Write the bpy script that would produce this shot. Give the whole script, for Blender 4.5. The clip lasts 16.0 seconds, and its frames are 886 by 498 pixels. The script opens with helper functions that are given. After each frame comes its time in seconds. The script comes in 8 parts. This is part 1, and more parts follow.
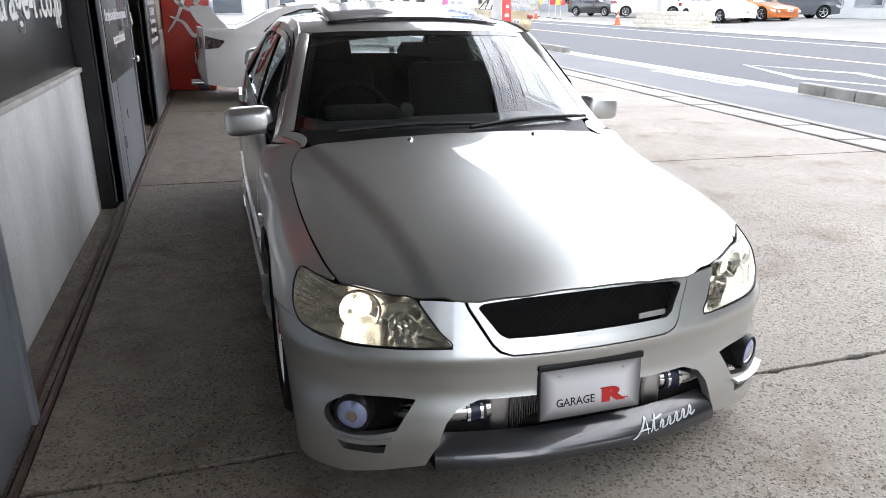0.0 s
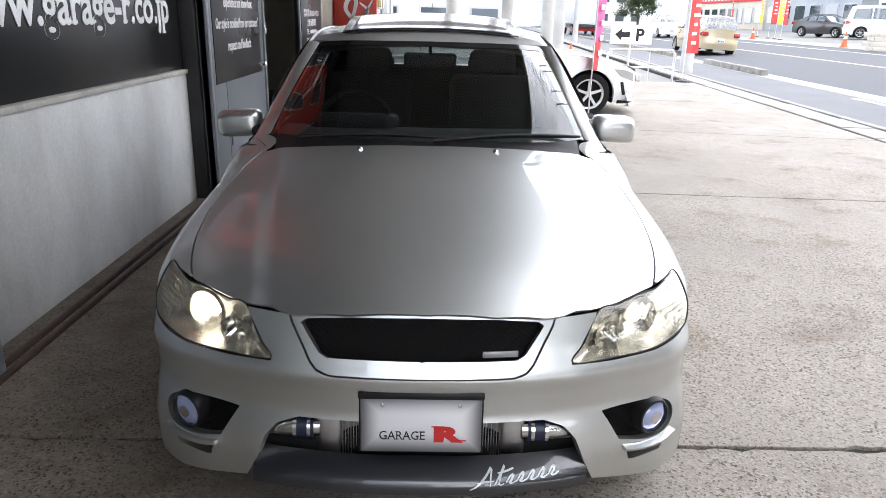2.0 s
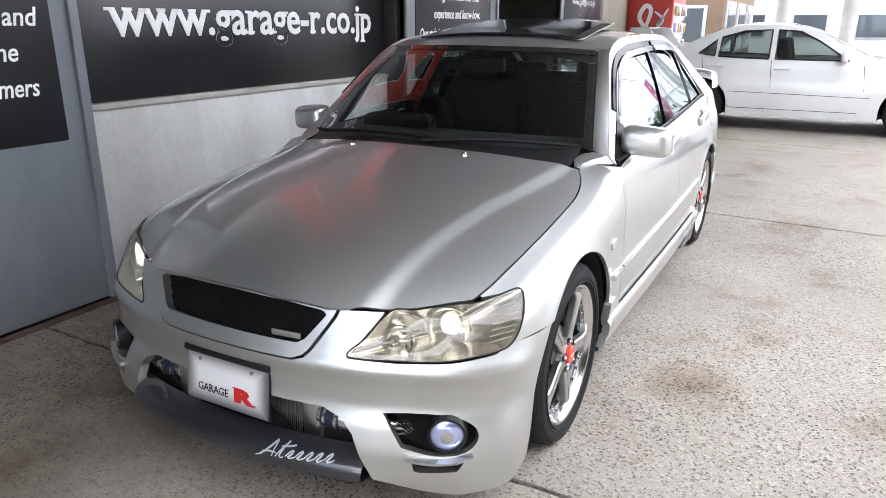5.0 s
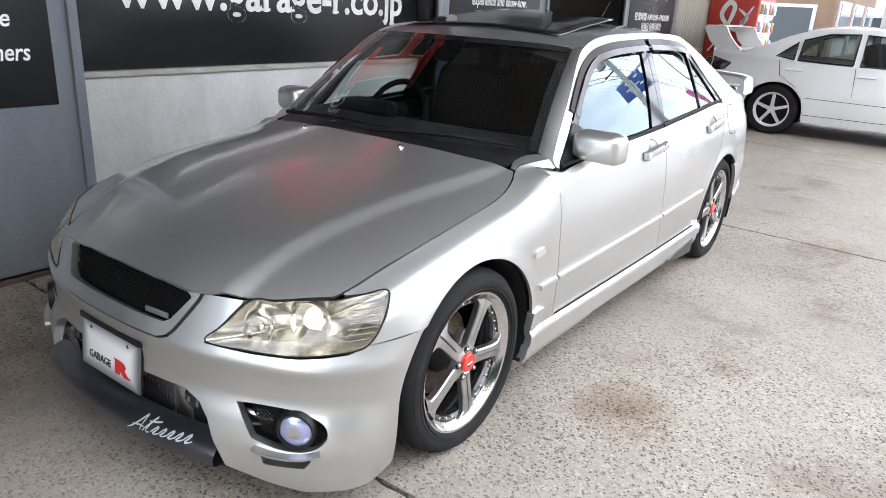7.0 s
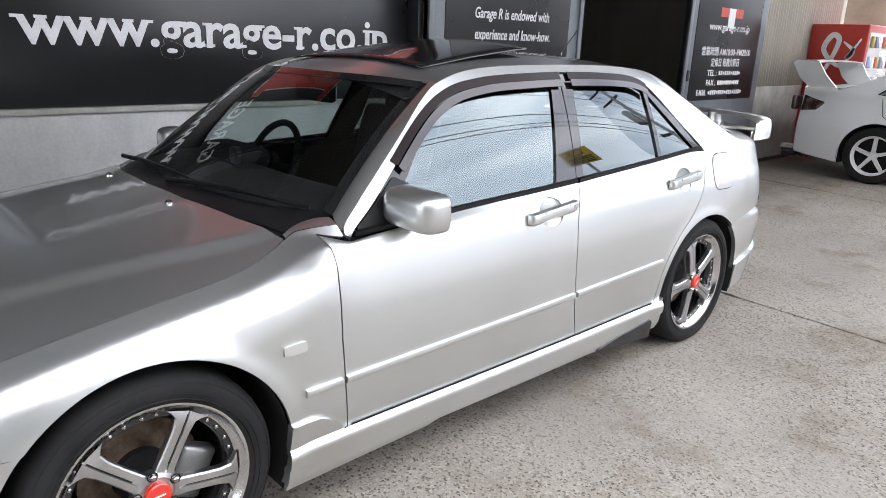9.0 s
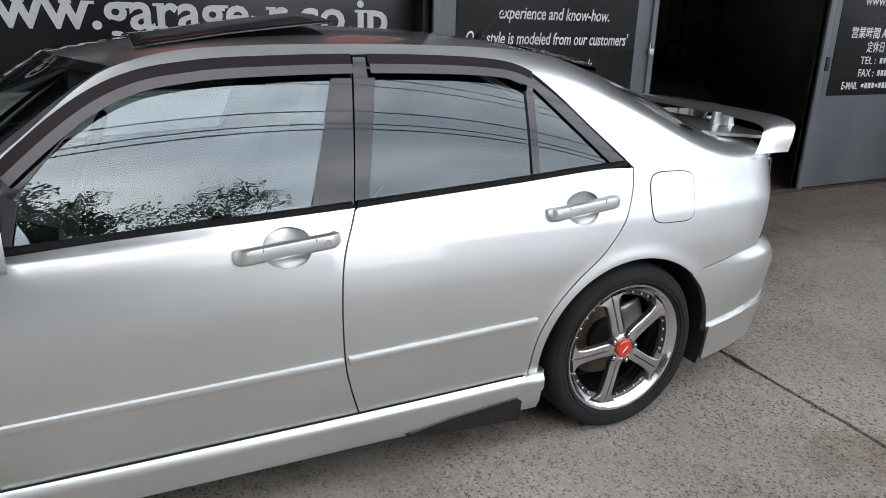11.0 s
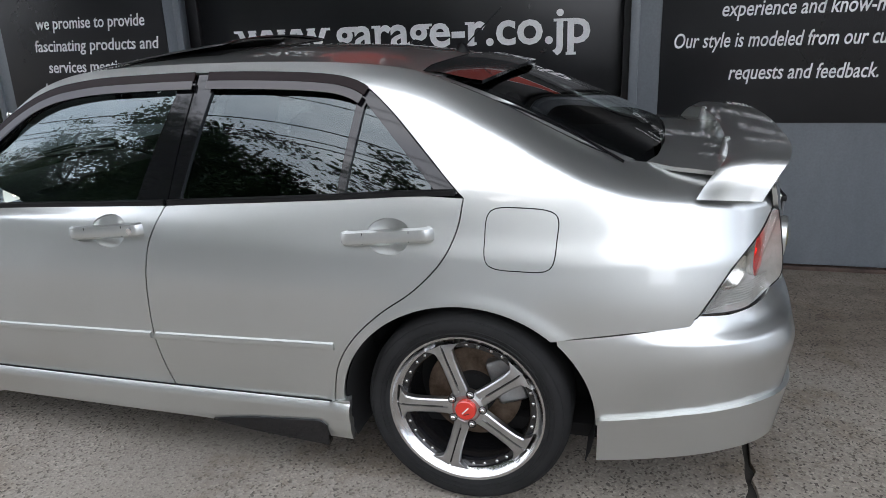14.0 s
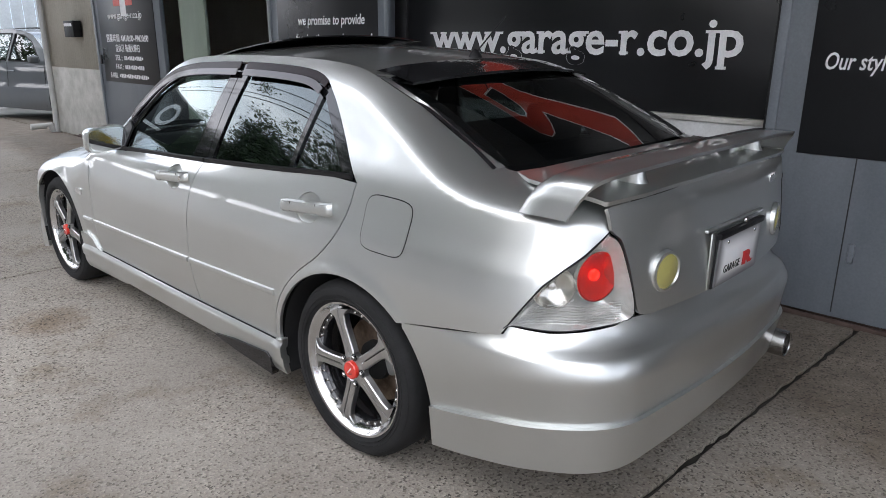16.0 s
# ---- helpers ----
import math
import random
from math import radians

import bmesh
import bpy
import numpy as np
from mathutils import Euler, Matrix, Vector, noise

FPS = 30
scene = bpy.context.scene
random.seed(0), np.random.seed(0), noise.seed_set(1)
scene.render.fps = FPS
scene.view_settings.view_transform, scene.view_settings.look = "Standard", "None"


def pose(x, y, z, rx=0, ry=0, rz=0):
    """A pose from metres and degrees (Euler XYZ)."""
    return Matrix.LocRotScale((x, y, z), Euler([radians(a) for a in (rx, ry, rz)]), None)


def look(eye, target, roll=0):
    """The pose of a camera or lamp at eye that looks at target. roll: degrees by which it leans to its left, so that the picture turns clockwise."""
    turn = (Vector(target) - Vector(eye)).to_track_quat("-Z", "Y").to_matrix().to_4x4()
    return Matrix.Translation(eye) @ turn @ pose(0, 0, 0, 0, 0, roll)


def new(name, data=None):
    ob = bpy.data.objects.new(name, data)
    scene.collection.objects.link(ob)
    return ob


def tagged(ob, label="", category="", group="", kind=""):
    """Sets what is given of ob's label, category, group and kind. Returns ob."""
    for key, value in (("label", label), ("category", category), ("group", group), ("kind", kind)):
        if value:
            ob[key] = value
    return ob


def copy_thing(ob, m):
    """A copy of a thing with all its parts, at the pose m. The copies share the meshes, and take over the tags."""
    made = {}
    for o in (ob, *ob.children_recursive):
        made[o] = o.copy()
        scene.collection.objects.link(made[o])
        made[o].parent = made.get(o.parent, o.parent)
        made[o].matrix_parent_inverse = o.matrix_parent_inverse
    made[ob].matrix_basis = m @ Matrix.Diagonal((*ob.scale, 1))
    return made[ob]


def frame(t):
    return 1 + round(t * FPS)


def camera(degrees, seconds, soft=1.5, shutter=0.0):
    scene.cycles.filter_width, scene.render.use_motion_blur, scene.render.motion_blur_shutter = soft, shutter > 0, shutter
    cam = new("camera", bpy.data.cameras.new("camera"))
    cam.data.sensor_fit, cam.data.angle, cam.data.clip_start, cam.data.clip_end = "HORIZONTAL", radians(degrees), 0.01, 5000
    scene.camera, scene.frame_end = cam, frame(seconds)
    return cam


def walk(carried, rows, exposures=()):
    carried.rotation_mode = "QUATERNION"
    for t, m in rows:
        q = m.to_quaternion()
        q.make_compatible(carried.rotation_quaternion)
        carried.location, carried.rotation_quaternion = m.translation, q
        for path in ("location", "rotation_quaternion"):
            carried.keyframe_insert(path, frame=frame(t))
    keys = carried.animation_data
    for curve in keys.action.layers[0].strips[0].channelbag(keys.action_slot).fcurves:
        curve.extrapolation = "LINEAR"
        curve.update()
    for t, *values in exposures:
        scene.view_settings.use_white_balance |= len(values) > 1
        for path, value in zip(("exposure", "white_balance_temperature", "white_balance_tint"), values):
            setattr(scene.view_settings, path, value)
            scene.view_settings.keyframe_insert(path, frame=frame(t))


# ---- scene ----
cam = camera(64.8, 16.0, 0.6)
PATH = [
    (0, (-0.976, -3.694, 1.419), (-0.401, -1.896, 0.758), 0.6),
    (0.5, (-0.724, -3.746, 1.421), (-0.275, -1.909, 0.77), 0.7),
    (1, (-0.471, -3.775, 1.41), (-0.153, -1.907, 0.772), 0.7),
    (1.5, (-0.224, -3.771, 1.398), (-0.039, -1.88, 0.774), 1.0),
    (2, (0.016, -3.761, 1.411), (0.053, -1.863, 0.781), 1.4),
    (2.5, (0.285, -3.77, 1.4), (0.147, -1.873, 0.78), 1.4),
    (3, (0.523, -3.745, 1.391), (0.218, -1.866, 0.777), 1.5),
    (3.2, (0.619, -3.728, 1.387), (0.251, -1.86, 0.773), 1.5),
    (5.3, (1.583, -3.404, 1.399), (0.626, -1.764, 0.77), 0.8),
    (5.5, (1.638, -3.369, 1.415), (0.654, -1.751, 0.771), 1.3),
    (6, (1.808, -3.258, 1.425), (0.731, -1.705, 0.769), 1.3),
    (6.5, (1.887, -3.182, 1.427), (0.785, -1.65, 0.764), 2.1),
    (7, (1.958, -3.067, 1.428), (0.853, -1.535, 0.77), 3.1),
    (7.5, (2.024, -2.822, 1.413), (0.87, -1.314, 0.785), 3.5),
    (8, (2.153, -2.564, 1.435), (0.92, -1.106, 0.841), 3.4),
    (8.5, (2.337, -2.222, 1.44), (0.988, -0.859, 0.87), 1.8),
    (9, (2.379, -1.85, 1.421), (0.982, -0.538, 0.851), 2.2),
    (9.5, (2.471, -1.49, 1.424), (1.004, -0.252, 0.863), 2.0),
    (9.7, (2.549, -1.33, 1.448), (1.041, -0.146, 0.88), 1.7),
    (11.8, (2.62, 0.313, 1.399), (0.808, 0.874, 0.763), 0.8),
    (12, (2.66, 0.443, 1.415), (0.823, 0.911, 0.779), 0.3),
    (12.5, (2.699, 0.764, 1.417), (0.819, 1.018, 0.783), -0.4),
    (13, (2.734, 1.121, 1.417), (0.836, 1.132, 0.787), -1.3),
    (13.5, (2.722, 1.498, 1.409), (0.838, 1.229, 0.795), -2.5),
    (14, (2.664, 1.802, 1.418), (0.826, 1.279, 0.826), -2.1),
    (14.5, (2.603, 2.16, 1.412), (0.85, 1.38, 0.849), -1.9),
    (15, (2.519, 2.458, 1.408), (0.854, 1.502, 0.849), -0.8),
    (15.5, (2.399, 2.749, 1.413), (0.847, 1.62, 0.852), 0.2),
    (16, (2.208, 3.072, 1.408), (0.817, 1.752, 0.837), 0.3),
]
walk(cam, [(t, look(e, g, r)) for t, e, g, r in PATH], [(0, 1.28, 6450, 15.3), (3.2, 1.27, 6450, 15.3), (5.5, 1.55, 6430, 15.3), (7.0, 1.48, 6430, 15.3), (9.7, 0.92, 6400, 15.3), (12.0, 0.31, 6330, 14), (14.0, 0.40, 6300, 13.5), (16, 0.58, 6420, 15)])

# ---- world and light: bright overcast day, open sky over the road ----
world = bpy.data.worlds.new("overcast_sky")
scene.world = world
world.use_nodes = True
wn, wl = world.node_tree.nodes, world.node_tree.links
wn.clear()
w_out = wn.new("ShaderNodeOutputWorld")
w_bg = wn.new("ShaderNodeBackground")
w_sky = wn.new("ShaderNodeTexSky")
w_sky.sky_type = "NISHITA"
w_sky.sun_disc = False
w_sky.sun_elevation = radians(24)
w_sky.sun_rotation = radians(104)
w_sky.dust_density = 4.0
w_sky.ozone_density = 1.0
w_cloud = wn.new("ShaderNodeTexNoise")
w_cloud.inputs["Scale"].default_value = 2.4
w_cloud.inputs["Detail"].default_value = 5.0
w_tc = wn.new("ShaderNodeTexCoord")
w_map = wn.new("ShaderNodeMapping")
w_map.inputs["Scale"].default_value = (1.0, 1.0, 3.0)
w_ramp = wn.new("ShaderNodeValToRGB")
w_ramp.color_ramp.elements[0].position = 0.40
w_ramp.color_ramp.elements[0].color = (6.4, 7.7, 9.4, 1)
w_ramp.color_ramp.elements[1].position = 0.60
w_ramp.color_ramp.elements[1].color = (14.2, 15.0, 16.0, 1)
w_mix = wn.new("ShaderNodeMixRGB")
w_mix.inputs["Fac"].default_value = 0.82
wl.new(w_tc.outputs["Generated"], w_map.inputs["Vector"])
wl.new(w_map.outputs["Vector"], w_cloud.inputs["Vector"])
wl.new(w_cloud.outputs["Fac"], w_ramp.inputs["Fac"])
wl.new(w_sky.outputs["Color"], w_mix.inputs["Color1"])
wl.new(w_ramp.outputs["Color"], w_mix.inputs["Color2"])
wl.new(w_mix.outputs["Color"], w_bg.inputs["Color"])
w_bg.inputs["Strength"].default_value = 0.15
wl.new(w_bg.outputs["Background"], w_out.inputs["Surface"])

sun = new("sun", bpy.data.lights.new("sun", "SUN"))
sun.data.energy = 2.2
sun.data.angle = radians(140)
sun.data.color = (1.0, 0.97, 0.92)
sun.matrix_world = look((20, -5, 9.2), (0, 0, 0))

# ---- materials ----
def material(name, color=(0.5, 0.5, 0.5), rough=0.5, metal=0.0, coat=0.0, coat_rough=0.03, spec=0.5):
    m = bpy.data.materials.new(name)
    m.use_nodes = True
    b = m.node_tree.nodes["Principled BSDF"]
    b.inputs["Base Color"].default_value = (*color, 1)
    b.inputs["Roughness"].default_value = rough
    b.inputs["Metallic"].default_value = metal
    b.inputs["Coat Weight"].default_value = coat
    b.inputs["Coat Roughness"].default_value = coat_rough
    b.inputs["Specular IOR Level"].default_value = spec
    m.diffuse_color = (*color, 1)
    return m


def bsdf(m):
    return m.node_tree.nodes["Principled BSDF"]


def noise_node(m, scale, detail=4.0, rough=0.55, stretch=(1, 1, 1)):
    n, l = m.node_tree.nodes, m.node_tree.links
    tc = n.new("ShaderNodeNewGeometry")
    mp = n.new("ShaderNodeMapping")
    mp.inputs["Scale"].default_value = stretch
    t = n.new("ShaderNodeTexNoise")
    t.inputs["Scale"].default_value = scale
    t.inputs["Detail"].default_value = detail
    t.inputs["Roughness"].default_value = rough
    l.new(tc.outputs["Position"], mp.inputs["Vector"])
    l.new(mp.outputs["Vector"], t.inputs["Vector"])
    return t


def ramp_node(m, src, stops):
    n, l = m.node_tree.nodes, m.node_tree.links
    r = n.new("ShaderNodeValToRGB")
    e = r.color_ramp.elements
    while len(e) < len(stops):
        e.new(0.5)
    for el, (p, c) in zip(e, stops):
        el.position = p
        el.color = (*c, 1) if len(c) == 3 else c
    l.new(src, r.inputs["Fac"])
    return r


def mix_node(m, a, b, fac=0.5, kind="MULTIPLY"):
    n, l = m.node_tree.nodes, m.node_tree.links
    x = n.new("ShaderNodeMixRGB")
    x.blend_type = kind
    for sock, v in (("Color1", a), ("Color2", b), ("Fac", fac)):
        if hasattr(v, "is_output"):
            l.new(v, x.inputs[sock])
        else:
            x.inputs[sock].default_value = v if sock == "Fac" else (*v, 1)
    return x


def bump_from(m, src, strength=0.3, dist=0.01, chain=None):
    n, l = m.node_tree.nodes, m.node_tree.links
    b = n.new("ShaderNodeBump")
    b.inputs["Strength"].default_value = strength
    b.inputs["Distance"].default_value = dist
    l.new(src, b.inputs["Height"])
    if chain is not None:
        l.new(chain.outputs["Normal"], b.inputs["Normal"])
    l.new(b.outputs["Normal"], bsdf(m).inputs["Normal"])
    return b


def varied(name, dark, light, scale, rough=0.6, metal=0.0, fine=60.0, bump=0.15, dist=0.004, stretch=(1, 1, 1), lo=0.35, hi=0.65, spec=0.5):
    """Two-scale colour variation with fine relief."""
    m = material(name, light, rough, metal, spec=spec)
    l = m.node_tree.links
    big = noise_node(m, scale, 6.0, 0.6, stretch)
    r1 = ramp_node(m, big.outputs["Fac"], [(lo, dark), (hi, light)])
    small = noise_node(m, fine, 4.0, 0.6)
    r2 = ramp_node(m, small.outputs["Fac"], [(0.3, (0.86, 0.86, 0.86)), (0.7, (1.0, 1.0, 1.0))])
    mx = mix_node(m, r1.outputs["Color"], r2.outputs["Color"], 1.0)
    l.new(mx.outputs["Color"], bsdf(m).inputs["Base Color"])
    rr = ramp_node(m, big.outputs["Fac"], [(0.3, (rough * 0.85,) * 3), (0.7, (min(1, rough * 1.15),) * 3)])
    l.new(rr.outputs["Color"], bsdf(m).inputs["Roughness"])
    if bump:
        bump_from(m, small.outputs["Fac"], bump, dist)
    return m


def car_paint(name, color, metal, rough, gloss=1.5):
    m = material(name, color, rough, metal, coat=1.0, coat_rough=0.02)
    bsdf(m).inputs["Coat IOR"].default_value = gloss
    l = m.node_tree.links
    fl = noise_node(m, 900.0, 2.0)
    r = ramp_node(m, fl.outputs["Fac"], [(0.35, tuple(c * 0.88 for c in color)), (0.65, tuple(min(1, c * 1.08) for c in color))])
    film = noise_node(m, 2.3, 5.0)
    r2 = ramp_node(m, film.outputs["Fac"], [(0.35, (0.95, 0.95, 0.94)), (0.65, (1, 1, 1))])
    mx = mix_node(m, r.outputs["Color"], r2.outputs["Color"], 1.0)
    l.new(mx.outputs["Color"], bsdf(m).inputs["Base Color"])
    return m


def glass_mat(name, tint, rough=0.0, mirror=0.082, sheen=(1.0, 1.0, 1.0)):
    """Thin pane: clear or smoked, with real reflection."""
    m = bpy.data.materials.new(name)
    m.use_nodes = True
    n, l = m.node_tree.nodes, m.node_tree.links
    n.clear()
    out = n.new("ShaderNodeOutputMaterial")
    tr = n.new("ShaderNodeBsdfTransparent")
    tr.inputs["Color"].default_value = (*tint, 1)
    gl = n.new("ShaderNodeBsdfGlossy")
    gl.inputs["Roughness"].default_value = rough
    gl.inputs["Color"].default_value = (*sheen, 1)
    lw = n.new("ShaderNodeLayerWeight")
    lw.inputs["Blend"].default_value = 0.5
    pw = n.new("ShaderNodeMath")
    pw.operation = "POWER"
    pw.inputs[1].default_value = 3.7
    l.new(lw.outputs["Facing"], pw.inputs[0])
    fr = n.new("ShaderNodeMath")
    fr.operation = "MULTIPLY_ADD"
    fr.inputs[1].default_value = 1.0 - mirror
    fr.inputs[2].default_value = mirror
    l.new(pw.outputs[0], fr.inputs[0])
    mx = n.new("ShaderNodeMixShader")
    l.new(fr.outputs[0], mx.inputs["Fac"])
    l.new(tr.outputs["BSDF"], mx.inputs[1])
    l.new(gl.outputs["BSDF"], mx.inputs[2])
    l.new(mx.outputs["Shader"], out.inputs["Surface"])
    m.diffuse_color = (*tint, 0.4)
    return m


SILVER = car_paint("silver_metallic_paint", (0.625, 0.642, 0.626), 0.94, 0.40, 1.8)
WHITE_PAINT = car_paint("white_car_paint", (0.80, 0.81, 0.81), 0.0, 0.35)
GOLD_PAINT = car_paint("champagne_car_paint", (0.52, 0.44, 0.29), 0.5, 0.35)
BLACK_PAINT = car_paint("black_car_paint", (0.015, 0.016, 0.018), 0.0, 0.3)
GREY_PAINT = car_paint("dark_grey_car_paint", (0.09, 0.10, 0.11), 0.3, 0.35)
GUN_LIP = car_paint("gunmetal_lip_paint", (0.016, 0.017, 0.021), 0.0, 0.3, 1.5)
CHROME = material("chrome", (0.80, 0.80, 0.80), 0.06, 1.0)
POLISHED = varied("polished_aluminium", (0.66, 0.66, 0.66), (0.80, 0.80, 0.80), 8.0, 0.17, 1.0, 200.0, 0.02, 0.001)
BRUSHED = varied("machined_aluminium", (0.52, 0.52, 0.52), (0.66, 0.66, 0.65), 12.0, 0.34, 1.0, 250.0, 0.03, 0.001)
DULL_ALU = varied("dull_cast_aluminium", (0.36, 0.36, 0.36), (0.52, 0.52, 0.51), 9.0, 0.45, 0.9, 120.0, 0.1, 0.002)
STEEL = varied("stainless_steel", (0.42, 0.41, 0.39), (0.58, 0.57, 0.55), 14.0, 0.25, 1.0, 90.0, 0.05, 0.001)
RUBBER = varied("tyre_rubber", (0.010, 0.010, 0.010), (0.022, 0.022, 0.022), 9.0, 0.85, 0.0, 90.0, 0.2, 0.002, spec=0.25)
BLACK_TRIM = varied("black_trim", (0.006, 0.006, 0.0065), (0.012, 0.012, 0.013), 20.0, 0.45, 0.0, 150.0, 0.05, 0.001, spec=0.3)
GLOSS_BLACK = material("gloss_black", (0.012, 0.012, 0.013), 0.12, 0.0, coat=0.6)
FRAME_BLACK = material("gloss_black_window_trim", (0.006, 0.006, 0.007), 0.05, 0.0, spec=0.6)
INNER_BLACK = material("inner_shell_black", (0.004, 0.004, 0.004), 0.9)
INTERIOR = varied("dark_interior_fabric", (0.005, 0.005, 0.0055), (0.011, 0.011, 0.012), 30.0, 0.9, 0.0, 300.0, 0.3, 0.002, spec=0.15)
INTERIOR_GREY = varied("grey_interior_plastic", (0.018, 0.018, 0.019), (0.034, 0.034, 0.036), 15.0, 0.65, 0.0, 200.0, 0.2, 0.001, spec=0.2)
GLASS_FRONT = glass_mat("windscreen_glass", (0.80, 0.86, 0.84), mirror=0.055)
GLASS_SIDE = glass_mat("side_glass", (0.62, 0.70, 0.69), mirror=0.13, sheen=(0.86, 0.98, 1.0))
GLASS_DARK = glass_mat("privacy_glass", (0.15, 0.18, 0.18), sheen=(0.88, 0.98, 1.0))
GLASS_REAR = glass_mat("rear_screen_glass", (0.45, 0.50, 0.50), mirror=0.07)
HEAD_LENS = glass_mat("aged_clear_lens", (0.97, 0.945, 0.87), mirror=0.05)
LENS = glass_mat("clear_lens", (0.97, 0.97, 0.96), mirror=0.05)
RED_LENS = material("red_lens", (0.62, 0.03, 0.015), 0.10, 0.35, coat=1.0)
RED_GLASS = glass_mat("red_glass", (0.90, 0.12, 0.08), mirror=0.07)
BLUE_LENS = material("blue_tinted_lens", (0.46, 0.52, 0.78), 0.10, 0.6, coat=1.0)
RED_CAP = material("red_cap_enamel", (0.62, 0.035, 0.02), 0.28, 0.0, coat=0.8)
YELLOW_LENS = material("yellow_fog_lens", (0.42, 0.38, 0.12), 0.15, 0.2, coat=1.0)
RUST = varied("rusty_disc", (0.06, 0.035, 0.02), (0.20, 0.15, 0.11), 20.0, 0.6, 0.6, 120.0, 0.2, 0.001)
BLUE_HOSE = material("blue_silicone_hose", (0.010, 0.016, 0.045), 0.35)
SMOKE = material("smoked_visor_plastic", (0.012, 0.006, 0.006), 0.12, 0.0, spec=0.10)
SMOKE_THIN = material("pale_smoked_visor_lip", (0.055, 0.048, 0.050), 0.10, 0.0, spec=0.45)
PLATE_WHITE = varied("plate_white", (0.60, 0.60, 0.60), (0.74, 0.74, 0.74), 6.0, 0.3, 0.0, 90.0, 0.02, 0.001)
PRINT_RED = material("print_red", (0.55, 0.02, 0.02), 0.4)
PRINT_BLACK = material("print_black", (0.01, 0.01, 0.01), 0.4)
PRINT_WHITE = varied("print_white", (0.80, 0.80, 0.80), (0.88, 0.88, 0.88), 7.0, 0.45, 0.0, 90.0, 0.0)
DECAL = material("silver_decal", (0.50, 0.54, 0.55), 0.35, 0.2)


def lamp_glow(name, color, strength):
    m = material(name, color, 0.3)
    bsdf(m).inputs["Emission Color"].default_value = (*color, 1)
    bsdf(m).inputs["Emission Strength"].default_value = strength
    return m


HEAD_GLOW = lamp_glow("lit_headlamp_bulb", (1.0, 0.95, 0.84), 5.0)
SIDE_GLOW = lamp_glow("lit_headlamp_bulb_aside", (1.0, 0.95, 0.86), 0.6)
LIT_BOWL = lamp_glow("lit_headlamp_reflector", (1.0, 0.95, 0.84), 0.75)
TAIL_GLOW = lamp_glow("lit_tail_lamp", (1.0, 0.10, 0.05), 2.6)
TAIL_BOWL = lamp_glow("lit_red_bowl", (0.50, 0.024, 0.014), 0.06)


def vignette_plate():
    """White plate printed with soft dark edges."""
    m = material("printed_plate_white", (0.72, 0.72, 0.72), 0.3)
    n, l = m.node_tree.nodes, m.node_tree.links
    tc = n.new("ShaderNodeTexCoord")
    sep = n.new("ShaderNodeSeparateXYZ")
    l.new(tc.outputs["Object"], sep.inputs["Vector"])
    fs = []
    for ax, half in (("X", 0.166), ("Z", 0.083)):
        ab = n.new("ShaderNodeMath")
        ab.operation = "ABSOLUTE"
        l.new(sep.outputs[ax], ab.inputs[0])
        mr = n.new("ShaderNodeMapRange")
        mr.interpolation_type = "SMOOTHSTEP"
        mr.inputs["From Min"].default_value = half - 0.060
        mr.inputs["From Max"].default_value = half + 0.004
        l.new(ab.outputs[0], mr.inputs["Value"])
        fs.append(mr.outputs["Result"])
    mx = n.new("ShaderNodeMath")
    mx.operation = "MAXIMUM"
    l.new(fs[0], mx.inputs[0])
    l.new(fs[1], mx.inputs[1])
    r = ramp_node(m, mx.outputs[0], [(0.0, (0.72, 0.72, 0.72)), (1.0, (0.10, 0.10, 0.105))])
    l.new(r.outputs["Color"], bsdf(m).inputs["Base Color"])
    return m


SHOW_PLATE = vignette_plate()

# ---- mesh helpers ----
def part(name, bm, mat, parent=None, label=""):
    me = bpy.data.meshes.new(name)
    bm.to_mesh(me)
    bm.free()
    return link_mesh(name, me, mat, parent, label)


def link_mesh(name, me, mat, parent=None, label=""):
    for m in (mat if isinstance(mat, (list, tuple)) else [mat]):
        me.materials.append(m)
    ob = new(name, me)
    if parent is not None:
        ob.parent = parent
    if label:
        tagged(ob, label)
    return ob


def thing(name, label, category, m=None, group="", kind=""):
    """An Empty at a thing's base, under which its parts hang."""
    ob = new(name)
    ob.empty_display_size = 0.1
    if m is not None:
        ob.matrix_world = m
    return tagged(ob, label, category, group, kind)


def from_data(name, verts, faces, mat, parent=None, label="", smooth=False, sharp=None):
    me = bpy.data.meshes.new(name)
    me.from_pydata([tuple(v) for v in verts], [], faces)
    me.update()
    if smooth:
        me.polygons.foreach_set("use_smooth", [True] * len(me.polygons))
        if sharp is not None:
            me.set_sharp_from_angle(angle=radians(sharp))
    return link_mesh(name, me, mat, parent, label)


def finish(ob, smooth=True, sharp=35):
    me = ob.data
    me.polygons.foreach_set("use_smooth", [smooth] * len(me.polygons))
    if smooth:
        me.set_sharp_from_angle(angle=radians(sharp))
    return ob


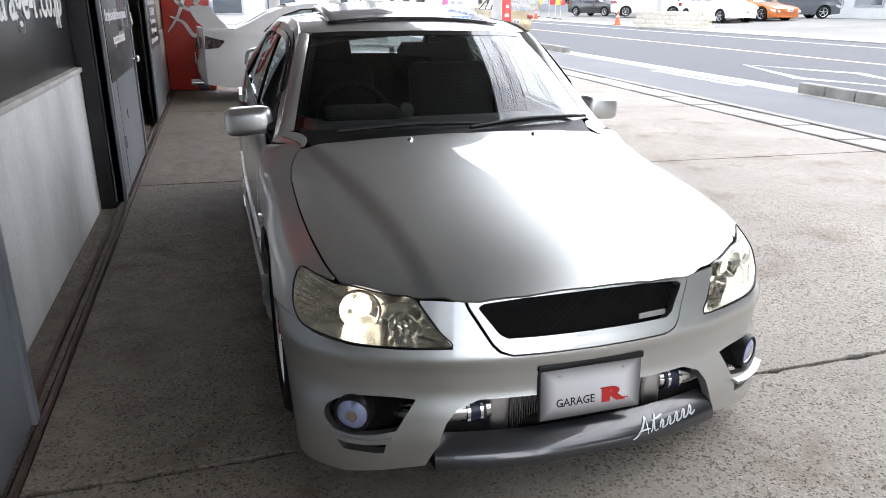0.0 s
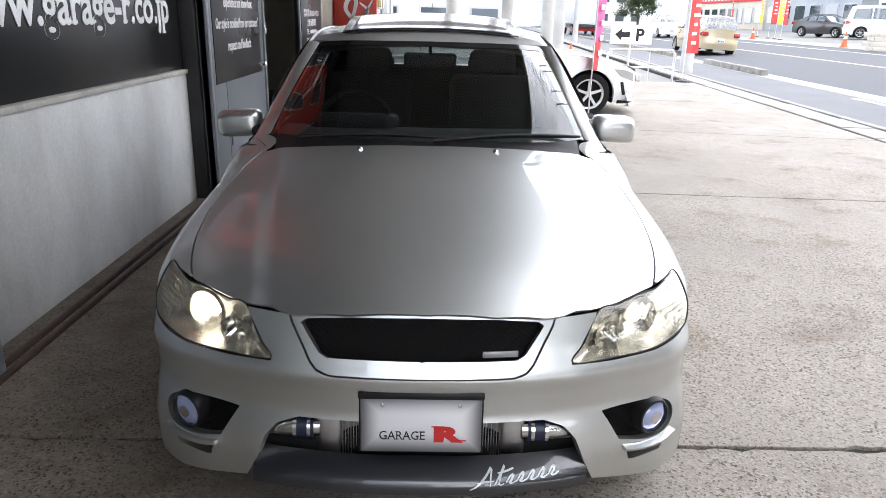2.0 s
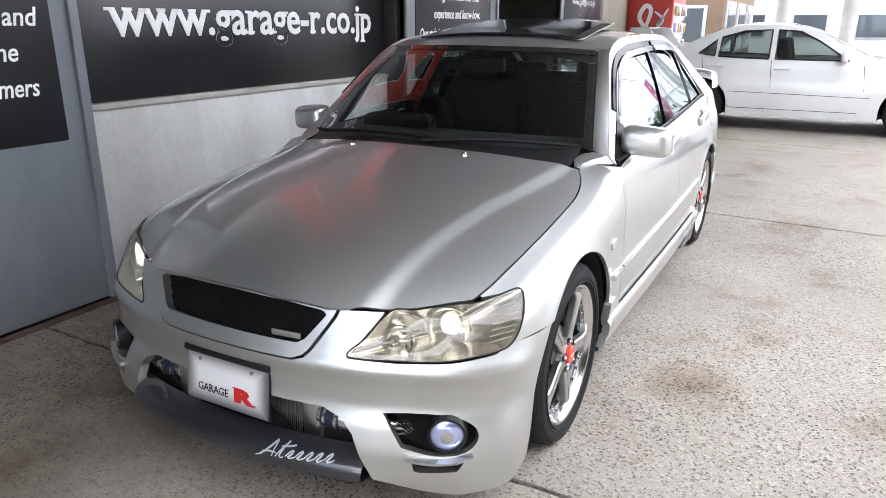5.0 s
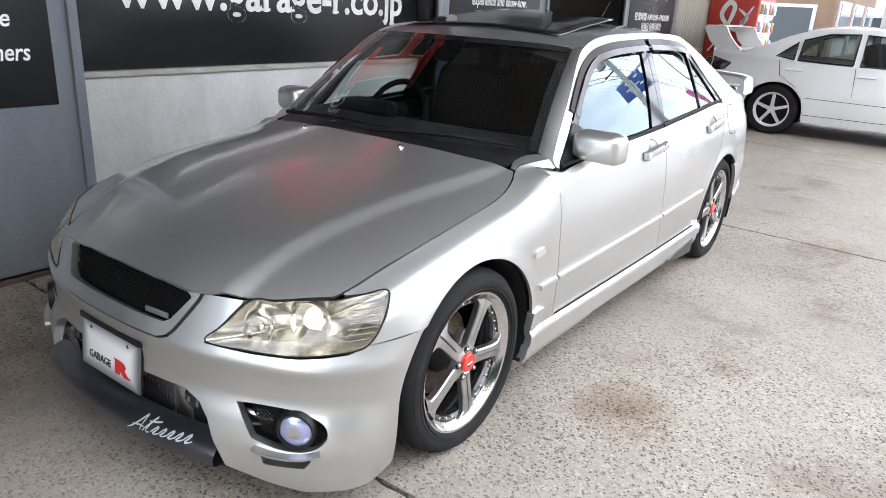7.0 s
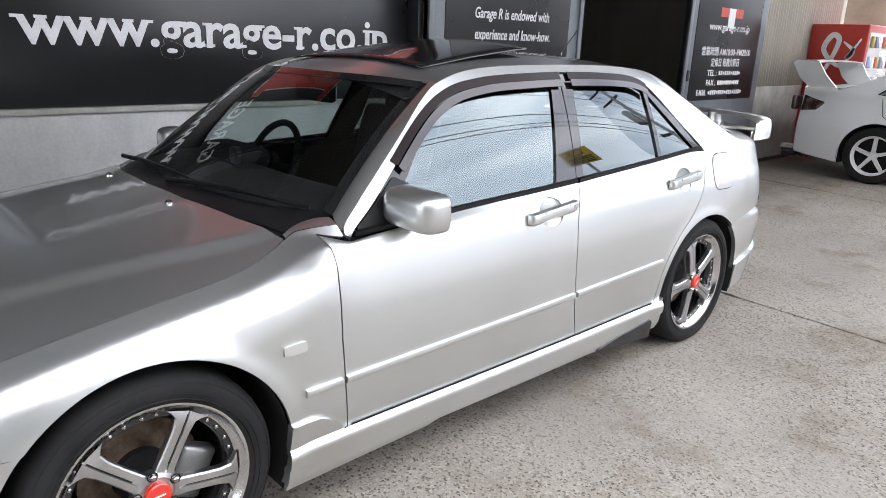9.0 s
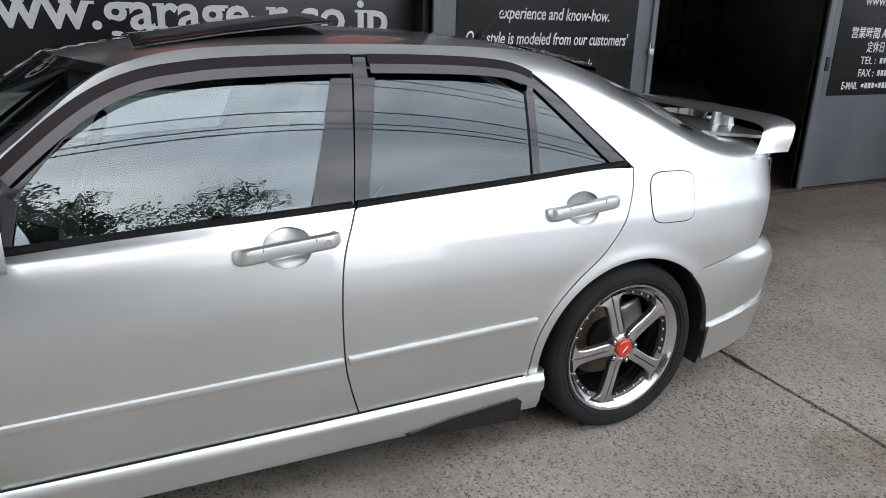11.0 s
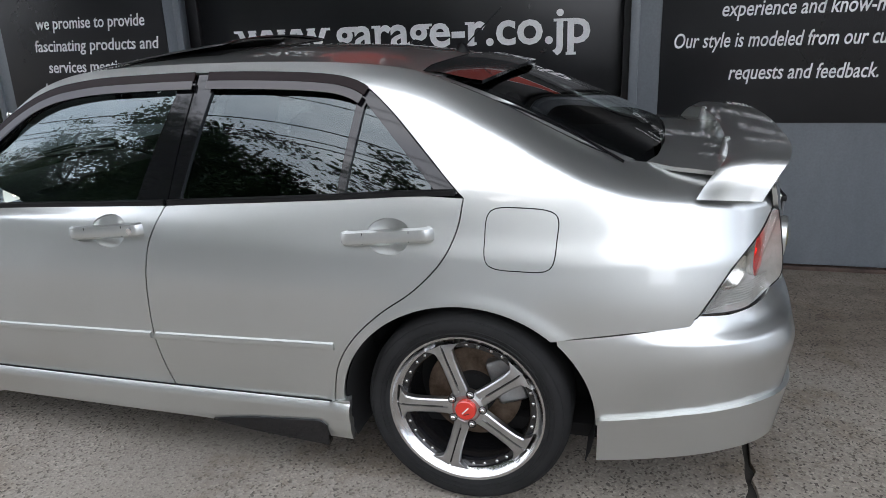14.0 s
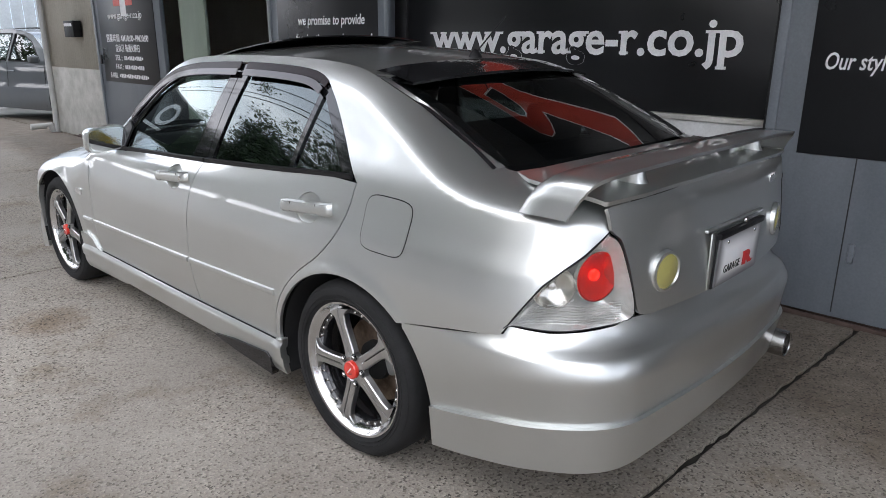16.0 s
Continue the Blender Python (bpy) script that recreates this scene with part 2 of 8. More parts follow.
def box_bm(sx, sy, sz, bevel=0.0, seg=2, at=(0, 0, 0), bm=None, rot=None):
    b = bmesh.new()
    bmesh.ops.create_cube(b, size=1.0)
    bmesh.ops.scale(b, vec=(sx, sy, sz), verts=b.verts)
    if bevel:
        bmesh.ops.bevel(b, geom=b.edges[:], offset=bevel, segments=seg, profile=0.5, affect="EDGES")
    if rot is not None:
        bmesh.ops.transform(b, matrix=rot, verts=b.verts)
    bmesh.ops.translate(b, vec=at, verts=b.verts)
    if bm is None:
        return b
    me = bpy.data.meshes.new("tmp")
    b.to_mesh(me)
    b.free()
    bm.from_mesh(me)
    bpy.data.meshes.remove(me)
    return bm


def box(name, size, at, mat, parent=None, bevel=0.004, label="", rot=None, seg=2):
    ob = part(name, box_bm(*size, bevel, seg, at, None, rot), mat, parent, label)
    return finish(ob) if bevel else ob


def lathe(name, prof, mat, parent=None, label="", n=48, m=None, sharp=35, closed=False):
    """Turn a profile of (radius, height) round the local x axis."""
    k = len(prof)
    verts, faces = [], []
    for i in range(n):
        a = 2 * math.pi * i / n
        for r, h in prof:
            verts.append((h, r * math.cos(a), r * math.sin(a)))
    for i in range(n):
        j = (i + 1) % n
        for q in range(k - (0 if closed else 1)):
            q2 = (q + 1) % k
            faces.append((i * k + q, i * k + q2, j * k + q2, j * k + q))
    ob = from_data(name, verts, faces, mat, parent, label, True, sharp)
    bm = bmesh.new()
    bm.from_mesh(ob.data)
    bmesh.ops.remove_doubles(bm, verts=bm.verts, dist=1e-6)
    bmesh.ops.recalc_face_normals(bm, faces=bm.faces)
    bm.to_mesh(ob.data)
    bm.free()
    if m is not None:
        ob.matrix_basis = m
    return ob


def tube(name, pts, r, mat, parent=None, label="", n=10, smooth_path=0, cap=True):
    """A round bar along points; r may be one radius or one for each point."""
    pts = [Vector(p) for p in pts]
    if smooth_path:
        pts = [Vector(p) for p in curve3(pts, smooth_path)]
    rs = [r] * len(pts) if not hasattr(r, "__len__") else [r[int(i * (len(r) - 1) / max(1, len(pts) - 1))] for i in range(len(pts))]
    verts, faces = [], []
    up = None
    for i, p in enumerate(pts):
        d = (pts[min(i + 1, len(pts) - 1)] - pts[max(i - 1, 0)]).normalized()
        if up is None:
            up = d.orthogonal().normalized()
        up = (up - d * up.dot(d)).normalized()
        side = d.cross(up)
        for k in range(n):
            a = 2 * math.pi * k / n
            verts.append(p + (up * math.cos(a) + side * math.sin(a)) * rs[i])
    for i in range(len(pts) - 1):
        for k in range(n):
            k2 = (k + 1) % n
            faces.append((i * n + k, i * n + k2, (i + 1) * n + k2, (i + 1) * n + k))
    if cap:
        faces.append(tuple(range(n))[::-1])
        faces.append(tuple((len(pts) - 1) * n + k for k in range(n)))
    return from_data(name, verts, faces, mat, parent, label, True, 50)


def curve3(pts, n):
    """Catmull-Rom through points, n steps a span."""
    P = np.array([list(p) for p in pts], float)
    P = np.vstack([2 * P[0] - P[1], P, 2 * P[-1] - P[-2]])
    out = []
    for i in range(1, len(P) - 2):
        for k in range(n):
            t = k / n
            a, b, c, d = P[i - 1], P[i], P[i + 1], P[i + 2]
            out.append(0.5 * (2 * b + (c - a) * t + (2 * a - 5 * b + 4 * c - d) * t * t + (3 * b - a - 3 * c + d) * t ** 3))
    out.append(P[-2])
    return np.array(out)


def pchip(xs, ys):
    """Monotone cubic through points."""
    xs, ys = np.array(xs, float), np.array(ys, float)
    h, dl = np.diff(xs), np.diff(ys) / np.diff(xs)
    d = np.zeros_like(xs)
    for i in range(1, len(xs) - 1):
        if dl[i - 1] * dl[i] > 0:
            w1, w2 = 2 * h[i] + h[i - 1], h[i] + 2 * h[i - 1]
            d[i] = (w1 + w2) / (w1 / dl[i - 1] + w2 / dl[i])
    d[0], d[-1] = dl[0], dl[-1]

    def f(x):
        x = np.asarray(x, float)
        q = np.clip(x, xs[0], xs[-1])
        i = np.clip(np.searchsorted(xs, q) - 1, 0, len(xs) - 2)
        t = (q - xs[i]) / h[i]
        r = ((1 + 2 * t) * (1 - t) ** 2 * ys[i] + t * (1 - t) ** 2 * h[i] * d[i] + t * t * (3 - 2 * t) * ys[i + 1] + t * t * (t - 1) * h[i] * d[i + 1])
        return r + np.where(x < xs[0], (x - xs[0]) * d[0], 0) + np.where(x > xs[-1], (x - xs[-1]) * d[-1], 0)
    return f


def smooth01(t):
    t = np.clip(t, 0, 1)
    return t * t * (3 - 2 * t)


def inside(px, py, poly):
    res = np.zeros(px.shape, bool)
    for (x0, y0), (x1, y1) in zip(poly, np.roll(poly, -1, 0)):
        c = (y0 > py) != (y1 > py)
        with np.errstate(divide="ignore", invalid="ignore"):
            res ^= c & (px < (x1 - x0) * (py - y0) / (y1 - y0 + 1e-15) + x0)
    return res


def nearest(P, polys):
    best, bd = P.copy(), np.full(len(P), 1e9)
    for poly in polys:
        for a, b in zip(poly, np.roll(poly, -1, 0)):
            ab = b - a
            L = ab @ ab
            if L < 1e-14:
                continue
            t = np.clip(((P - a) @ ab) / L, 0, 1)
            q = a + t[:, None] * ab
            d = ((P - q) ** 2).sum(1)
            m = d < bd
            best[m], bd[m] = q[m], d[m]
    return best


def round_poly(pts, n=4, sharp=()):
    """A closed outline smoothed through its points; indices in sharp stay corners."""
    pts = [np.array(p, float) for p in pts]
    k = len(pts)
    if not sharp:
        ext = pts[-2:] + pts + pts[:3]
        c = curve3([(p[0], p[1], 0) for p in ext], n)[:, :2]
        return c[2 * n:(2 + k) * n]
    out = []
    sh = sorted(sharp)
    for a, b in zip(sh, sh[1:] + [sh[0] + k]):
        seg = [pts[i % k] for i in range(a, b + 1)]
        c = np.array(seg) if len(seg) < 3 else curve3([(p[0], p[1], 0) for p in seg], n)[:, :2]
        out += list(c[:-1])
    return np.array(out)


def shrink(poly, d):
    """Move an outline inwards by d."""
    poly = np.array(poly, float)
    area = 0.5 * np.sum(poly[:, 0] * np.roll(poly[:, 1], -1) - np.roll(poly[:, 0], -1) * poly[:, 1])
    e = np.roll(poly, -1, 0) - poly
    nrm = np.stack([-e[:, 1], e[:, 0]], 1) * np.sign(area)
    nrm /= np.linalg.norm(nrm, axis=1, keepdims=True) + 1e-12
    v = nrm + np.roll(nrm, 1, 0)
    v /= np.maximum(np.linalg.norm(v, axis=1, keepdims=True), 0.5)
    return poly + v * d


CENTRE = np.array([0.0, 0.0, 0.62])


def panel(name, S, outline, mat, parent, step=0.012, thick=0.012, holes=(), gap=0.0022, mirror=False, label="", lift=0.0, both=False):
    """A trimmed piece of the surface S(u, v), with its edges turned in. both: joins its mirror image to it."""
    outline = np.array(outline, float)
    outer = shrink(outline, gap) if gap else outline
    hs = [shrink(np.array(h, float), -gap) if gap else np.array(h, float) for h in holes]
    lo, hi = outer.min(0) - step, outer.max(0) + step
    if both:
        lo[0] = 0.0
    nu, nv = [max(3, int(math.ceil((hi[i] - lo[i]) / step))) for i in (0, 1)]
    U, V = np.meshgrid(np.linspace(lo[0], hi[0], nu + 1), np.linspace(lo[1], hi[1], nv + 1), indexing="ij")
    cu, cv = (U[:-1, :-1] + U[1:, 1:]) / 2, (V[:-1, :-1] + V[1:, 1:]) / 2
    keep = inside(cu, cv, outer)
    for h in hs:
        keep &= ~inside(cu, cv, h)
    idx = np.arange((nu + 1) * (nv + 1)).reshape(nu + 1, nv + 1)
    quads = np.stack([idx[:-1, :-1], idx[1:, :-1], idx[1:, 1:], idx[:-1, 1:]], -1)[keep]
    cnt = np.bincount(quads.ravel(), minlength=idx.size)
    P = np.stack([U.ravel(), V.ravel()], 1)
    edge = (cnt > 0) & (cnt < 4)
    if both:
        edge &= ~((np.abs(P[:, 0]) < 1e-9) & (cnt == 2) & inside(P[:, 0] + 1e-4, P[:, 1], outer))
        on_mid = np.abs(P[:, 0]) < 1e-9
        q = nearest(P[edge], [outer, *hs])
        q[on_mid[edge], 0] = 0.0
        P[edge] = q
    else:
        P[edge] = nearest(P[edge], [outer, *hs])
    used = cnt > 0
    remap = np.cumsum(used) - 1
    P, quads = P[used], remap[quads]
    e = 1e-4
    pos = S(P[:, 0], P[:, 1])
    nrm = np.cross(S(P[:, 0] + e, P[:, 1]) - S(P[:, 0] - e, P[:, 1]), S(P[:, 0], P[:, 1] + e) - S(P[:, 0], P[:, 1] - e))
    nrm /= np.linalg.norm(nrm, axis=1, keepdims=True) + 1e-15
    c = CENTRE * np.array([0, 0, 1]) + pos * np.array([0, 0.8, 0])
    if ((nrm * (pos - c)).sum(1)).mean() < 0:
        nrm = -nrm
    pos = pos + nrm * lift
    a = pos[quads[:, 1]] - pos[quads[:, 0]]
    b = pos[quads[:, 3]] - pos[quads[:, 0]]
    if (np.cross(a, b) * nrm[quads[:, 0]]).sum(1).mean() < 0:
        quads = quads[:, ::-1]
    if both:
        n0 = len(pos)
        mid = np.abs(pos[:, 0]) < 1e-7
        mi = np.where(mid, np.arange(n0), n0 + np.cumsum(~mid) - 1)
        pos = np.vstack([pos, pos[~mid] * [-1, 1, 1]])
        nrm[mid, 0] = 0
        nrm = np.vstack([nrm, nrm[~mid] * [-1, 1, 1]])
        quads = np.vstack([quads, mi[quads][:, ::-1]])
    ed = {}
    for f in quads.tolist():
        for i in range(4):
            k = (f[i], f[(i + 1) % 4])
            ed[k] = True
    rim = [k for k in ed if (k[1], k[0]) not in ed]
    verts, normals, faces = pos.tolist(), nrm.tolist(), [tuple(f) for f in quads.tolist()]
    made = {}
    for i, j in rim:
        for v in (i, j):
            if v not in made:
                made[v] = len(verts)
                verts += [pos[v].tolist(), (pos[v] - nrm[v] * thick).tolist()]
                normals += [(0, 0, 0), (0, 0, 0)]
        p, q = made[i], made[j]
        faces.append((p, p + 1, q + 1, q))
    verts = np.array(verts)
    normals = np.array(normals)
    if mirror:
        verts[:, 0] *= -1
        normals[:, 0] *= -1
        faces = [f[::-1] for f in faces]
    me = bpy.data.meshes.new(name)
    me.from_pydata(verts.tolist(), [], faces)
    me.update()
    me.polygons.foreach_set("use_smooth", [True] * len(me.polygons))
    me.normals_split_custom_set_from_vertices(normals.tolist())
    return link_mesh(name, me, mat, parent, label)


def sweep(name, path, prof, mat, parent=None, label="", closed=False, up=(0, 0, 1), sharp=40):
    """Sweep a small closed profile of (out, up) along 3D points; out is to the path's right."""
    P = [Vector(p) for p in path]
    n, k = len(P), len(prof)
    verts, faces = [], []
    upv = Vector(up)
    for i, p in enumerate(P):
        d = (P[(i + 1) % n] - P[i - 1]) if closed else (P[min(i + 1, n - 1)] - P[max(i - 1, 0)])
        d.normalize()
        s = d.cross(upv).normalized()
        w = s.cross(d)
        for o, h in prof:
            verts.append(p + s * o + w * h)
    for i in range(n if closed else n - 1):
        j = (i + 1) % n
        for q in range(k):
            q2 = (q + 1) % k
            faces.append((i * k + q, i * k + q2, j * k + q2, j * k + q))
    if not closed:
        faces += [tuple(range(k))[::-1], tuple((n - 1) * k + q for q in range(k))]
    ob = from_data(name, verts, faces, mat, parent, label, True, sharp)
    bm = bmesh.new()
    bm.from_mesh(ob.data)
    bmesh.ops.recalc_face_normals(bm, faces=bm.faces)
    bm.to_mesh(ob.data)
    bm.free()
    return ob


def loft(name, rows, mat, parent=None, label="", thick=0.0, sharp=40, flip=False):
    """A sheet through rows of 3D points."""
    R = np.array([[list(p) for p in r] for r in rows], float)
    a, b = R.shape[:2]
    verts = R.reshape(-1, 3)
    faces = [(i * b + j, i * b + j + 1, (i + 1) * b + j + 1, (i + 1) * b + j) for i in range(a - 1) for j in range(b - 1)]
    if flip:
        faces = [f[::-1] for f in faces]
    ob = from_data(name, verts, faces, mat, parent, label, True, sharp)
    if thick:
        md = ob.modifiers.new("thickness", "SOLIDIFY")
        md.thickness = thick
        md.offset = -1
    return ob


def lettering(name, body, size, mat, parent=None, m=None, label="", depth=0.002, spacing=1.0, shear=0.0, bold=0.0, width=None, align="CENTER", serif=False):
    """Flat letters of the built-in font as a mesh."""
    cu = bpy.data.curves.new(name, "FONT")
    cu.body = body
    cu.size = size
    cu.align_x = align
    cu.align_y = "BOTTOM_BASELINE"
    cu.extrude = depth
    cu.space_character = spacing
    cu.shear = shear
    cu.offset = bold
    cu.resolution_u = 3
    tmp = bpy.data.objects.new("tmp_text", cu)
    scene.collection.objects.link(tmp)
    dg = bpy.context.evaluated_depsgraph_get()
    me = bpy.data.meshes.new_from_object(tmp.evaluated_get(dg))
    bpy.data.objects.remove(tmp)
    if width:
        xs = [v.co.x for v in me.vertices]
        f = width / (max(xs) - min(xs))
        for v in me.vertices:
            v.co.x *= f
    me.materials.clear()
    ob = link_mesh(name, me, mat, parent, label)
    if m is not None:
        ob.matrix_basis = m
    if serif:
        add_serifs(ob, body, cu, size, width, mat, parent)
    return ob


SERIFS = {"w": ((0.04, "x"), (0.5, "x"), (0.96, "x")), "r": ((0.20, "b"), (0.10, "x")), "p": ((0.16, "d"), (0.06, "x")), "j": ((0.55, "x"),),
          "a": ((0.95, "b"),), "g": ((0.92, "x"),), "G": ((0.88, "m"),), "A": ((0.06, "b"), (0.94, "b")), "R": ((0.14, "b"), (0.95, "b"), (0.06, "t")), "E": ((0.06, "b"), (0.06, "t"))}


def add_serifs(letters, body, cu, size, width, mat, parent):
    """Slab feet and flags on the stems of the letters."""
    me = letters.data
    def extent(text):
        cu.body, cu.align_x = text, "LEFT"
        ob = bpy.data.objects.new("tmp_text", cu)
        scene.collection.objects.link(ob)
        t = bpy.data.meshes.new_from_object(ob.evaluated_get(bpy.context.evaluated_depsgraph_get()))
        bpy.data.objects.remove(ob)
        c = [(v.co.x, v.co.y) for v in t.vertices]
        bpy.data.meshes.remove(t)
        return min(p[0] for p in c), max(p[0] for p in c), min(p[1] for p in c), max(p[1] for p in c)
    lo, hi = extent(body)[:2]
    f = width / (hi - lo) if width else 1.0
    x0 = min(v.co.x for v in me.vertices)
    z1 = max(v.co.z for v in me.vertices)
    xh = extent("x")[3]
    for i, ch in enumerate(body):
        if ch not in SERIFS:
            continue
        own = extent(ch)
        right = extent(body[:i + 1])[1]
        left = right - (own[1] - own[0])
        for u, where in SERIFS[ch]:
            cx = x0 + (left + (right - left) * u - lo) * f
            th = 0.055 * size
            cy = {"x": xh - th / 2, "b": th / 2, "d": own[2] + th / 2, "t": own[3] - th / 2, "m": 0.36 * own[3]}[where]
            bm = bmesh.new()
            box_bm(0.20 * size * (f if f > 0.6 else 0.6), th, z1 * 2 - 0.0004, 0, 1, (cx, cy, 0), bm)
            part("letter_serif", bm, mat, parent).matrix_basis = letters.matrix_basis.copy()

# ---- the silver saloon: body surfaces ----
PLAN = curve3([(x, y, 0) for x, y in (
    (-0.2, -2.078), (0, -2.085), (0.2, -2.078), (0.4, -2.045), (0.55, -1.995), (0.70, -1.925), (0.80, -1.828), (0.850, -1.71),
    (0.864, -1.58), (0.866, -1.38), (0.862, -1.10), (0.861, -0.8), (0.866, -0.2), (0.868, 0.3), (0.863, 0.9), (0.860, 1.3),
    (0.853, 1.6), (0.842, 1.8), (0.821, 1.945), (0.778, 2.065), (0.698, 2.164), (0.582, 2.236), (0.4, 2.282), (0.2, 2.302), (0, 2.307), (-0.2, 2.302))], 24)[24:-24, :2]
PLAN[0, 0] = PLAN[-1, 0] = 0.0
SLEN = np.concatenate([[0], np.cumsum(np.linalg.norm(np.diff(PLAN, axis=0), axis=1))])
STOT = SLEN[-1]
PNRM = np.gradient(PLAN, axis=0)
PNRM = np.stack([PNRM[:, 1], -PNRM[:, 0]], 1)
PNRM /= np.linalg.norm(PNRM, axis=1, keepdims=True)


def plan_at(s):
    i = [np.interp(s, SLEN, a) for a in (PLAN[:, 0], PLAN[:, 1], PNRM[:, 0], PNRM[:, 1])]
    sg = np.where(s < 0, -1.0, 1.0)
    j = [np.interp(np.abs(s), SLEN, a) for a in (PLAN[:, 0], PLAN[:, 1], PNRM[:, 0], PNRM[:, 1])]
    return j[0] * sg, j[1], j[2] * sg, j[3]


def s_x(x):
    """Arc length from the nose to half-width x on the front."""
    k = len(PLAN) // 3
    return float(np.interp(x, PLAN[:k, 0], SLEN[:k]))


def s_y(y):
    return float(np.interp(y, PLAN[:, 1], SLEN))


def r_x(x):
    """Arc length from the tail to half-width x on the rear."""
    k = 2 * len(PLAN) // 3
    return float(STOT - np.interp(-x, -PLAN[k:, 0], SLEN[k:]))


def r_y(y):
    return STOT - s_y(y)


def x_plan(y):
    return np.interp(y, PLAN[:, 1], PLAN[:, 0])


hood_c = pchip((-2.075, -2.04, -1.97, -1.9, -1.8, -1.6, -1.4, -1.2, -1.0, -0.85), (0.640, 0.672, 0.715, 0.744, 0.778, 0.830, 0.869, 0.898, 0.922, 0.938))
hood_a = pchip((-2.075, -2.02, -1.97, -1.9, -1.8, -1.6, -1.36, -1.09, -0.9, -0.8), (0.25, 0.25, 0.235, 0.185, 0.130, 0.098, 0.094, 0.094, 0.075, 0.06))
hood_e = pchip((-1.95, -1.805, -1.7, -1.55, -1.36, -1.15, -1.03, -0.93, -0.87, -0.8), (0.60, 0.690, 0.722, 0.742, 0.750, 0.747, 0.735, 0.708, 0.678, 0.66))


def hood_z(x, y):
    a = np.abs(x)
    crease = 0.012 * (1 - smooth01((a - (0.58 + 0.17 * (y + 1.0))) / 0.075))
    return hood_c(y) - hood_a(y) * (a / 0.745) ** 2.2 + crease - 0.010


def HOOD(x, y):
    return np.stack([x, y, hood_z(x, y)], 1)


belt_z = pchip((-0.9, -0.73, -0.28, 0.3, 0.9, 1.2, 1.5, 2.2), (0.862, 0.872, 0.895, 0.922, 0.955, 0.975, 0.985, 0.99))


rail_z = pchip((0.8, 1.05, 1.2, 1.4, 1.57, 1.70, 1.80, 1.9, 2.05, 2.15, 2.2), (1.346, 1.328, 1.294, 1.215, 1.132, 1.073, 1.046, 1.034, 1.024, 1.014, 0.985))


def side_x(y, z):
    y, z = np.asarray(y, float), np.asarray(z, float)
    xp = x_plan(y)
    xe, zh = hood_e(np.clip(y, -1.95, -0.8)), None
    zh = hood_z(xe, np.clip(y, -1.95, -0.8))
    xin = np.maximum(xp - xe, 0.02)
    o = np.ones_like(y)
    zb = belt_z(y)
    zf = [0.10 * o, 0.28 * o, 0.40 * o, 0.50 * o, np.maximum(zh - 0.17, 0.51), zh - 0.085, zh - 0.035, zh, zh + 0.06, zh + 0.2, zh + 0.35, zh + 0.5]
    df = [0.035 * o, 0.016 * o, 0.004 * o, 0 * o, 0.003 * o, 0.016 * o, 0.40 * xin, xin, xin + 0.12, xin + 0.2, xin + 0.25, xin + 0.3]
    zc = [0.10 * o, 0.28 * o, 0.40 * o, 0.50 * o, 0.66 * o, 0.79 * o, 0.86 * o, zb, zb + 0.12, 1.20 * o, 1.285 * o, 1.345 * o]
    dc = [0.035 * o, 0.016 * o, 0.004 * o, 0 * o, 0.005 * o, 0.024 * o, 0.045 * o, 0.080 * o, 0.145 * o, 0.200 * o, 0.246 * o, 0.298 * o]
    w = smooth01((y + 0.89) / 0.16)
    Z = np.stack([a * (1 - w) + b * w for a, b in zip(zf, zc)], 1)
    D = np.stack([a * (1 - w) + b * w for a, b in zip(df, dc)], 1)
    h = np.diff(Z, axis=1)
    dl = np.diff(D, axis=1) / h
    sl = np.zeros_like(Z)
    sl[:, 1:-1] = np.where(dl[:, :-1] * dl[:, 1:] > 0, 2 * dl[:, :-1] * dl[:, 1:] / (dl[:, :-1] + dl[:, 1:] + 1e-12), 0)
    sl[:, 0], sl[:, -1] = dl[:, 0], dl[:, -1]
    q = np.clip(z, Z[:, 0], Z[:, -1])
    i = np.clip((q[:, None] >= Z).sum(1) - 1, 0, Z.shape[1] - 2)
    r = np.arange(len(y))
    hh = h[r, i]
    t = (q - Z[r, i]) / hh
    d = (1 + 2 * t) * (1 - t) ** 2 * D[r, i] + t * (1 - t) ** 2 * hh * sl[r, i] + t * t * (3 - 2 * t) * D[r, i + 1] + t * t * (t - 1) * hh * sl[r, i + 1]
    d += (z - q) * sl[r, -1]
    d += 0.055 * smooth01((0.25 - y) / 0.85) * smooth01((z - 0.87) / 0.14) * smooth01((y + 0.95) / 0.2)
    roll = np.clip((z - rail_z(np.maximum(y, 0.8)) + 0.085) / 0.085, 0, 1.3) ** 2
    d += (0.12 * smooth01((y - 0.85) / 0.8) + 0.060 * smooth01((y - 1.3) / 0.7)) * roll * 0.85
    d += 0.012 * smooth01((y - 1.2) / 0.8) * smooth01((z - 0.80) / 0.26)
    arch = np.exp(-((np.hypot((y - 1.335) / 0.385, (z - 0.318) / 0.345) - 1.0) / 0.10) ** 2) + np.exp(-((np.hypot((y + 1.335) / 0.37, (z - 0.318) / 0.358) - 1.0) / 0.10) ** 2)
    return xp - d + 0.008 * arch * (z > 0.25)


def SIDE(y, z):
    return np.stack([side_x(y, z), y, z], 1)


# door glass: evenly curved from the belt to the roof rail
_gy = np.linspace(-0.55, 1.30, 24)
_low = np.polyfit(_gy, side_x(_gy, belt_z(_gy) + 0.01), 2)
_ty = np.linspace(-0.12, 1.0, 16)
_top = np.polyfit(_ty, side_x(_ty, np.full(16, 1.285)), 2)


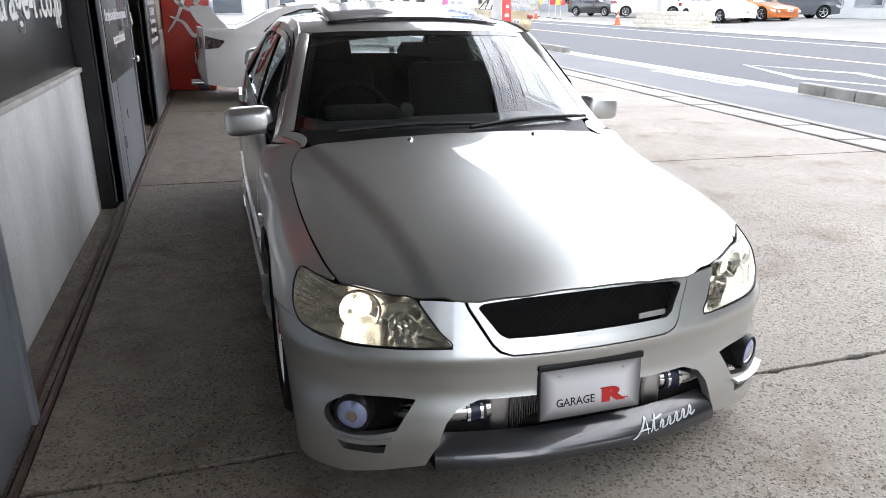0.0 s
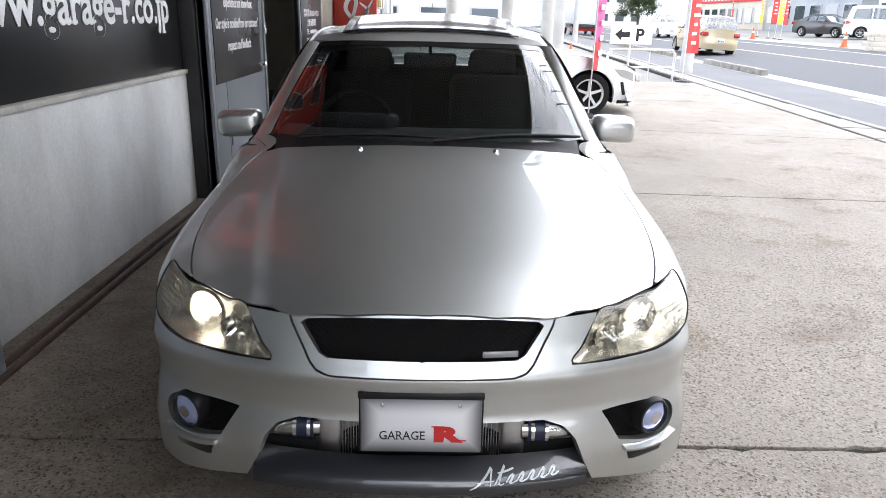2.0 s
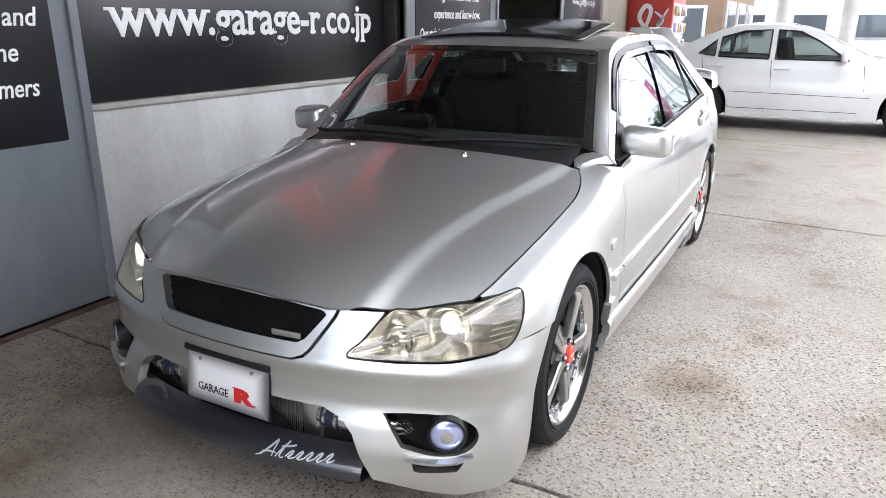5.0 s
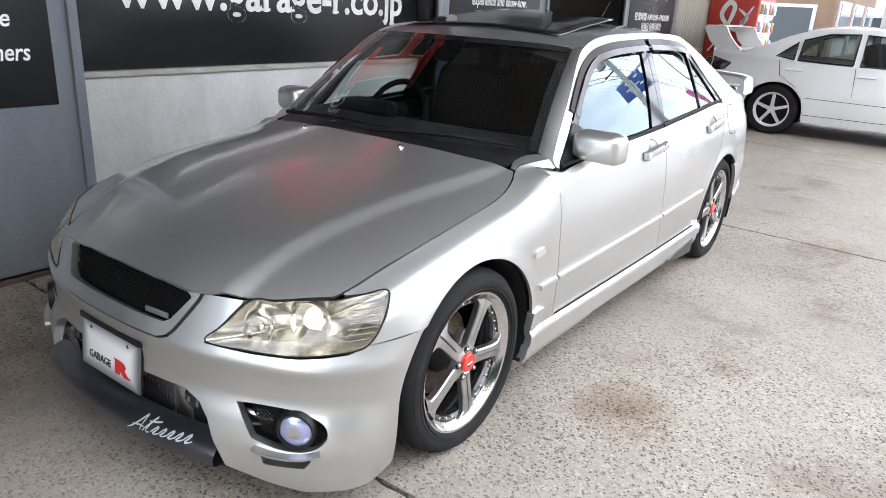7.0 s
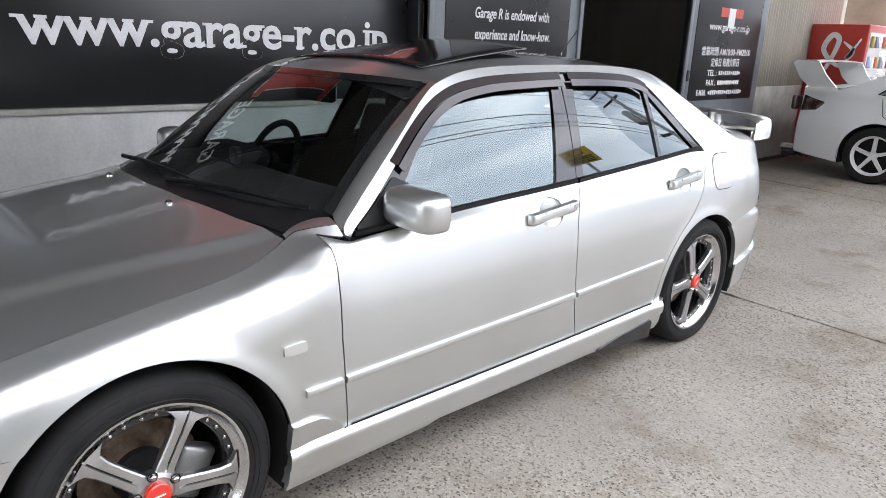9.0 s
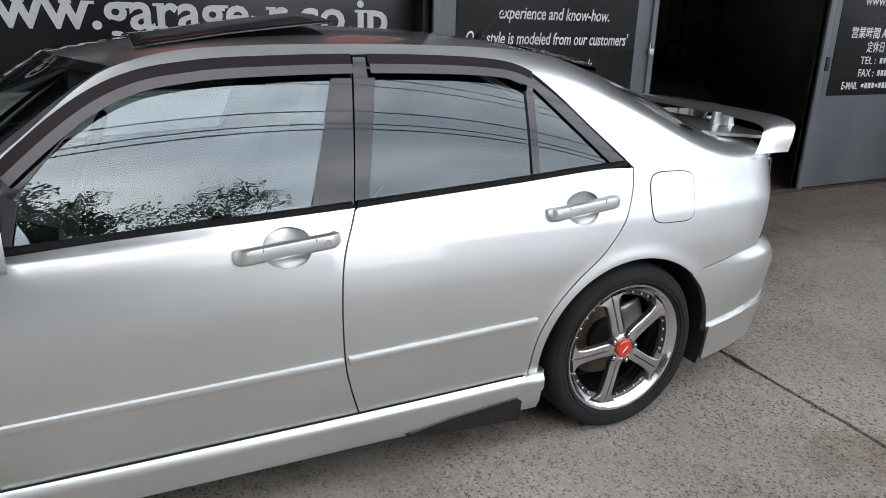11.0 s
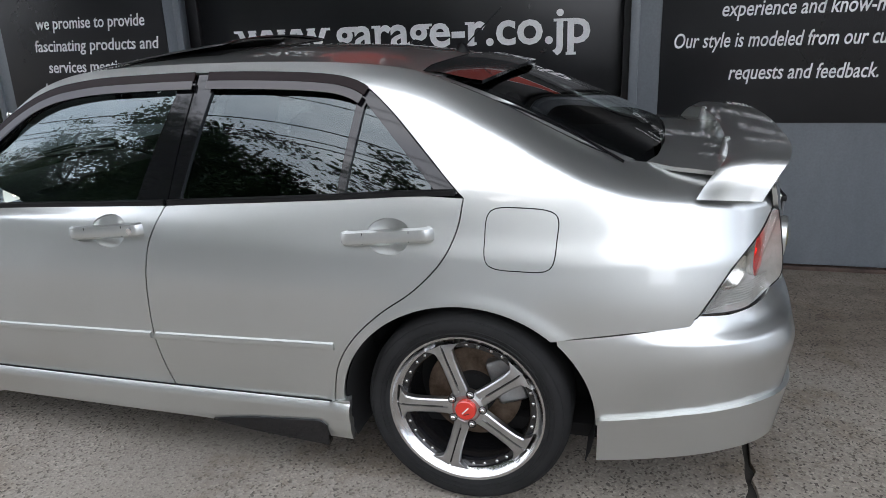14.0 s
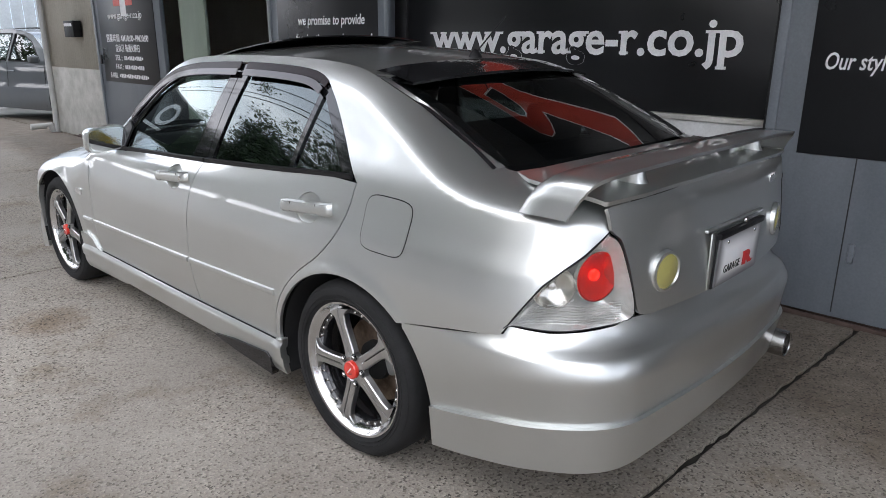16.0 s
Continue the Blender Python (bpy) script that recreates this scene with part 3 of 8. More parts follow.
def GLAZE(y, z):
    y, z = np.asarray(y, float), np.asarray(z, float)
    zb = belt_z(y) + 0.01
    h = 1.285 - zb
    t = (z - zb) / h
    x0, x1 = np.polyval(_low, y), np.polyval(_top, y)
    return np.stack([x0 + (x1 - x0) * t + 0.28 * h * h * t * (1 - t), y, z], 1)


front_o = pchip((0.10, 0.16, 0.22, 0.30, 0.38, 0.43, 0.475, 0.52, 0.56, 0.60, 0.64, 0.68), (0.028, 0.034, 0.034, 0.022, 0.002, 0.004, 0.010, -0.008, -0.028, -0.045, -0.062, -0.08))
side_o = pchip((0.10, 0.28, 0.40, 0.50, 0.58, 0.64, 0.70), (-0.035, -0.016, -0.004, 0, -0.004, -0.016, -0.03))
rear_o = pchip((0.10, 0.2, 0.30, 0.38, 0.46, 0.53, 0.575, 0.61, 0.64, 0.68), (-0.05, -0.03, -0.012, 0.002, 0.012, 0.02, 0.016, -0.012, -0.03, -0.045))


def FRONT(s, z):
    x, y, nx, ny = plan_at(s)
    w = smooth01((np.abs(s) - s_y(-1.86)) / (s_y(-1.64) - s_y(-1.86)))
    o = (1 - w) * front_o(z) + w * side_o(z)
    return np.stack([x + nx * o, y + ny * o, z], 1)


def REAR(s, z):
    sg = np.where(s < 0, -1.0, 1.0)
    x, y, nx, ny = plan_at(STOT - np.abs(s))
    w = smooth01((np.abs(s) - r_x(0.74)) / (r_y(1.72) - r_x(0.74)))
    o = (1 - w) * (rear_o(z) - 0.010) + w * side_o(z)
    o += 0.030 * np.exp(-((np.abs(s) - r_x(0.62)) / 0.17) ** 2) * smooth01((0.625 - z) / 0.10)
    return np.stack([(x + nx * o) * sg, y + ny * o, z], 1)


def LIDTOP(x, y):
    a = np.abs(x) / 0.65
    return np.stack([x, y, 1.062 - 0.06 * (y - 1.85) - 0.10 * (np.maximum(y - 2.12, 0) / 0.1) ** 2 * 0.1 - 0.026 * a ** 2.4], 1)


lid_y = pchip((0.60, 0.68, 0.80, 0.92, 0.98, 1.03), (2.272, 2.272, 2.264, 2.246, 2.236, 2.215))


def LIDBACK(x, z):
    return np.stack([x, lid_y(z) - 0.055 * (np.abs(x) / 0.6) ** 2.4, z], 1)


roof_c = pchip((-0.45, -0.3, -0.1, 0.15, 0.45, 0.8, 1.1, 1.3, 1.45), (1.288, 1.318, 1.352, 1.378, 1.392, 1.384, 1.354, 1.318, 1.285))
roof_e = pchip((-0.45, -0.25, -0.1, 0.1, 0.4, 0.8, 1.05, 1.2, 1.4), (1.215, 1.278, 1.315, 1.338, 1.347, 1.342, 1.322, 1.290, 1.225))


def ROOF(x, y):
    return np.stack([x, y, roof_c(y) - (roof_c(y) - roof_e(y)) * (np.abs(x) / 0.555) ** 2.2], 1)


def ellipse_arc(cy, cz, a, b, t0, t1, n=26):
    return [(cy + a * math.cos(t), cz + b * math.sin(t)) for t in np.linspace(radians(t0), radians(t1), n)]


car = thing("silver_saloon_car", "lowered silver metallic four-door saloon car with a boot spoiler", "car")

SEAM_B = [(0.405, 1.318), (0.345, 0.918), (0.297, 0.80), (0.281, 0.67), (0.283, 0.50), (0.30, 0.40), (0.33, 0.296)]
SEAM_B_S = [tuple(p) for p in curve3([(a, b, 0) for a, b in SEAM_B[1:]], 5)[:, :2]]
SEAM_R = [tuple(p) for p in curve3([(a, b, 0) for a, b in ((1.333, 0.967), (1.318, 0.88), (1.275, 0.79), (1.19, 0.70), (1.08, 0.62), (0.99, 0.53), (0.935, 0.43), (0.912, 0.296))], 5)[:, :2]]
SEAM_F = [(-0.80, 0.878), (-0.803, 0.75), (-0.80, 0.60), (-0.792, 0.47), (-0.775, 0.296)]
ARCH_R = ellipse_arc(1.335, 0.318, 0.385, 0.345, 48, 180, 40)
ARCH_F = ellipse_arc(-1.335, 0.318, 0.365, 0.358, 10, 139, 40)

hood_line = [(y, float(hood_z(hood_e(y), y)) + 0.0008) for y in np.linspace(-1.805, -0.875, 30)]
fender_poly = [(-1.795, 0.545), (-1.75, 0.60), (-1.69, 0.672)] + hood_line + [(-0.84, 0.884), (-0.80, 0.895), (-0.765, 0.902), (-0.740, 0.905), (-0.738, 0.872)] + SEAM_F + [(-0.80, 0.296), (-0.975, 0.30)] + ARCH_F + [(-1.70, 0.549)]
door_f = SEAM_F[:1] + SEAM_F[1:] + [(0.33, 0.296)] + SEAM_B_S[::-1] + [(0.0, 0.905), (-0.28, 0.892), (-0.735, 0.866)]
door_r = SEAM_B_S + [(0.912, 0.296)] + SEAM_R[::-1] + [(1.2, 0.972), (0.9, 0.952)]
DLO_TOP = [tuple(p) for p in curve3([(a, b, 0) for a, b in ((-0.72, 0.868), (-0.60, 0.955), (-0.38, 1.142), (-0.21, 1.252), (-0.05, 1.297), (0.2, 1.313), (0.5, 1.318), (0.82, 1.308), (0.97, 1.282), (1.07, 1.215), (1.2, 1.092), (1.322, 0.975))], 6)[:, :2]]
ROOF_RAIL = [(-0.745, 0.885), (-0.70, 0.918), (-0.46, 1.115), (-0.31, 1.238), (-0.22, 1.290), (-0.08, 1.327), (0.12, 1.343), (0.45, 1.350), (0.8, 1.346), (1.05, 1.328), (1.2, 1.294), (1.4, 1.215), (1.57, 1.132), (1.70, 1.073), (1.80, 1.046)]
ROOF_RAIL = [tuple(p) for p in curve3([(a, b, 0) for a, b in ROOF_RAIL], 5)[:, :2]]
quarter_poly = ROOF_RAIL + [(1.9, 1.034), (2.05, 1.024), (2.13, 1.016), (2.165, 0.995), (2.176, 0.965), (2.170, 0.925), (2.135, 0.868), (2.06, 0.785), (1.99, 0.675), (1.965, 0.632), (1.8, 0.610)] + ARCH_R + [(0.945, 0.296)] + SEAM_R[::-1] + DLO_TOP[::-1]

HANDLES = ((0.142, 0.838), (1.110, 0.857))
SCOOPS = [round_poly([(cy - 0.064, cz - 0.020), (cy - 0.030, cz - 0.050), (cy + 0.030, cz - 0.052), (cy + 0.064, cz - 0.018), (cy + 0.056, cz + 0.032), (cy, cz + 0.050), (cy - 0.056, cz + 0.028)], 5) for cy, cz in HANDLES]


def PILLAR(y, z):
    """The side with its windscreen pillar drawn out to the plane of the door glass."""
    P, G = SIDE(y, z), GLAZE(y, z)
    top = np.interp(P[:, 1], [q[0] for q in DLO_TOP], [q[1] for q in DLO_TOP])
    want = G[:, 0] + 0.003 - 0.30 * np.clip(P[:, 2] - top, 0, 0.1)
    d = (want - P[:, 0]) * smooth01((0.02 - P[:, 1]) / 0.10) * smooth01((P[:, 1] + 0.76) / 0.06)
    P[:, 0] += np.where(P[:, 2] > 0.86, (d + np.sqrt(d * d + 0.00004)) / 2 - 0.003 * (d == 0), 0)
    return P


def band(pts, d):
    """A strip of width d under a line of (y, z) points."""
    P = np.array(pts)
    t = np.gradient(P, axis=0)
    n = np.stack([t[:, 1], -t[:, 0]], 1)
    n /= np.linalg.norm(n, axis=1, keepdims=True)
    return [tuple(p) for p in P] + [tuple(p) for p in (P + n * d)[::-1]]


for mir, side in ((False, "left"), (True, "right")):
    panel("front_wing", SIDE, fender_poly, SILVER, car, 0.007, mirror=mir)
    panel("side_frame", PILLAR, quarter_poly, SILVER, car, 0.012, mirror=mir, gap=0.0018)
    fd = panel("front_door", SIDE, door_f, SILVER, car, 0.012, mirror=mir, holes=[shrink(SCOOPS[0], 0.0025)])
    rd = panel("rear_door", SIDE, door_r, SILVER, car, 0.012, mirror=mir, holes=[shrink(SCOOPS[1], 0.0025)])
    top_f = [p for p in DLO_TOP if p[0] < 0.40]
    top_r = [p for p in DLO_TOP if p[0] > 0.41]
    frame_f = [(-0.735, 0.866), (-0.28, 0.892), (0.0, 0.905), (0.345, 0.918), (0.403, 1.316)] + top_f[::-1]
    glass_f = round_poly([(-0.50, 0.888), (-0.475, 0.99), (-0.31, 1.160), (-0.14, 1.236), (0.05, 1.258), (0.335, 1.272), (0.222, 0.922), (-0.2, 0.905)], 4, (0, 1, 5, 6))
    frame_r = [(0.345, 0.918), (0.9, 0.952), (1.2, 0.972), (1.325, 0.972)] + top_r[::-1] + [(0.406, 1.316)]
    glass_r = [(0.392, 0.938), (0.935, 0.966), (0.975, 1.262), (0.8, 1.275), (0.47, 1.279)]
    glass_q = [(0.965, 0.968), (1.245, 0.985), (1.0, 1.225)]
    panel("window_frame", GLAZE, frame_f, FRAME_BLACK, fd, 0.012, holes=[glass_f], mirror=mir, lift=-0.004, label="black window surround")
    panel("window_pane", GLAZE, glass_f, GLASS_SIDE, fd, 0.03, mirror=mir, lift=-0.012, gap=-0.004, thick=0.003, label="tinted door window")
    panel("window_frame", GLAZE, frame_r, FRAME_BLACK, rd, 0.012, holes=[glass_r, glass_q], mirror=mir, lift=-0.004, label="black window surround")
    panel("window_pane", GLAZE, glass_r, GLASS_DARK, rd, 0.03, mirror=mir, lift=-0.012, gap=-0.004, thick=0.003, label="dark tinted window")
    panel("quarter_pane", GLAZE, glass_q, GLASS_DARK, rd, 0.02, mirror=mir, lift=-0.012, gap=-0.004, thick=0.003, label="dark tinted quarter window")
    sg = -1 if mir else 1

    def on_side(pts, lift=0.0):
        P = SIDE(np.array([p[0] for p in pts]), np.array([p[1] for p in pts]))
        P[:, 0] += lift
        P[:, 0] *= sg
        return P
    # belt moulding, side moulding, rain visors
    for dr, y0, y1 in ((fd, -0.70, 0.338), (rd, 0.352, 1.305)):
        ys = np.linspace(y0, y1, 18)
        sweep("belt_moulding", on_side([(y, float(belt_z(y)) + 0.002) for y in ys], 0.001), [(-0.004, -0.009), (0.005, -0.008), (0.006, 0.006), (-0.004, 0.010)][::sg], BLACK_TRIM, dr)
    for dr, y0, y1 in ((None, -0.925, -0.805), (fd, -0.79, 0.276), (rd, 0.292, 0.93)):
        ys = np.linspace(y0, y1, 14)
        sweep("side_moulding", on_side([(y, 0.488 + 0.0206 * y) for y in ys], 0.001), [(-0.002, -0.013), (0.008, -0.011), (0.011, 0.0), (0.008, 0.009), (-0.002, 0.012)] if sg > 0 else [(0.002, -0.013), (-0.008, -0.011), (-0.011, 0.0), (-0.008, 0.009), (0.002, 0.012)], SILVER, dr if dr else car)
    for dr, y0, y1 in ((fd, -0.50, 0.398), (rd, 0.412, 1.02)):
        run = [p for p in DLO_TOP if y0 < p[0] < y1]
        out = band(run, -1.0)[len(run):][::-1]
        tuck = [0.002 + 0.020 * float(smooth01((-0.05 - p[0]) / 0.3)) for p in run]
        run = [(p[0] + (q[0] - p[0]) * k, p[1] + (q[1] - p[1]) * k) for p, q, k in zip(run, out, tuck)]
        vis = panel("rain_visor", GLAZE, band(run, 0.027), SMOKE, dr, 0.010, mirror=mir, lift=0.006, thick=0.005, gap=0, label="dark brown smoked rain visor")
        lip_line = band(run, 0.026)[len(run):][::-1]
        panel("visor_lip", lambda u, v: GLAZE(u, v) + np.stack([0.010 + 0 * u, 0 * u, 0 * u], 1), band(lip_line, 0.025), SMOKE_THIN, vis, 0.009, mirror=mir, lift=0.004, thick=0.003, gap=0, label="pale grey translucent visor lip")
    # handles in their scoops
    for dr, (cy, cz), scoop, lock in ((fd, HANDLES[0], SCOOPS[0], True), (rd, HANDLES[1], SCOOPS[1], False)):
        P = on_side([(cy + dy, cz + 0.008 * dy / 0.1) for dy in (-0.136, -0.120, -0.065, 0.0, 0.065, 0.120, 0.136)], 0.020)
        P[0, 0] -= 0.018 * sg
        P[-1, 0] -= 0.014 * sg
        sweep("door_handle", curve3(P, 4), [(-0.012, -0.021), (0.000, -0.022), (0.009, -0.014), (0.011, 0.002), (0.006, 0.018), (-0.012, 0.021)] if sg > 0 else [(0.012, -0.021), (0.000, -0.022), (-0.009, -0.014), (-0.011, 0.002), (-0.006, 0.018), (0.012, 0.021)], SILVER, dr)
        panel("handle_scoop", lambda u, v: SIDE(u, v) - np.stack([0.020 * np.clip(1 - ((u - cy) / 0.070) ** 2 - ((v - cz) / 0.058) ** 2, 0, 1) ** 0.7, 0 * u, 0 * u], 1), scoop, SILVER, dr, 0.006, mirror=mir, lift=-0.001, thick=0.001, gap=0)
        for dy in (-0.070, 0.072):
            q = on_side([(cy + dy, cz + 0.008 * dy / 0.1)], 0.0265)[0]
            box("handle_joint", (0.005, 0.0018, 0.034), tuple(q), INNER_BLACK, dr, 0)
        if lock:
            lathe("door_lock", [(0.0001, 0.006), (0.010, 0.006), (0.012, 0.0)], CHROME, dr, n=16, m=Matrix.Translation(on_side([(cy + 0.104, cz + 0.007)], 0.026)[0]) @ (Matrix.Identity(4) if sg > 0 else Matrix.Rotation(math.pi, 4, "Z")))
    # repeater, filler flap on the left only
    rep = round_poly([(-0.985, 0.600), (-0.925, 0.598), (-0.92, 0.612), (-0.925, 0.628), (-0.985, 0.626), (-0.99, 0.612)], 4)
    panel("side_repeater", SIDE, rep, material("repeater_lens", (0.42, 0.41, 0.38), 0.15, 0.0, coat=1.0) if not mir else bpy.data.materials["repeater_lens"], car, 0.006, mirror=mir, lift=0.009, thick=0.010, gap=0, label="clear side indicator lens")
    if not mir:
        flap = round_poly([(1.41, 0.785), (1.50, 0.772), (1.585, 0.782), (1.602, 0.86), (1.595, 0.93), (1.50, 0.945), (1.412, 0.935), (1.398, 0.86)], 5)
        panel("filler_flap_gap", SIDE, flap, INNER_BLACK, car, 0.008, lift=0.0006, thick=0.0, gap=-0.0005)
        panel("filler_flap", SIDE, flap, SILVER, car, 0.010, lift=0.0022, thick=0.003, gap=0.0028)
    # side skirt with its rear fin
    sk = [(-0.975, 0.385), (-0.88, 0.378), (-0.84, 0.36), (-0.785, 0.305), (-0.3, 0.303), (0.3, 0.303), (0.90, 0.305), (0.925, 0.318), (0.968, 0.328), (0.962, 0.178), (0.86, 0.185), (0.4, 0.205), (-0.42, 0.213), (-0.47, 0.200), (-0.99, 0.180)]
    panel("side_skirt", lambda y, z: SIDE(y, z) + np.stack([0.014 * smooth01((z - 0.17) / 0.05) * smooth01((0.30 - z) / 0.02 + 0.5), 0 * y, 0 * z], 1), sk, SILVER, car, 0.012, mirror=mir, lift=0.012, thick=0.03, gap=0)
    fin = [(0.45, 0.207), (0.62, 0.232), (0.885, 0.250), (0.885, 0.158), (0.62, 0.182)]
    panel("skirt_fin", SIDE, fin, FRAME_BLACK, car, 0.02, mirror=mir, lift=0.034, thick=0.03, gap=0, label="black skirt fin")
    groove = [(y, 0.3085) for y in np.linspace(-0.76, 0.90, 24)]
    sweep("sill_groove", on_side(groove, 0.0025), [(-0.002, -0.0022), (0.0016, -0.0018), (0.0016, 0.0018), (-0.002, 0.0022)][::sg], INNER_BLACK, car)
    # dark inner shell behind the gaps, and wheel housings
    shell = [(-1.62, 0.20), (-1.70, 0.33), (-1.66, 0.50), (-1.72, 0.60), (-1.3, 0.74), (-0.9, 0.83), (-0.6, 0.86), (0.3, 0.90), (1.3, 0.96), (1.9, 0.97), (1.93, 0.82), (1.90, 0.64), (1.73, 0.5), (1.725, 0.3), (1.725, 0.25)] + ellipse_arc(1.335, 0.318, 0.40, 0.36, 0, 180) + [(0.93, 0.17), (-0.95, 0.17)] + ellipse_arc(-1.335, 0.318, 0.38, 0.372, 0, 180)
    panel("inner_shell", SIDE, shell, INNER_BLACK, car, 0.014, mirror=mir, lift=-0.034, thick=0.002, gap=0)
    trim = [(-0.72, 0.84), (0.3, 0.87), (1.3, 0.92), (1.9, 0.95), (1.82, 1.02)] + ROOF_RAIL[::-1]
    panel("pillar_trim", SIDE, trim, INTERIOR, car, 0.02, holes=[shrink(glass_f, -0.004), shrink(np.array(glass_r), -0.004), shrink(np.array(glass_q), -0.004)], mirror=mir, lift=-0.02, thick=0.004, gap=0.004)
    for cy, a, b in ((-1.335, 0.368, 0.360), (1.335, 0.388, 0.347)):
        arc = ellipse_arc(cy, 0.318, a, b, -22, 202, 30)
        loft("wheel_housing", [[(sg * x, y, z) for y, z in arc] for x in (0.842, 0.55)] + [[(sg * 0.55, cy, 0.3) for _ in arc]], INNER_BLACK, car)

panel("bonnet", HOOD, [(0, -2.058), (0.2, -2.052), (0.34, -2.026), (0.385, -2.006), (0.43, -1.975), (0.56, -1.898), (0.688, -1.808)] + [(float(hood_e(y)), y) for y in np.linspace(-1.80, -0.875, 24)] + [(0.5, -0.93), (0.25, -0.982), (0, -1.0)], SILVER, car, 0.014, both=True)
panel("bonnet_liner", HOOD, [(0, -2.02), (0.34, -1.98), (0.66, -1.78), (0.70, -1.4), (0.69, -1.0), (0.62, -0.80), (0.3, -0.86), (0, -0.9)], INNER_BLACK, car, 0.04, both=True, lift=-0.02, thick=0.0, gap=0)
panel("roof", ROOF, [(0, -0.395), (0.2, -0.375), (0.4, -0.31), (0.52, -0.225)] + [(float(side_x(np.array([y]), np.array([z]))[0]) - 0.001, y) for y, z in ROOF_RAIL if -0.20 < y < 1.2] + [(0.51, 1.22), (0.3, 1.275), (0, 1.30)], SILVER, car, 0.016, both=True, gap=0.001)
panel("boot_lid_top", LIDTOP, [(0, 1.895), (0.3, 1.885), (0.5, 1.86), (0.585, 1.83), (0.625, 1.9), (0.645, 2.05), (0.655, 2.175), (0.5, 2.205), (0.25, 2.222), (0, 2.226)], SILVER, car, 0.014, both=True)
lid = panel("boot_lid", LIDBACK, [(0, 1.022), (0.3, 1.018), (0.64, 0.998), (0.632, 0.932), (0.598, 0.905), (0.580, 0.85), (0.552, 0.72), (0.535, 0.687), (0.505, 0.678), (0, 0.674)], SILVER, car, 0.014, both=True, gap=0.003)

# front bumper with its openings
bumper_poly = ([(0, 0.350), (0, 0.484), (s_x(0.25), 0.486), (s_x(0.285), 0.497), (s_x(0.305), 0.515), (s_x(0.37), 0.610), (s_x(0.378), 0.630), (s_x(0.40), 0.632), (s_x(0.45), 0.634), (s_x(0.515), 0.634), (s_x(0.458), 0.562), (s_x(0.412), 0.510)]
               + [(s_x(0.55), 0.508), (s_x(0.68), 0.512), (s_y(-1.845), 0.525), (s_y(-1.797), 0.545), (s_y(-1.70), 0.549)]
               + [(s_y(y), z) for y, z in ellipse_arc(-1.335, 0.318, 0.365, 0.358, 139, 180, 12)]
               + [(s_y(-1.70), 0.20), (s_y(-1.71), 0.135), (s_y(-1.80), 0.115), (s_x(0.70), 0.108), (s_x(0.60), 0.125), (s_x(0.485), 0.150), (s_x(0.452), 0.22), (s_x(0.43), 0.285), (s_x(0.40), 0.325), (s_x(0.34), 0.349)])
duct = round_poly([(s_x(0.515), 0.352), (s_x(0.60), 0.356), (s_x(0.68), 0.352), (s_x(0.735), 0.325), (s_x(0.745), 0.285), (s_x(0.715), 0.250), (s_x(0.65), 0.243), (s_x(0.565), 0.262)], 4, (0, 7))
slot = [(s_x(0.59), 0.225), (s_x(0.715), 0.218), (s_x(0.70), 0.192), (s_x(0.60), 0.186)]
panel("front_bumper", FRONT, bumper_poly, SILVER, car, 0.010, holes=[duct, slot], both=True, thick=0.03)
panel("bumper_backing", FRONT, [(0, 0.10), (0, 0.60), (s_x(0.40), 0.60), (s_x(0.6), 0.52), (s_y(-1.72), 0.50), (s_y(-1.72), 0.13), (s_x(0.5), 0.13)], INNER_BLACK, car, 0.03, both=True, lift=-0.085, thick=0.0, gap=0)
grille_out = [(0, 0.652), (s_x(0.2), 0.648), (s_x(0.35), 0.636), (s_x(0.372), 0.628), (s_x(0.366), 0.612), (s_x(0.302), 0.517), (s_x(0.283), 0.499), (s_x(0.25), 0.488), (0, 0.486)]
grille_in = [(0, 0.634), (s_x(0.2), 0.631), (s_x(0.325), 0.621), (s_x(0.34), 0.612), (s_x(0.282), 0.543), (s_x(0.26), 0.532), (0, 0.530)]
gr = panel("grille_surround", FRONT, grille_out, SILVER, car, 0.008, both=True, lift=0.006, thick=0.03, gap=0.002, holes=[grille_in], label="silver grille surround")
panel("grille_backing", FRONT, grille_in, INNER_BLACK, gr, 0.02, both=True, lift=-0.05, thick=0, gap=-0.03)


MESH_BLACK = material("black_wire_mesh", (0.004, 0.004, 0.004), 0.6, spec=0.15)


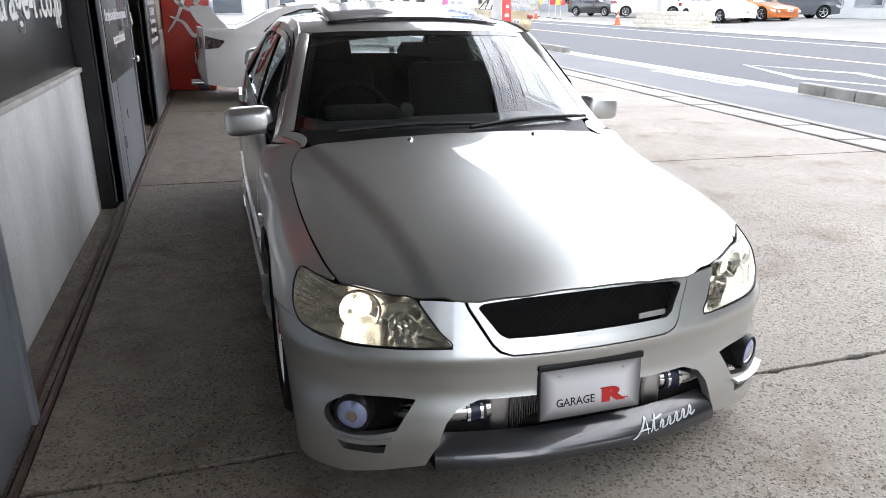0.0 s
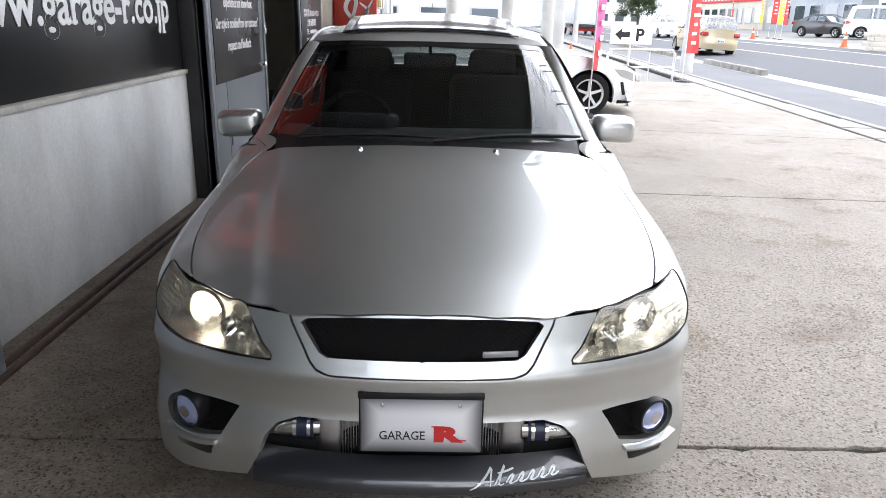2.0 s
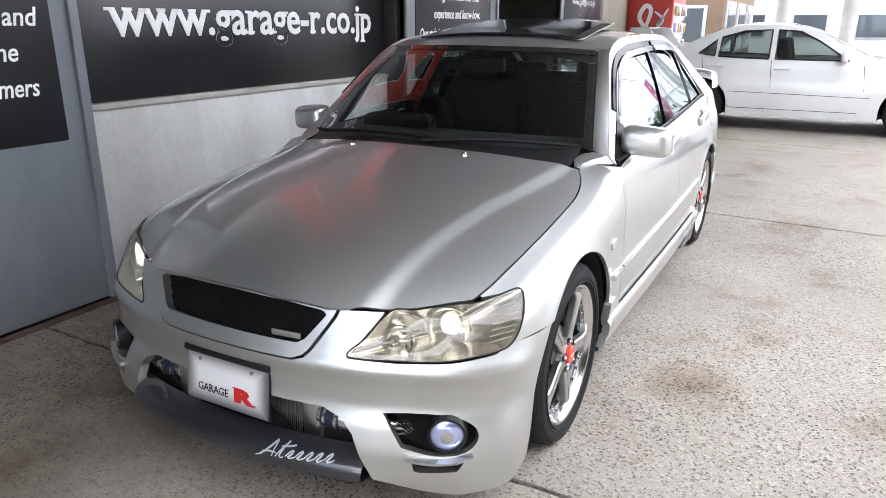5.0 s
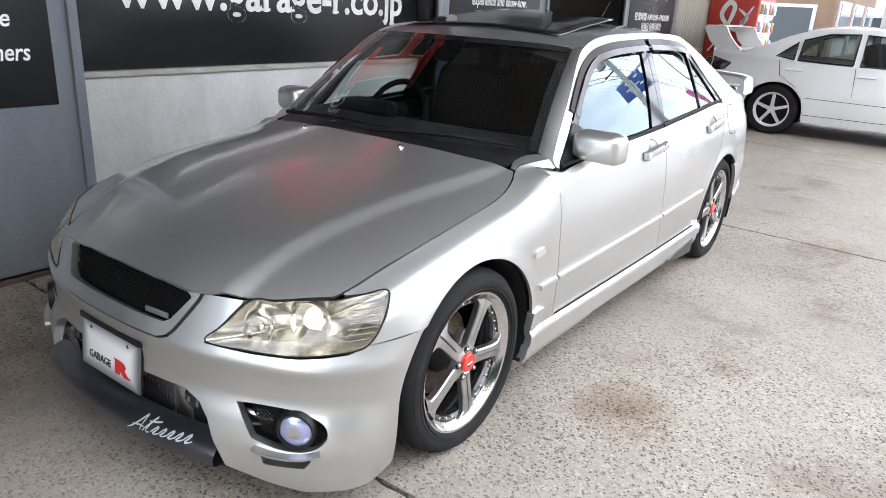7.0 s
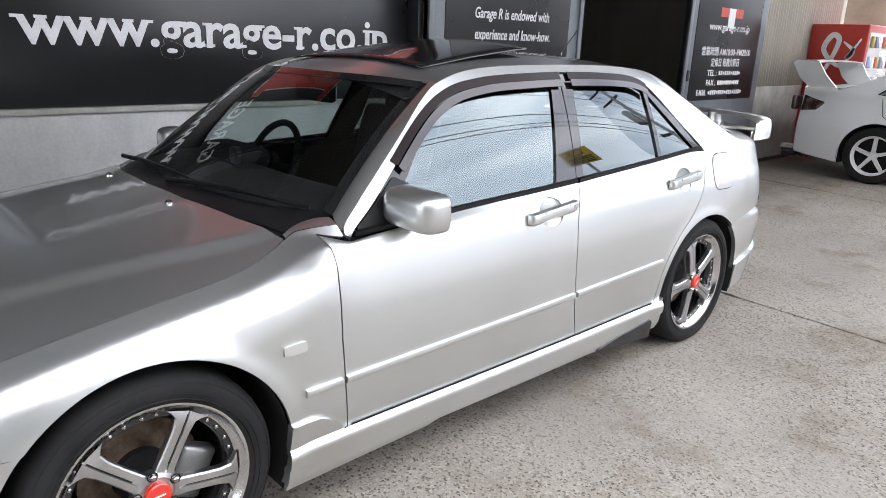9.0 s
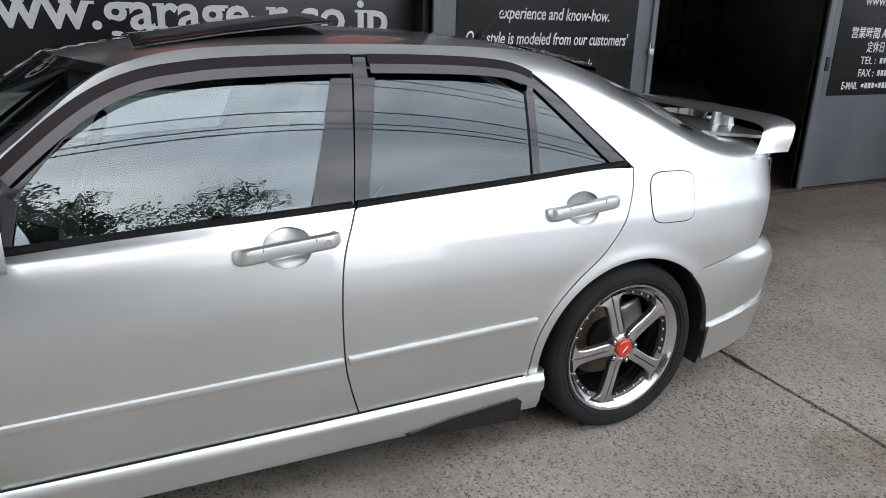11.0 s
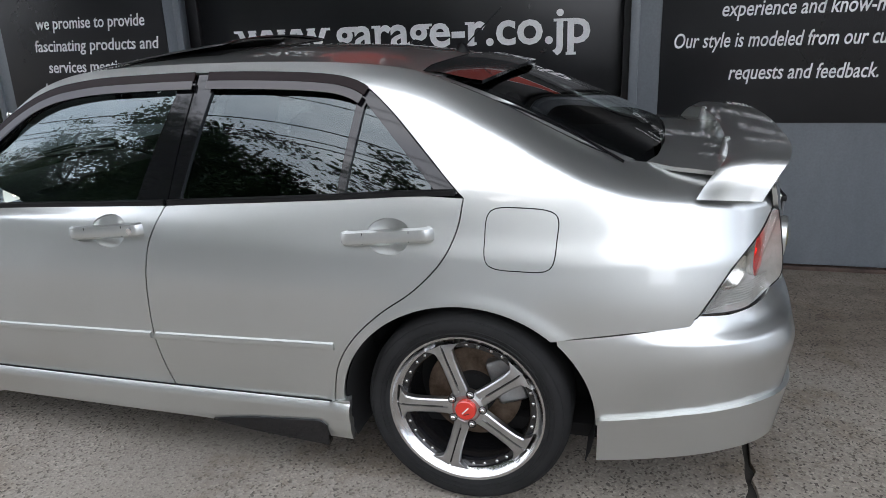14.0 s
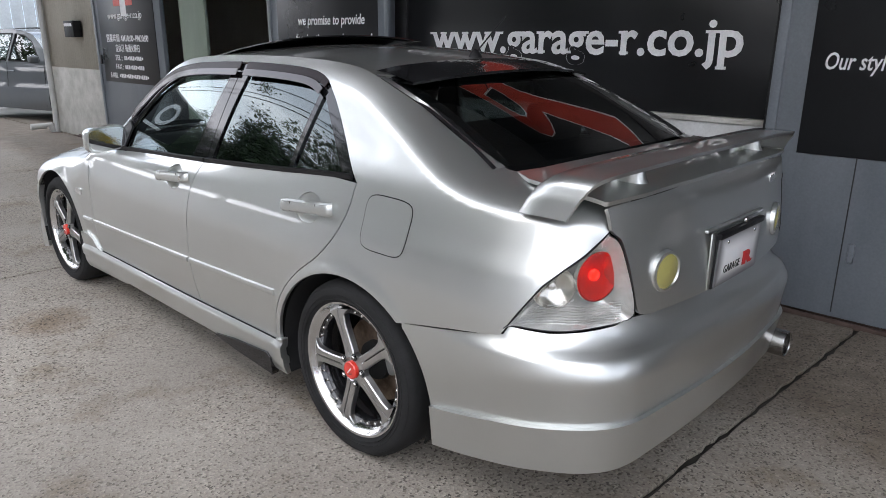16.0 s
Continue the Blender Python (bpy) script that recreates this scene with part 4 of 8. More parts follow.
def lattice(name, S, poly, pitch, wid, lift, mat, parent, both=True, slope=0.62):
    """Expanded-metal mesh: two families of slanted thin bars inside an outline."""
    poly = np.array(poly)
    full = np.vstack([poly, (poly * [-1, 1])[::-1]]) if both else poly
    lo, hi = full.min(0), full.max(0)
    verts, faces = [], []
    for sgn in (1, -1):
        c = lo[0] - 0.2
        while c < hi[0] + 0.2:
            ts = np.linspace(lo[1], hi[1], 18)
            us = c + sgn * (ts - (lo[1] + hi[1]) / 2) / slope
            ok = inside(us, ts, full)
            P = S(us, ts)
            Q = S(us + wid, ts)
            for i in range(len(ts) - 1):
                if ok[i] and ok[i + 1]:
                    k = len(verts)
                    for a in (P[i], Q[i], Q[i + 1], P[i + 1]):
                        verts.append(a + np.array([0, -lift, 0]))
                    for a in (P[i], Q[i], Q[i + 1], P[i + 1]):
                        verts.append(a + np.array([0, -lift + 0.004, 0]))
                    faces += [(k, k + 1, k + 2, k + 3), (k + 7, k + 6, k + 5, k + 4), (k, k + 4, k + 5, k + 1), (k + 2, k + 6, k + 7, k + 3), (k + 1, k + 5, k + 6, k + 2), (k, k + 3, k + 7, k + 4)]
            c += pitch
    return from_data(name, verts, faces, mat, parent)


lattice("grille_mesh", FRONT, grille_in, 0.021, 0.004, -0.016, MESH_BLACK, gr)
for sg in (1, -1):
    dm = [(sg * a, b) for a, b in duct]
    fd_ = lattice("duct_mesh", FRONT, dm, 0.014, 0.003, -0.035, MESH_BLACK, car, both=False)
    # fog lamp
    fx = np.array([sg * s_x(0.676)])
    c = FRONT(fx, np.array([0.300]))[0]
    m = Matrix.Translation((c[0], c[1] + 0.008, c[2])) @ Matrix.Rotation(radians(-90 + sg * 28), 4, "Z")
    fog = lathe("fog_lamp", [(0.060, -0.06), (0.058, 0.0), (0.054, 0.010), (0.049, 0.012), (0.047, 0.004)], BLACK_TRIM, car, n=36, m=m, label="round fog lamp with blue tinted lens")
    lathe("lens", [(0.047, 0.004), (0.036, 0.011), (0.020, 0.015), (0.0001, 0.0165)], BLUE_LENS, fog, n=36)
    lathe("reflector", [(0.0001, 0.017), (0.012, 0.0165), (0.018, 0.0158)], CHROME, fog, n=20)
    # slats under the duct
    sl = [FRONT(np.array([sg * s_x(x)]), np.array([z]))[0] for x, z in ((0.575, 0.236), (0.63, 0.228), (0.69, 0.230), (0.735, 0.244))]
    for p in sl:
        p[1] -= 0.004
    sweep("bumper_blade", curve3(sl, 5), [(-0.012, -0.006), (0.016, -0.005), (0.018, 0.003), (-0.012, 0.008)], SILVER, car)
# badge on the grille as plain bars
b0 = FRONT(np.array([s_x(0.215)]), np.array([0.545]))[0]
badge = box("grille_badge", (0.098, 0.006, 0.018), (b0[0], b0[1] + 0.004, b0[2]), DULL_ALU, gr, 0.002, "silver and red name badge", rot=Matrix.Rotation(radians(6), 4, "Z"))
for k in range(6):
    box("badge_bar", (0.009, 0.003, 0.012), (b0[0] - 0.038 + 0.015 * k, b0[1] - 0.0005 + 0.0016 * k, b0[2] - 0.001), PRINT_RED, badge, 0.0, rot=Matrix.Rotation(radians(6), 4, "Z"))

# lip under the intake
lip_rows = []
for z, o in ((0.232, -0.05), (0.210, -0.012), (0.188, 0.010), (0.168, 0.018), (0.150, 0.018), (0.142, 0.008), (0.140, -0.07)):
    lip_rows.append([tuple(p + np.array([0, -o, 0])) for p in FRONT(np.linspace(-s_x(0.464), s_x(0.464), 41), np.full(41, z)) * [1, 1, 1]])
lip = loft("front_lip", lip_rows, GUN_LIP, car, "glossy gunmetal front lip", flip=True, sharp=50)
# slanted name decal as a flowing row of plain loops
def lip_point(u, z):
    p = FRONT(np.array([s_x(u)]), np.array([z]))[0]
    return np.array((p[0], p[1] - 0.005 - float(np.interp(z, (0.142, 0.15, 0.168, 0.188, 0.21, 0.232), (0.008, 0.018, 0.018, 0.010, -0.012, -0.05))), p[2]))


decal_strokes = [[(0.150, -0.5), (0.168, -0.34), (0.195, 0.15), (0.216, 0.62), (0.214, 0.1), (0.212, -0.42)], [(0.172, -0.12), (0.20, -0.06), (0.225, -0.10)],
                 [(0.224, -0.40), (0.240, 0.10), (0.258, 0.60), (0.246, 0.20), (0.240, -0.38), (0.256, -0.34)], [(0.236, 0.30), (0.262, 0.34), (0.286, 0.42)]]
for k in range(5):
    u = 0.262 + 0.0335 * k
    decal_strokes.append([(u, -0.28), (u + 0.013, 0.02), (u + 0.024, 0.12), (u + 0.019, -0.12), (u + 0.010, -0.36), (u + 0.022, -0.36), (u + 0.036, -0.24)])
dec_v, dec_f = [], []
for st in decal_strokes:
    line = curve3([(u, q, 0) for u, q in st], 6)
    for n_, (u, q, _) in enumerate(line):
        wv = 0.0030 * (0.65 + 0.5 * math.sin(math.pi * (n_ + 0.5) / len(line)))
        u, z = 0.137 + (u - 0.15) * 0.88, 0.188 + 0.036 * q + 0.020 * (u - 0.15) / 0.28
        dec_v += [tuple(lip_point(u - wv * 0.7, z + wv * 0.5)), tuple(lip_point(u + wv * 0.7, z - wv * 0.5))]
        if n_:
            m_ = len(dec_v)
            dec_f.append((m_ - 4, m_ - 3, m_ - 1, m_ - 2))
from_data("lip_decal", dec_v, dec_f, DECAL, lip, "silver script decal")

# intercooler, pipes and couplers behind the intake
ic = box("intercooler", (0.46, 0.06, 0.18), (0, -1.985, 0.27), DULL_ALU, car, 0.006, "bare aluminium intercooler core")
for k in range(58):
    box("cooling_fin", (0.0018, 0.012, 0.165), (-0.225 + 0.0079 * k, -2.021, 0.27), DULL_ALU if k % 2 else BRUSHED, ic, 0.0)
for sg in (1, -1):
    box("end_tank", (0.075, 0.075, 0.185), (sg * 0.262, -1.99, 0.27), BRUSHED, ic, 0.018, seg=3)
    tube("intake_pipe", [(sg * 0.29, -2.0, 0.285), (sg * 0.35, -2.0, 0.285), (sg * 0.42, -1.985, 0.28), (sg * 0.50, -1.94, 0.27), (sg * 0.58, -1.86, 0.26)], 0.034, POLISHED, car, "polished intake pipe", n=20, smooth_path=5)
    tube("hose_coupler", [(sg * 0.305, -2.0, 0.285), (sg * 0.365, -1.998, 0.285)], 0.039, BLUE_HOSE, car, "blue silicone hose coupler", n=20)
    for dx in (0.315, 0.355):
        tube("hose_clamp", [(sg * dx, -2.0, 0.285), (sg * (dx + 0.010), -2.0, 0.285)], 0.0412, CHROME, car, n=20)


def show_plate(name, m, parent, tilt=0.0):
    """A white display plate with dealer lettering."""
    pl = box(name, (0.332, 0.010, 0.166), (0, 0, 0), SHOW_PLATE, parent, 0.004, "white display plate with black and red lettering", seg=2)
    pl.matrix_basis = m
    box("plate_holder", (0.345, 0.018, 0.020), (0, 0.0, 0.083), BLACK_TRIM, pl, 0.004)
    box("plate_edge", (0.342, 0.006, 0.176), (0, 0.005, 0), BLACK_TRIM, pl, 0.003)
    lettering("plate_word", "GARAGE", 0.036, PRINT_BLACK, pl, Matrix.Translation((-0.052, -0.0065, -0.045)) @ Matrix.Rotation(radians(90), 4, "X"), depth=0.0006, width=0.125, serif=True)
    lettering("plate_letter", "R", 0.058, PRINT_RED, pl, Matrix.Translation((0.068, -0.0065, -0.048)) @ Matrix.Rotation(radians(90), 4, "X"), depth=0.0006, width=0.082, bold=0.004, serif=True)
    for sx in (-0.105, 0.105):
        lathe("plate_screw", [(0.0001, 0.0075), (0.006, 0.0065), (0.007, 0.004)], CHROME, pl, n=12, m=Matrix.Translation((sx, 0, 0.056)) @ Matrix.Rotation(radians(-90), 4, "Z"))
    return pl


show_plate("front_plate", pose(0.0, -2.094, 0.352, -6, 0, 0), car)


# ---- lamps, glass and trim of the saloon ----
def dome(name, outline, bulge, mat, parent, label="", rings=8, n=5, normal=None, centre=None):
    """A lens: a smooth closed 3D outline filled with a bulged skin."""
    pts = [np.array(p, float) for p in outline]
    ext = pts[-2:] + pts + pts[:3]
    c = curve3(ext, n)[2 * n:(2 + len(pts)) * n]
    mid = c.mean(0) if centre is None else np.array(centre)
    nn = np.zeros(3)
    for a, b in zip(c, np.roll(c, -1, 0)):
        nn += np.cross(a - mid, b - mid)
    nn /= np.linalg.norm(nn)
    if normal is not None and nn @ np.array(normal) < 0:
        nn = -nn
    verts, faces, k = [], [], len(c)
    for r in range(rings + 1):
        f = 1 - r / rings
        verts += [mid + (p - mid) * f + nn * bulge * (1 - f ** 2.2) for p in c]
    for r in range(rings):
        for i in range(k):
            j = (i + 1) % k
            faces.append((r * k + i, r * k + j, (r + 1) * k + j, (r + 1) * k + i))
    ob = from_data(name, verts, faces, mat, parent, label, True, 60)
    bm = bmesh.new()
    bm.from_mesh(ob.data)
    bmesh.ops.remove_doubles(bm, verts=bm.verts, dist=1e-5)
    bmesh.ops.recalc_face_normals(bm, faces=bm.faces)
    bm.to_mesh(ob.data)
    bm.free()
    return ob, c


def at_(S, u, v):
    return tuple(S(np.array([float(u)]), np.array([float(v)]))[0])


TAIL_BACK = varied("pale_lamp_reflector", (0.62, 0.62, 0.61), (0.82, 0.82, 0.80), 14.0, 0.24, 0.55, 50.0, 0.08, 0.003)
CHROME_SOFT = varied("reflector_chrome", (0.52, 0.51, 0.475), (0.74, 0.73, 0.69), 14.0, 0.20, 0.85, 45.0, 0.10, 0.004)
for sg in (1, -1):
    o = [at_(FRONT, s_x(0.418), 0.514), at_(FRONT, s_x(0.55), 0.512), at_(FRONT, s_x(0.68), 0.516), at_(FRONT, s_y(-1.845), 0.529), at_(SIDE, -1.792, 0.550), at_(SIDE, -1.748, 0.604), at_(SIDE, -1.694, 0.670),
         at_(SIDE, -1.745, 0.5 * (0.672 + float(hood_z(0.69, -1.805)))), at_(SIDE, -1.805, float(hood_z(0.69, -1.805)) - 0.005), at_(HOOD, 0.648, -1.8395), at_(HOOD, 0.56, -1.9005), at_(HOOD, 0.500, -1.936), at_(FRONT, s_x(0.461), 0.562)]
    o = [(sg * a, b, c) for a, b, c in o]
    nrm = (sg * 0.5, -0.8, 0.35)
    house, rim = dome("headlamp", o, -0.05, CHROME_SOFT, car, "lit clear headlamp with chrome reflectors", normal=nrm)
    dome("lens", o, 0.022, HEAD_LENS, house, "clear plastic lens", normal=nrm)
    tube("lens_seal", [tuple(p) for p in rim] + [tuple(rim[0])], 0.0024, BLACK_TRIM, house, n=6, cap=False)
    for cx, cy, cz, r, big in ((0.640, -1.852, 0.577, 0.059, True), (0.534, -1.944, 0.553, 0.042, False)):
        m = Matrix.Translation((sg * cx, cy, cz)) @ Matrix.Rotation(radians(-90 + sg * 22), 4, "Z")
        bowl = lathe("reflector_bowl", [(0.012, -0.055), (r * 0.55, -0.045), (r * 0.85, -0.022), (r, 0.0)], LIT_BOWL if big and sg < 0 else CHROME, house, n=28, m=m)
        lit = (HEAD_GLOW if sg < 0 else SIDE_GLOW) if big else CHROME
        lathe("bulb_shield", [(0.0001, -0.010), (r * (0.42 if big else 0.3), -0.014), (r * (0.50 if big else 0.36), -0.028), (r * 0.3, -0.045)], lit, bowl, n=24)
        lathe("bowl_ring", [(r * 0.97, 0.001), (r * 1.0, 0.006), (r * 1.07, 0.005), (r * 1.09, -0.004)], CHROME_SOFT, bowl, n=32)
    for k in range(7):
        f = k / 6
        a_, b_ = np.array(at_(SIDE, -1.785 + 0.075 * f, 0.562 + 0.090 * f)), np.array(at_(FRONT, s_x(0.70), 0.545 + 0.085 * f))
        rib = [tuple(((a_ * (1 - q) + b_ * q) * [1, 1, 1] + np.array([0.006, -0.006, 0]) * 4 * q * (1 - q) - np.array([0.006, -0.006, 0])) * [sg, 1, 1]) for q in (0.04, 0.25, 0.45)]
        tube("indicator_rib", rib, 0.0024, CHROME_SOFT, house, n=6, smooth_path=3)
    # tail lamp
    t = [at_(SIDE, 1.974, 0.655), at_(SIDE, 1.994, 0.678), at_(SIDE, 2.063, 0.785), at_(SIDE, 2.137, 0.868), at_(SIDE, 2.168, 0.920), at_(LIDBACK, 0.637, 0.924), at_(LIDBACK, 0.604, 0.898), at_(LIDBACK, 0.582, 0.83), at_(LIDBACK, 0.555, 0.72), at_(REAR, r_x(0.557), 0.664), at_(REAR, r_x(0.70), 0.652), at_(REAR, r_y(2.09), 0.649), at_(REAR, r_y(1.99), 0.652)]
    t = [(sg * a, b, c) for a, b, c in t]
    tn = (sg * 0.7, 0.7, 0.1)
    th, rim = dome("tail_lamp", t, -0.075, TAIL_BACK, car, "clear tail lamp with a glowing red reflector", normal=tn)
    dome("lens", t, 0.016, LENS, th, "clear plastic lens", normal=tn)
    tube("lens_seal", [tuple(p) for p in rim] + [tuple(rim[0])], 0.0016, BLACK_TRIM, th, n=6, cap=False)
    for cx, cy, cz, r in ((0.622, 2.142, 0.800, 0.070),):
        m = Matrix.Translation((sg * cx, cy, cz)) @ Matrix.Rotation(radians(90 - sg * 19), 4, "Z")
        bowl = lathe("red_reflector", [(r, -0.003), (r, 0.004), (r * 0.94, 0.006), (r * 0.86, -0.002), (r * 0.55, -0.014), (0.0001, -0.018)], TAIL_BOWL, th, n=32, m=m, label="round glowing red lamp")
        lathe("bowl_shell", [(r * 1.02, 0.005), (r * 1.02, -0.010), (r * 0.8, -0.026), (0.0001, -0.034)], CHROME_SOFT, bowl, n=32)
        lathe("lamp_core", [(r * 0.22, -0.016), (r * 0.20, -0.006), (0.0001, -0.001)], TAIL_GLOW, bowl, n=16)
        clear = lathe("clear_bowl", [(0.062, 0.004), (0.060, 0.006), (0.050, -0.006), (0.028, -0.020), (0.0001, -0.024)], CHROME_SOFT, th, n=32, m=Matrix.Translation((sg * 0.712, 2.062, 0.772)) @ Matrix.Rotation(radians(90 - sg * 46), 4, "Z"), label="clear chrome lamp bowl")
        lathe("bulb", [(0.010, -0.020), (0.010, -0.004), (0.0001, 0.002)], TAIL_BACK, clear, n=14)
        lathe("red_lens", [(r * 0.98, 0.006), (r * 0.6, 0.012), (0.0001, 0.014)], RED_GLASS, bowl, n=32)
    for k in range(8):
        z = 0.666 + 0.0075 * k
        f = k / 12
        p_ = [at_(SIDE, 2.003 + 0.006 * k, z), at_(REAR, r_y(2.08), 0.650), at_(REAR, r_x(0.70), 0.652), at_(REAR, r_x(0.580), 0.660)]
        tube("lens_rib", [(sg * (a - 0.010), b - 0.008, z) for a, b, _ in p_], 0.0017, TAIL_BACK, th, n=5, smooth_path=4)


def cross_loft(name, low, high, bulge, mat, parent, label, n=14, m=10, thick=0.004, out=(0, -1, 1)):
    """A curved pane between a lower and an upper edge."""
    a, b = curve3(low, 8), curve3(high, 8)
    ia, ib = np.linspace(0, len(a) - 1, 33), np.linspace(0, len(b) - 1, 33)
    A = np.stack([np.interp(ia, range(len(a)), a[:, k]) for k in range(3)], 1)
    B = np.stack([np.interp(ib, range(len(b)), b[:, k]) for k in range(3)], 1)
    ov = np.array(out, float)
    ov /= np.linalg.norm(ov)
    rows = [A * (1 - t) + B * t + ov * bulge * 4 * t * (1 - t) for t in np.linspace(0, 1, m)]
    return loft(name, rows, mat, parent, label), A, B


ws, wsA, wsB = cross_loft("windscreen", [(-0.675, -0.725, 0.918), (-0.5, -0.83, 0.921), (-0.25, -0.895, 0.924), (0, -0.915, 0.925), (0.25, -0.895, 0.924), (0.5, -0.83, 0.921), (0.675, -0.725, 0.918)],
                          [(-0.528, -0.235, 1.282), (-0.4, -0.318, 1.293), (-0.2, -0.385, 1.298), (0, -0.405, 1.300), (0.2, -0.385, 1.298), (0.4, -0.318, 1.293), (0.528, -0.235, 1.282)], 0.018, GLASS_FRONT, car, "clear windscreen glass")
rw, rwA, rwB = cross_loft("rear_window", [(-0.598, 1.785, 1.048), (-0.4, 1.862, 1.062), (-0.2, 1.888, 1.066), (0, 1.895, 1.067), (0.2, 1.888, 1.066), (0.4, 1.862, 1.062), (0.598, 1.785, 1.048)],
                          [(-0.528, 1.222, 1.284), (-0.3, 1.283, 1.308), (0, 1.305, 1.316), (0.3, 1.283, 1.308), (0.528, 1.222, 1.284)], 0.022, GLASS_REAR, car, "dark tinted rear window", out=(0, 1, 1))
# black borders of the two screens
for nm, A, B, wd, pn in (("windscreen_border", wsA, wsB, 0.028, ws), ("rear_window_border", rwA, rwB, 0.04, rw)):
    for j in (0, 32):
        edge = [A[j] * (1 - t) + B[j] * t + np.array([0, -0.018 if pn is ws else 0.022, 0.018 if pn is ws else 0.022]) * 2.8 * t * (1 - t) for t in np.linspace(0, 1, 12)]
        inner = [p + np.array([-np.sign(A[j][0]) * wd, 0, 0.0005]) for p in edge]
        outer = [p + np.array([np.sign(A[j][0]) * 0.022, 0.012 if pn is ws else -0.012, -0.012]) for p in edge]
        loft(nm, [[tuple(p + np.array([0, 0, 0.003])) for p in outer], [tuple(p + np.array([0, 0, 0.004])) for p in inner]], GLOSS_BLACK, pn)
    loft(nm, [[tuple(p + np.array([0, 0, 0.004])) for p in B], [tuple(B[i] * 0.94 + A[i] * 0.06 + np.array([0, 0, 0.006])) for i in range(33)]], GLOSS_BLACK, pn)
# silver returns between pillars and screens
for j, sg in ((0, -1), (32, 1)):
    for nm, A, B, ra_, rb_, dy in (("pillar_return", wsA, wsB, -0.738, -0.225, 0.010), ("pillar_return", rwA, rwB, 1.80, 1.205, -0.010)):
        yy = np.linspace(ra_, rb_, 14)
        rail = np.array(ROOF_RAIL)
        P = PILLAR(yy, np.interp(yy, rail[:, 0], rail[:, 1])) * [sg, 1, 1]
        E = np.array([A[j] * (1 - t) + B[j] * t + np.array([0, -0.018 if dy > 0 else 0.022, 0.018]) * 2.8 * t * (1 - t) for t in np.linspace(0, 1, 14)])
        M = (P + E) / 2 + np.array([0, 0, 0.004])
        loft(nm, [P + [0, 0, -0.001], M, E + [sg * 0.010, dy, -0.002]], SILVER, car, sharp=60, flip=(sg > 0) == (dy > 0))
# silver corner between wing and screen
for sg in (1, -1):
    r1 = [at_(SIDE, -0.872, float(hood_z(hood_e(-0.872), -0.872))), at_(SIDE, -0.84, 0.8825), at_(SIDE, -0.80, 0.8935), at_(SIDE, -0.765, 0.9005), at_(SIDE, -0.742, 0.9035)]
    r2 = [(0.664, -0.872, 0.873), (0.646, -0.83, 0.887), (0.646, -0.79, 0.898), (0.662, -0.755, 0.907), (0.694, -0.732, 0.913)]
    r1, r2 = np.array([tuple(q) for q in r1]), np.array(r2)
    swell = np.array([0, 0, 0.002])
    loft("wing_corner", [curve3(r * [sg, 1, 1], 4) for r in (r1, r1 * 0.67 + r2 * 0.33 + swell, r1 * 0.33 + r2 * 0.67 + swell, r2)], SILVER, car, flip=sg > 0)
# cowl between bonnet and glass
loft("cowl", [[(x, -1.0 + 0.16 * (abs(x) / 0.67) ** 2, float(hood_z(x, -1.0 + 0.16 * (abs(x) / 0.67) ** 2)) - 0.012) for x in np.linspace(-0.64, 0.64, 25)], [tuple(p + np.array([0, 0.012, 0.003])) for p in wsA[np.linspace(1, 31, 25).astype(int)]]], BLACK_TRIM, car)
for x0, x1, y0, y1 in ((-0.53, 0.10, -0.855, -0.872), (0.02, 0.62, -0.90, -0.765)):
    w = tube("wiper_arm", [(x0, y0 - 0.04, 0.935), ((x0 + x1) / 2, (y0 + y1) / 2 - 0.035, 0.952), (x1, y1 - 0.012, 0.940)], [0.009, 0.007, 0.005], BLACK_TRIM, car, "black wiper arm", n=8, smooth_path=6)
    tube("wiper_blade", [(x0 + 0.08, y0 - 0.02, 0.938), ((x0 + x1) / 2 + 0.04, (y0 + y1) / 2 - 0.018, 0.944), (x1 + 0.03, y1 - 0.004, 0.938)], 0.006, BLACK_TRIM, w, n=6, smooth_path=5)
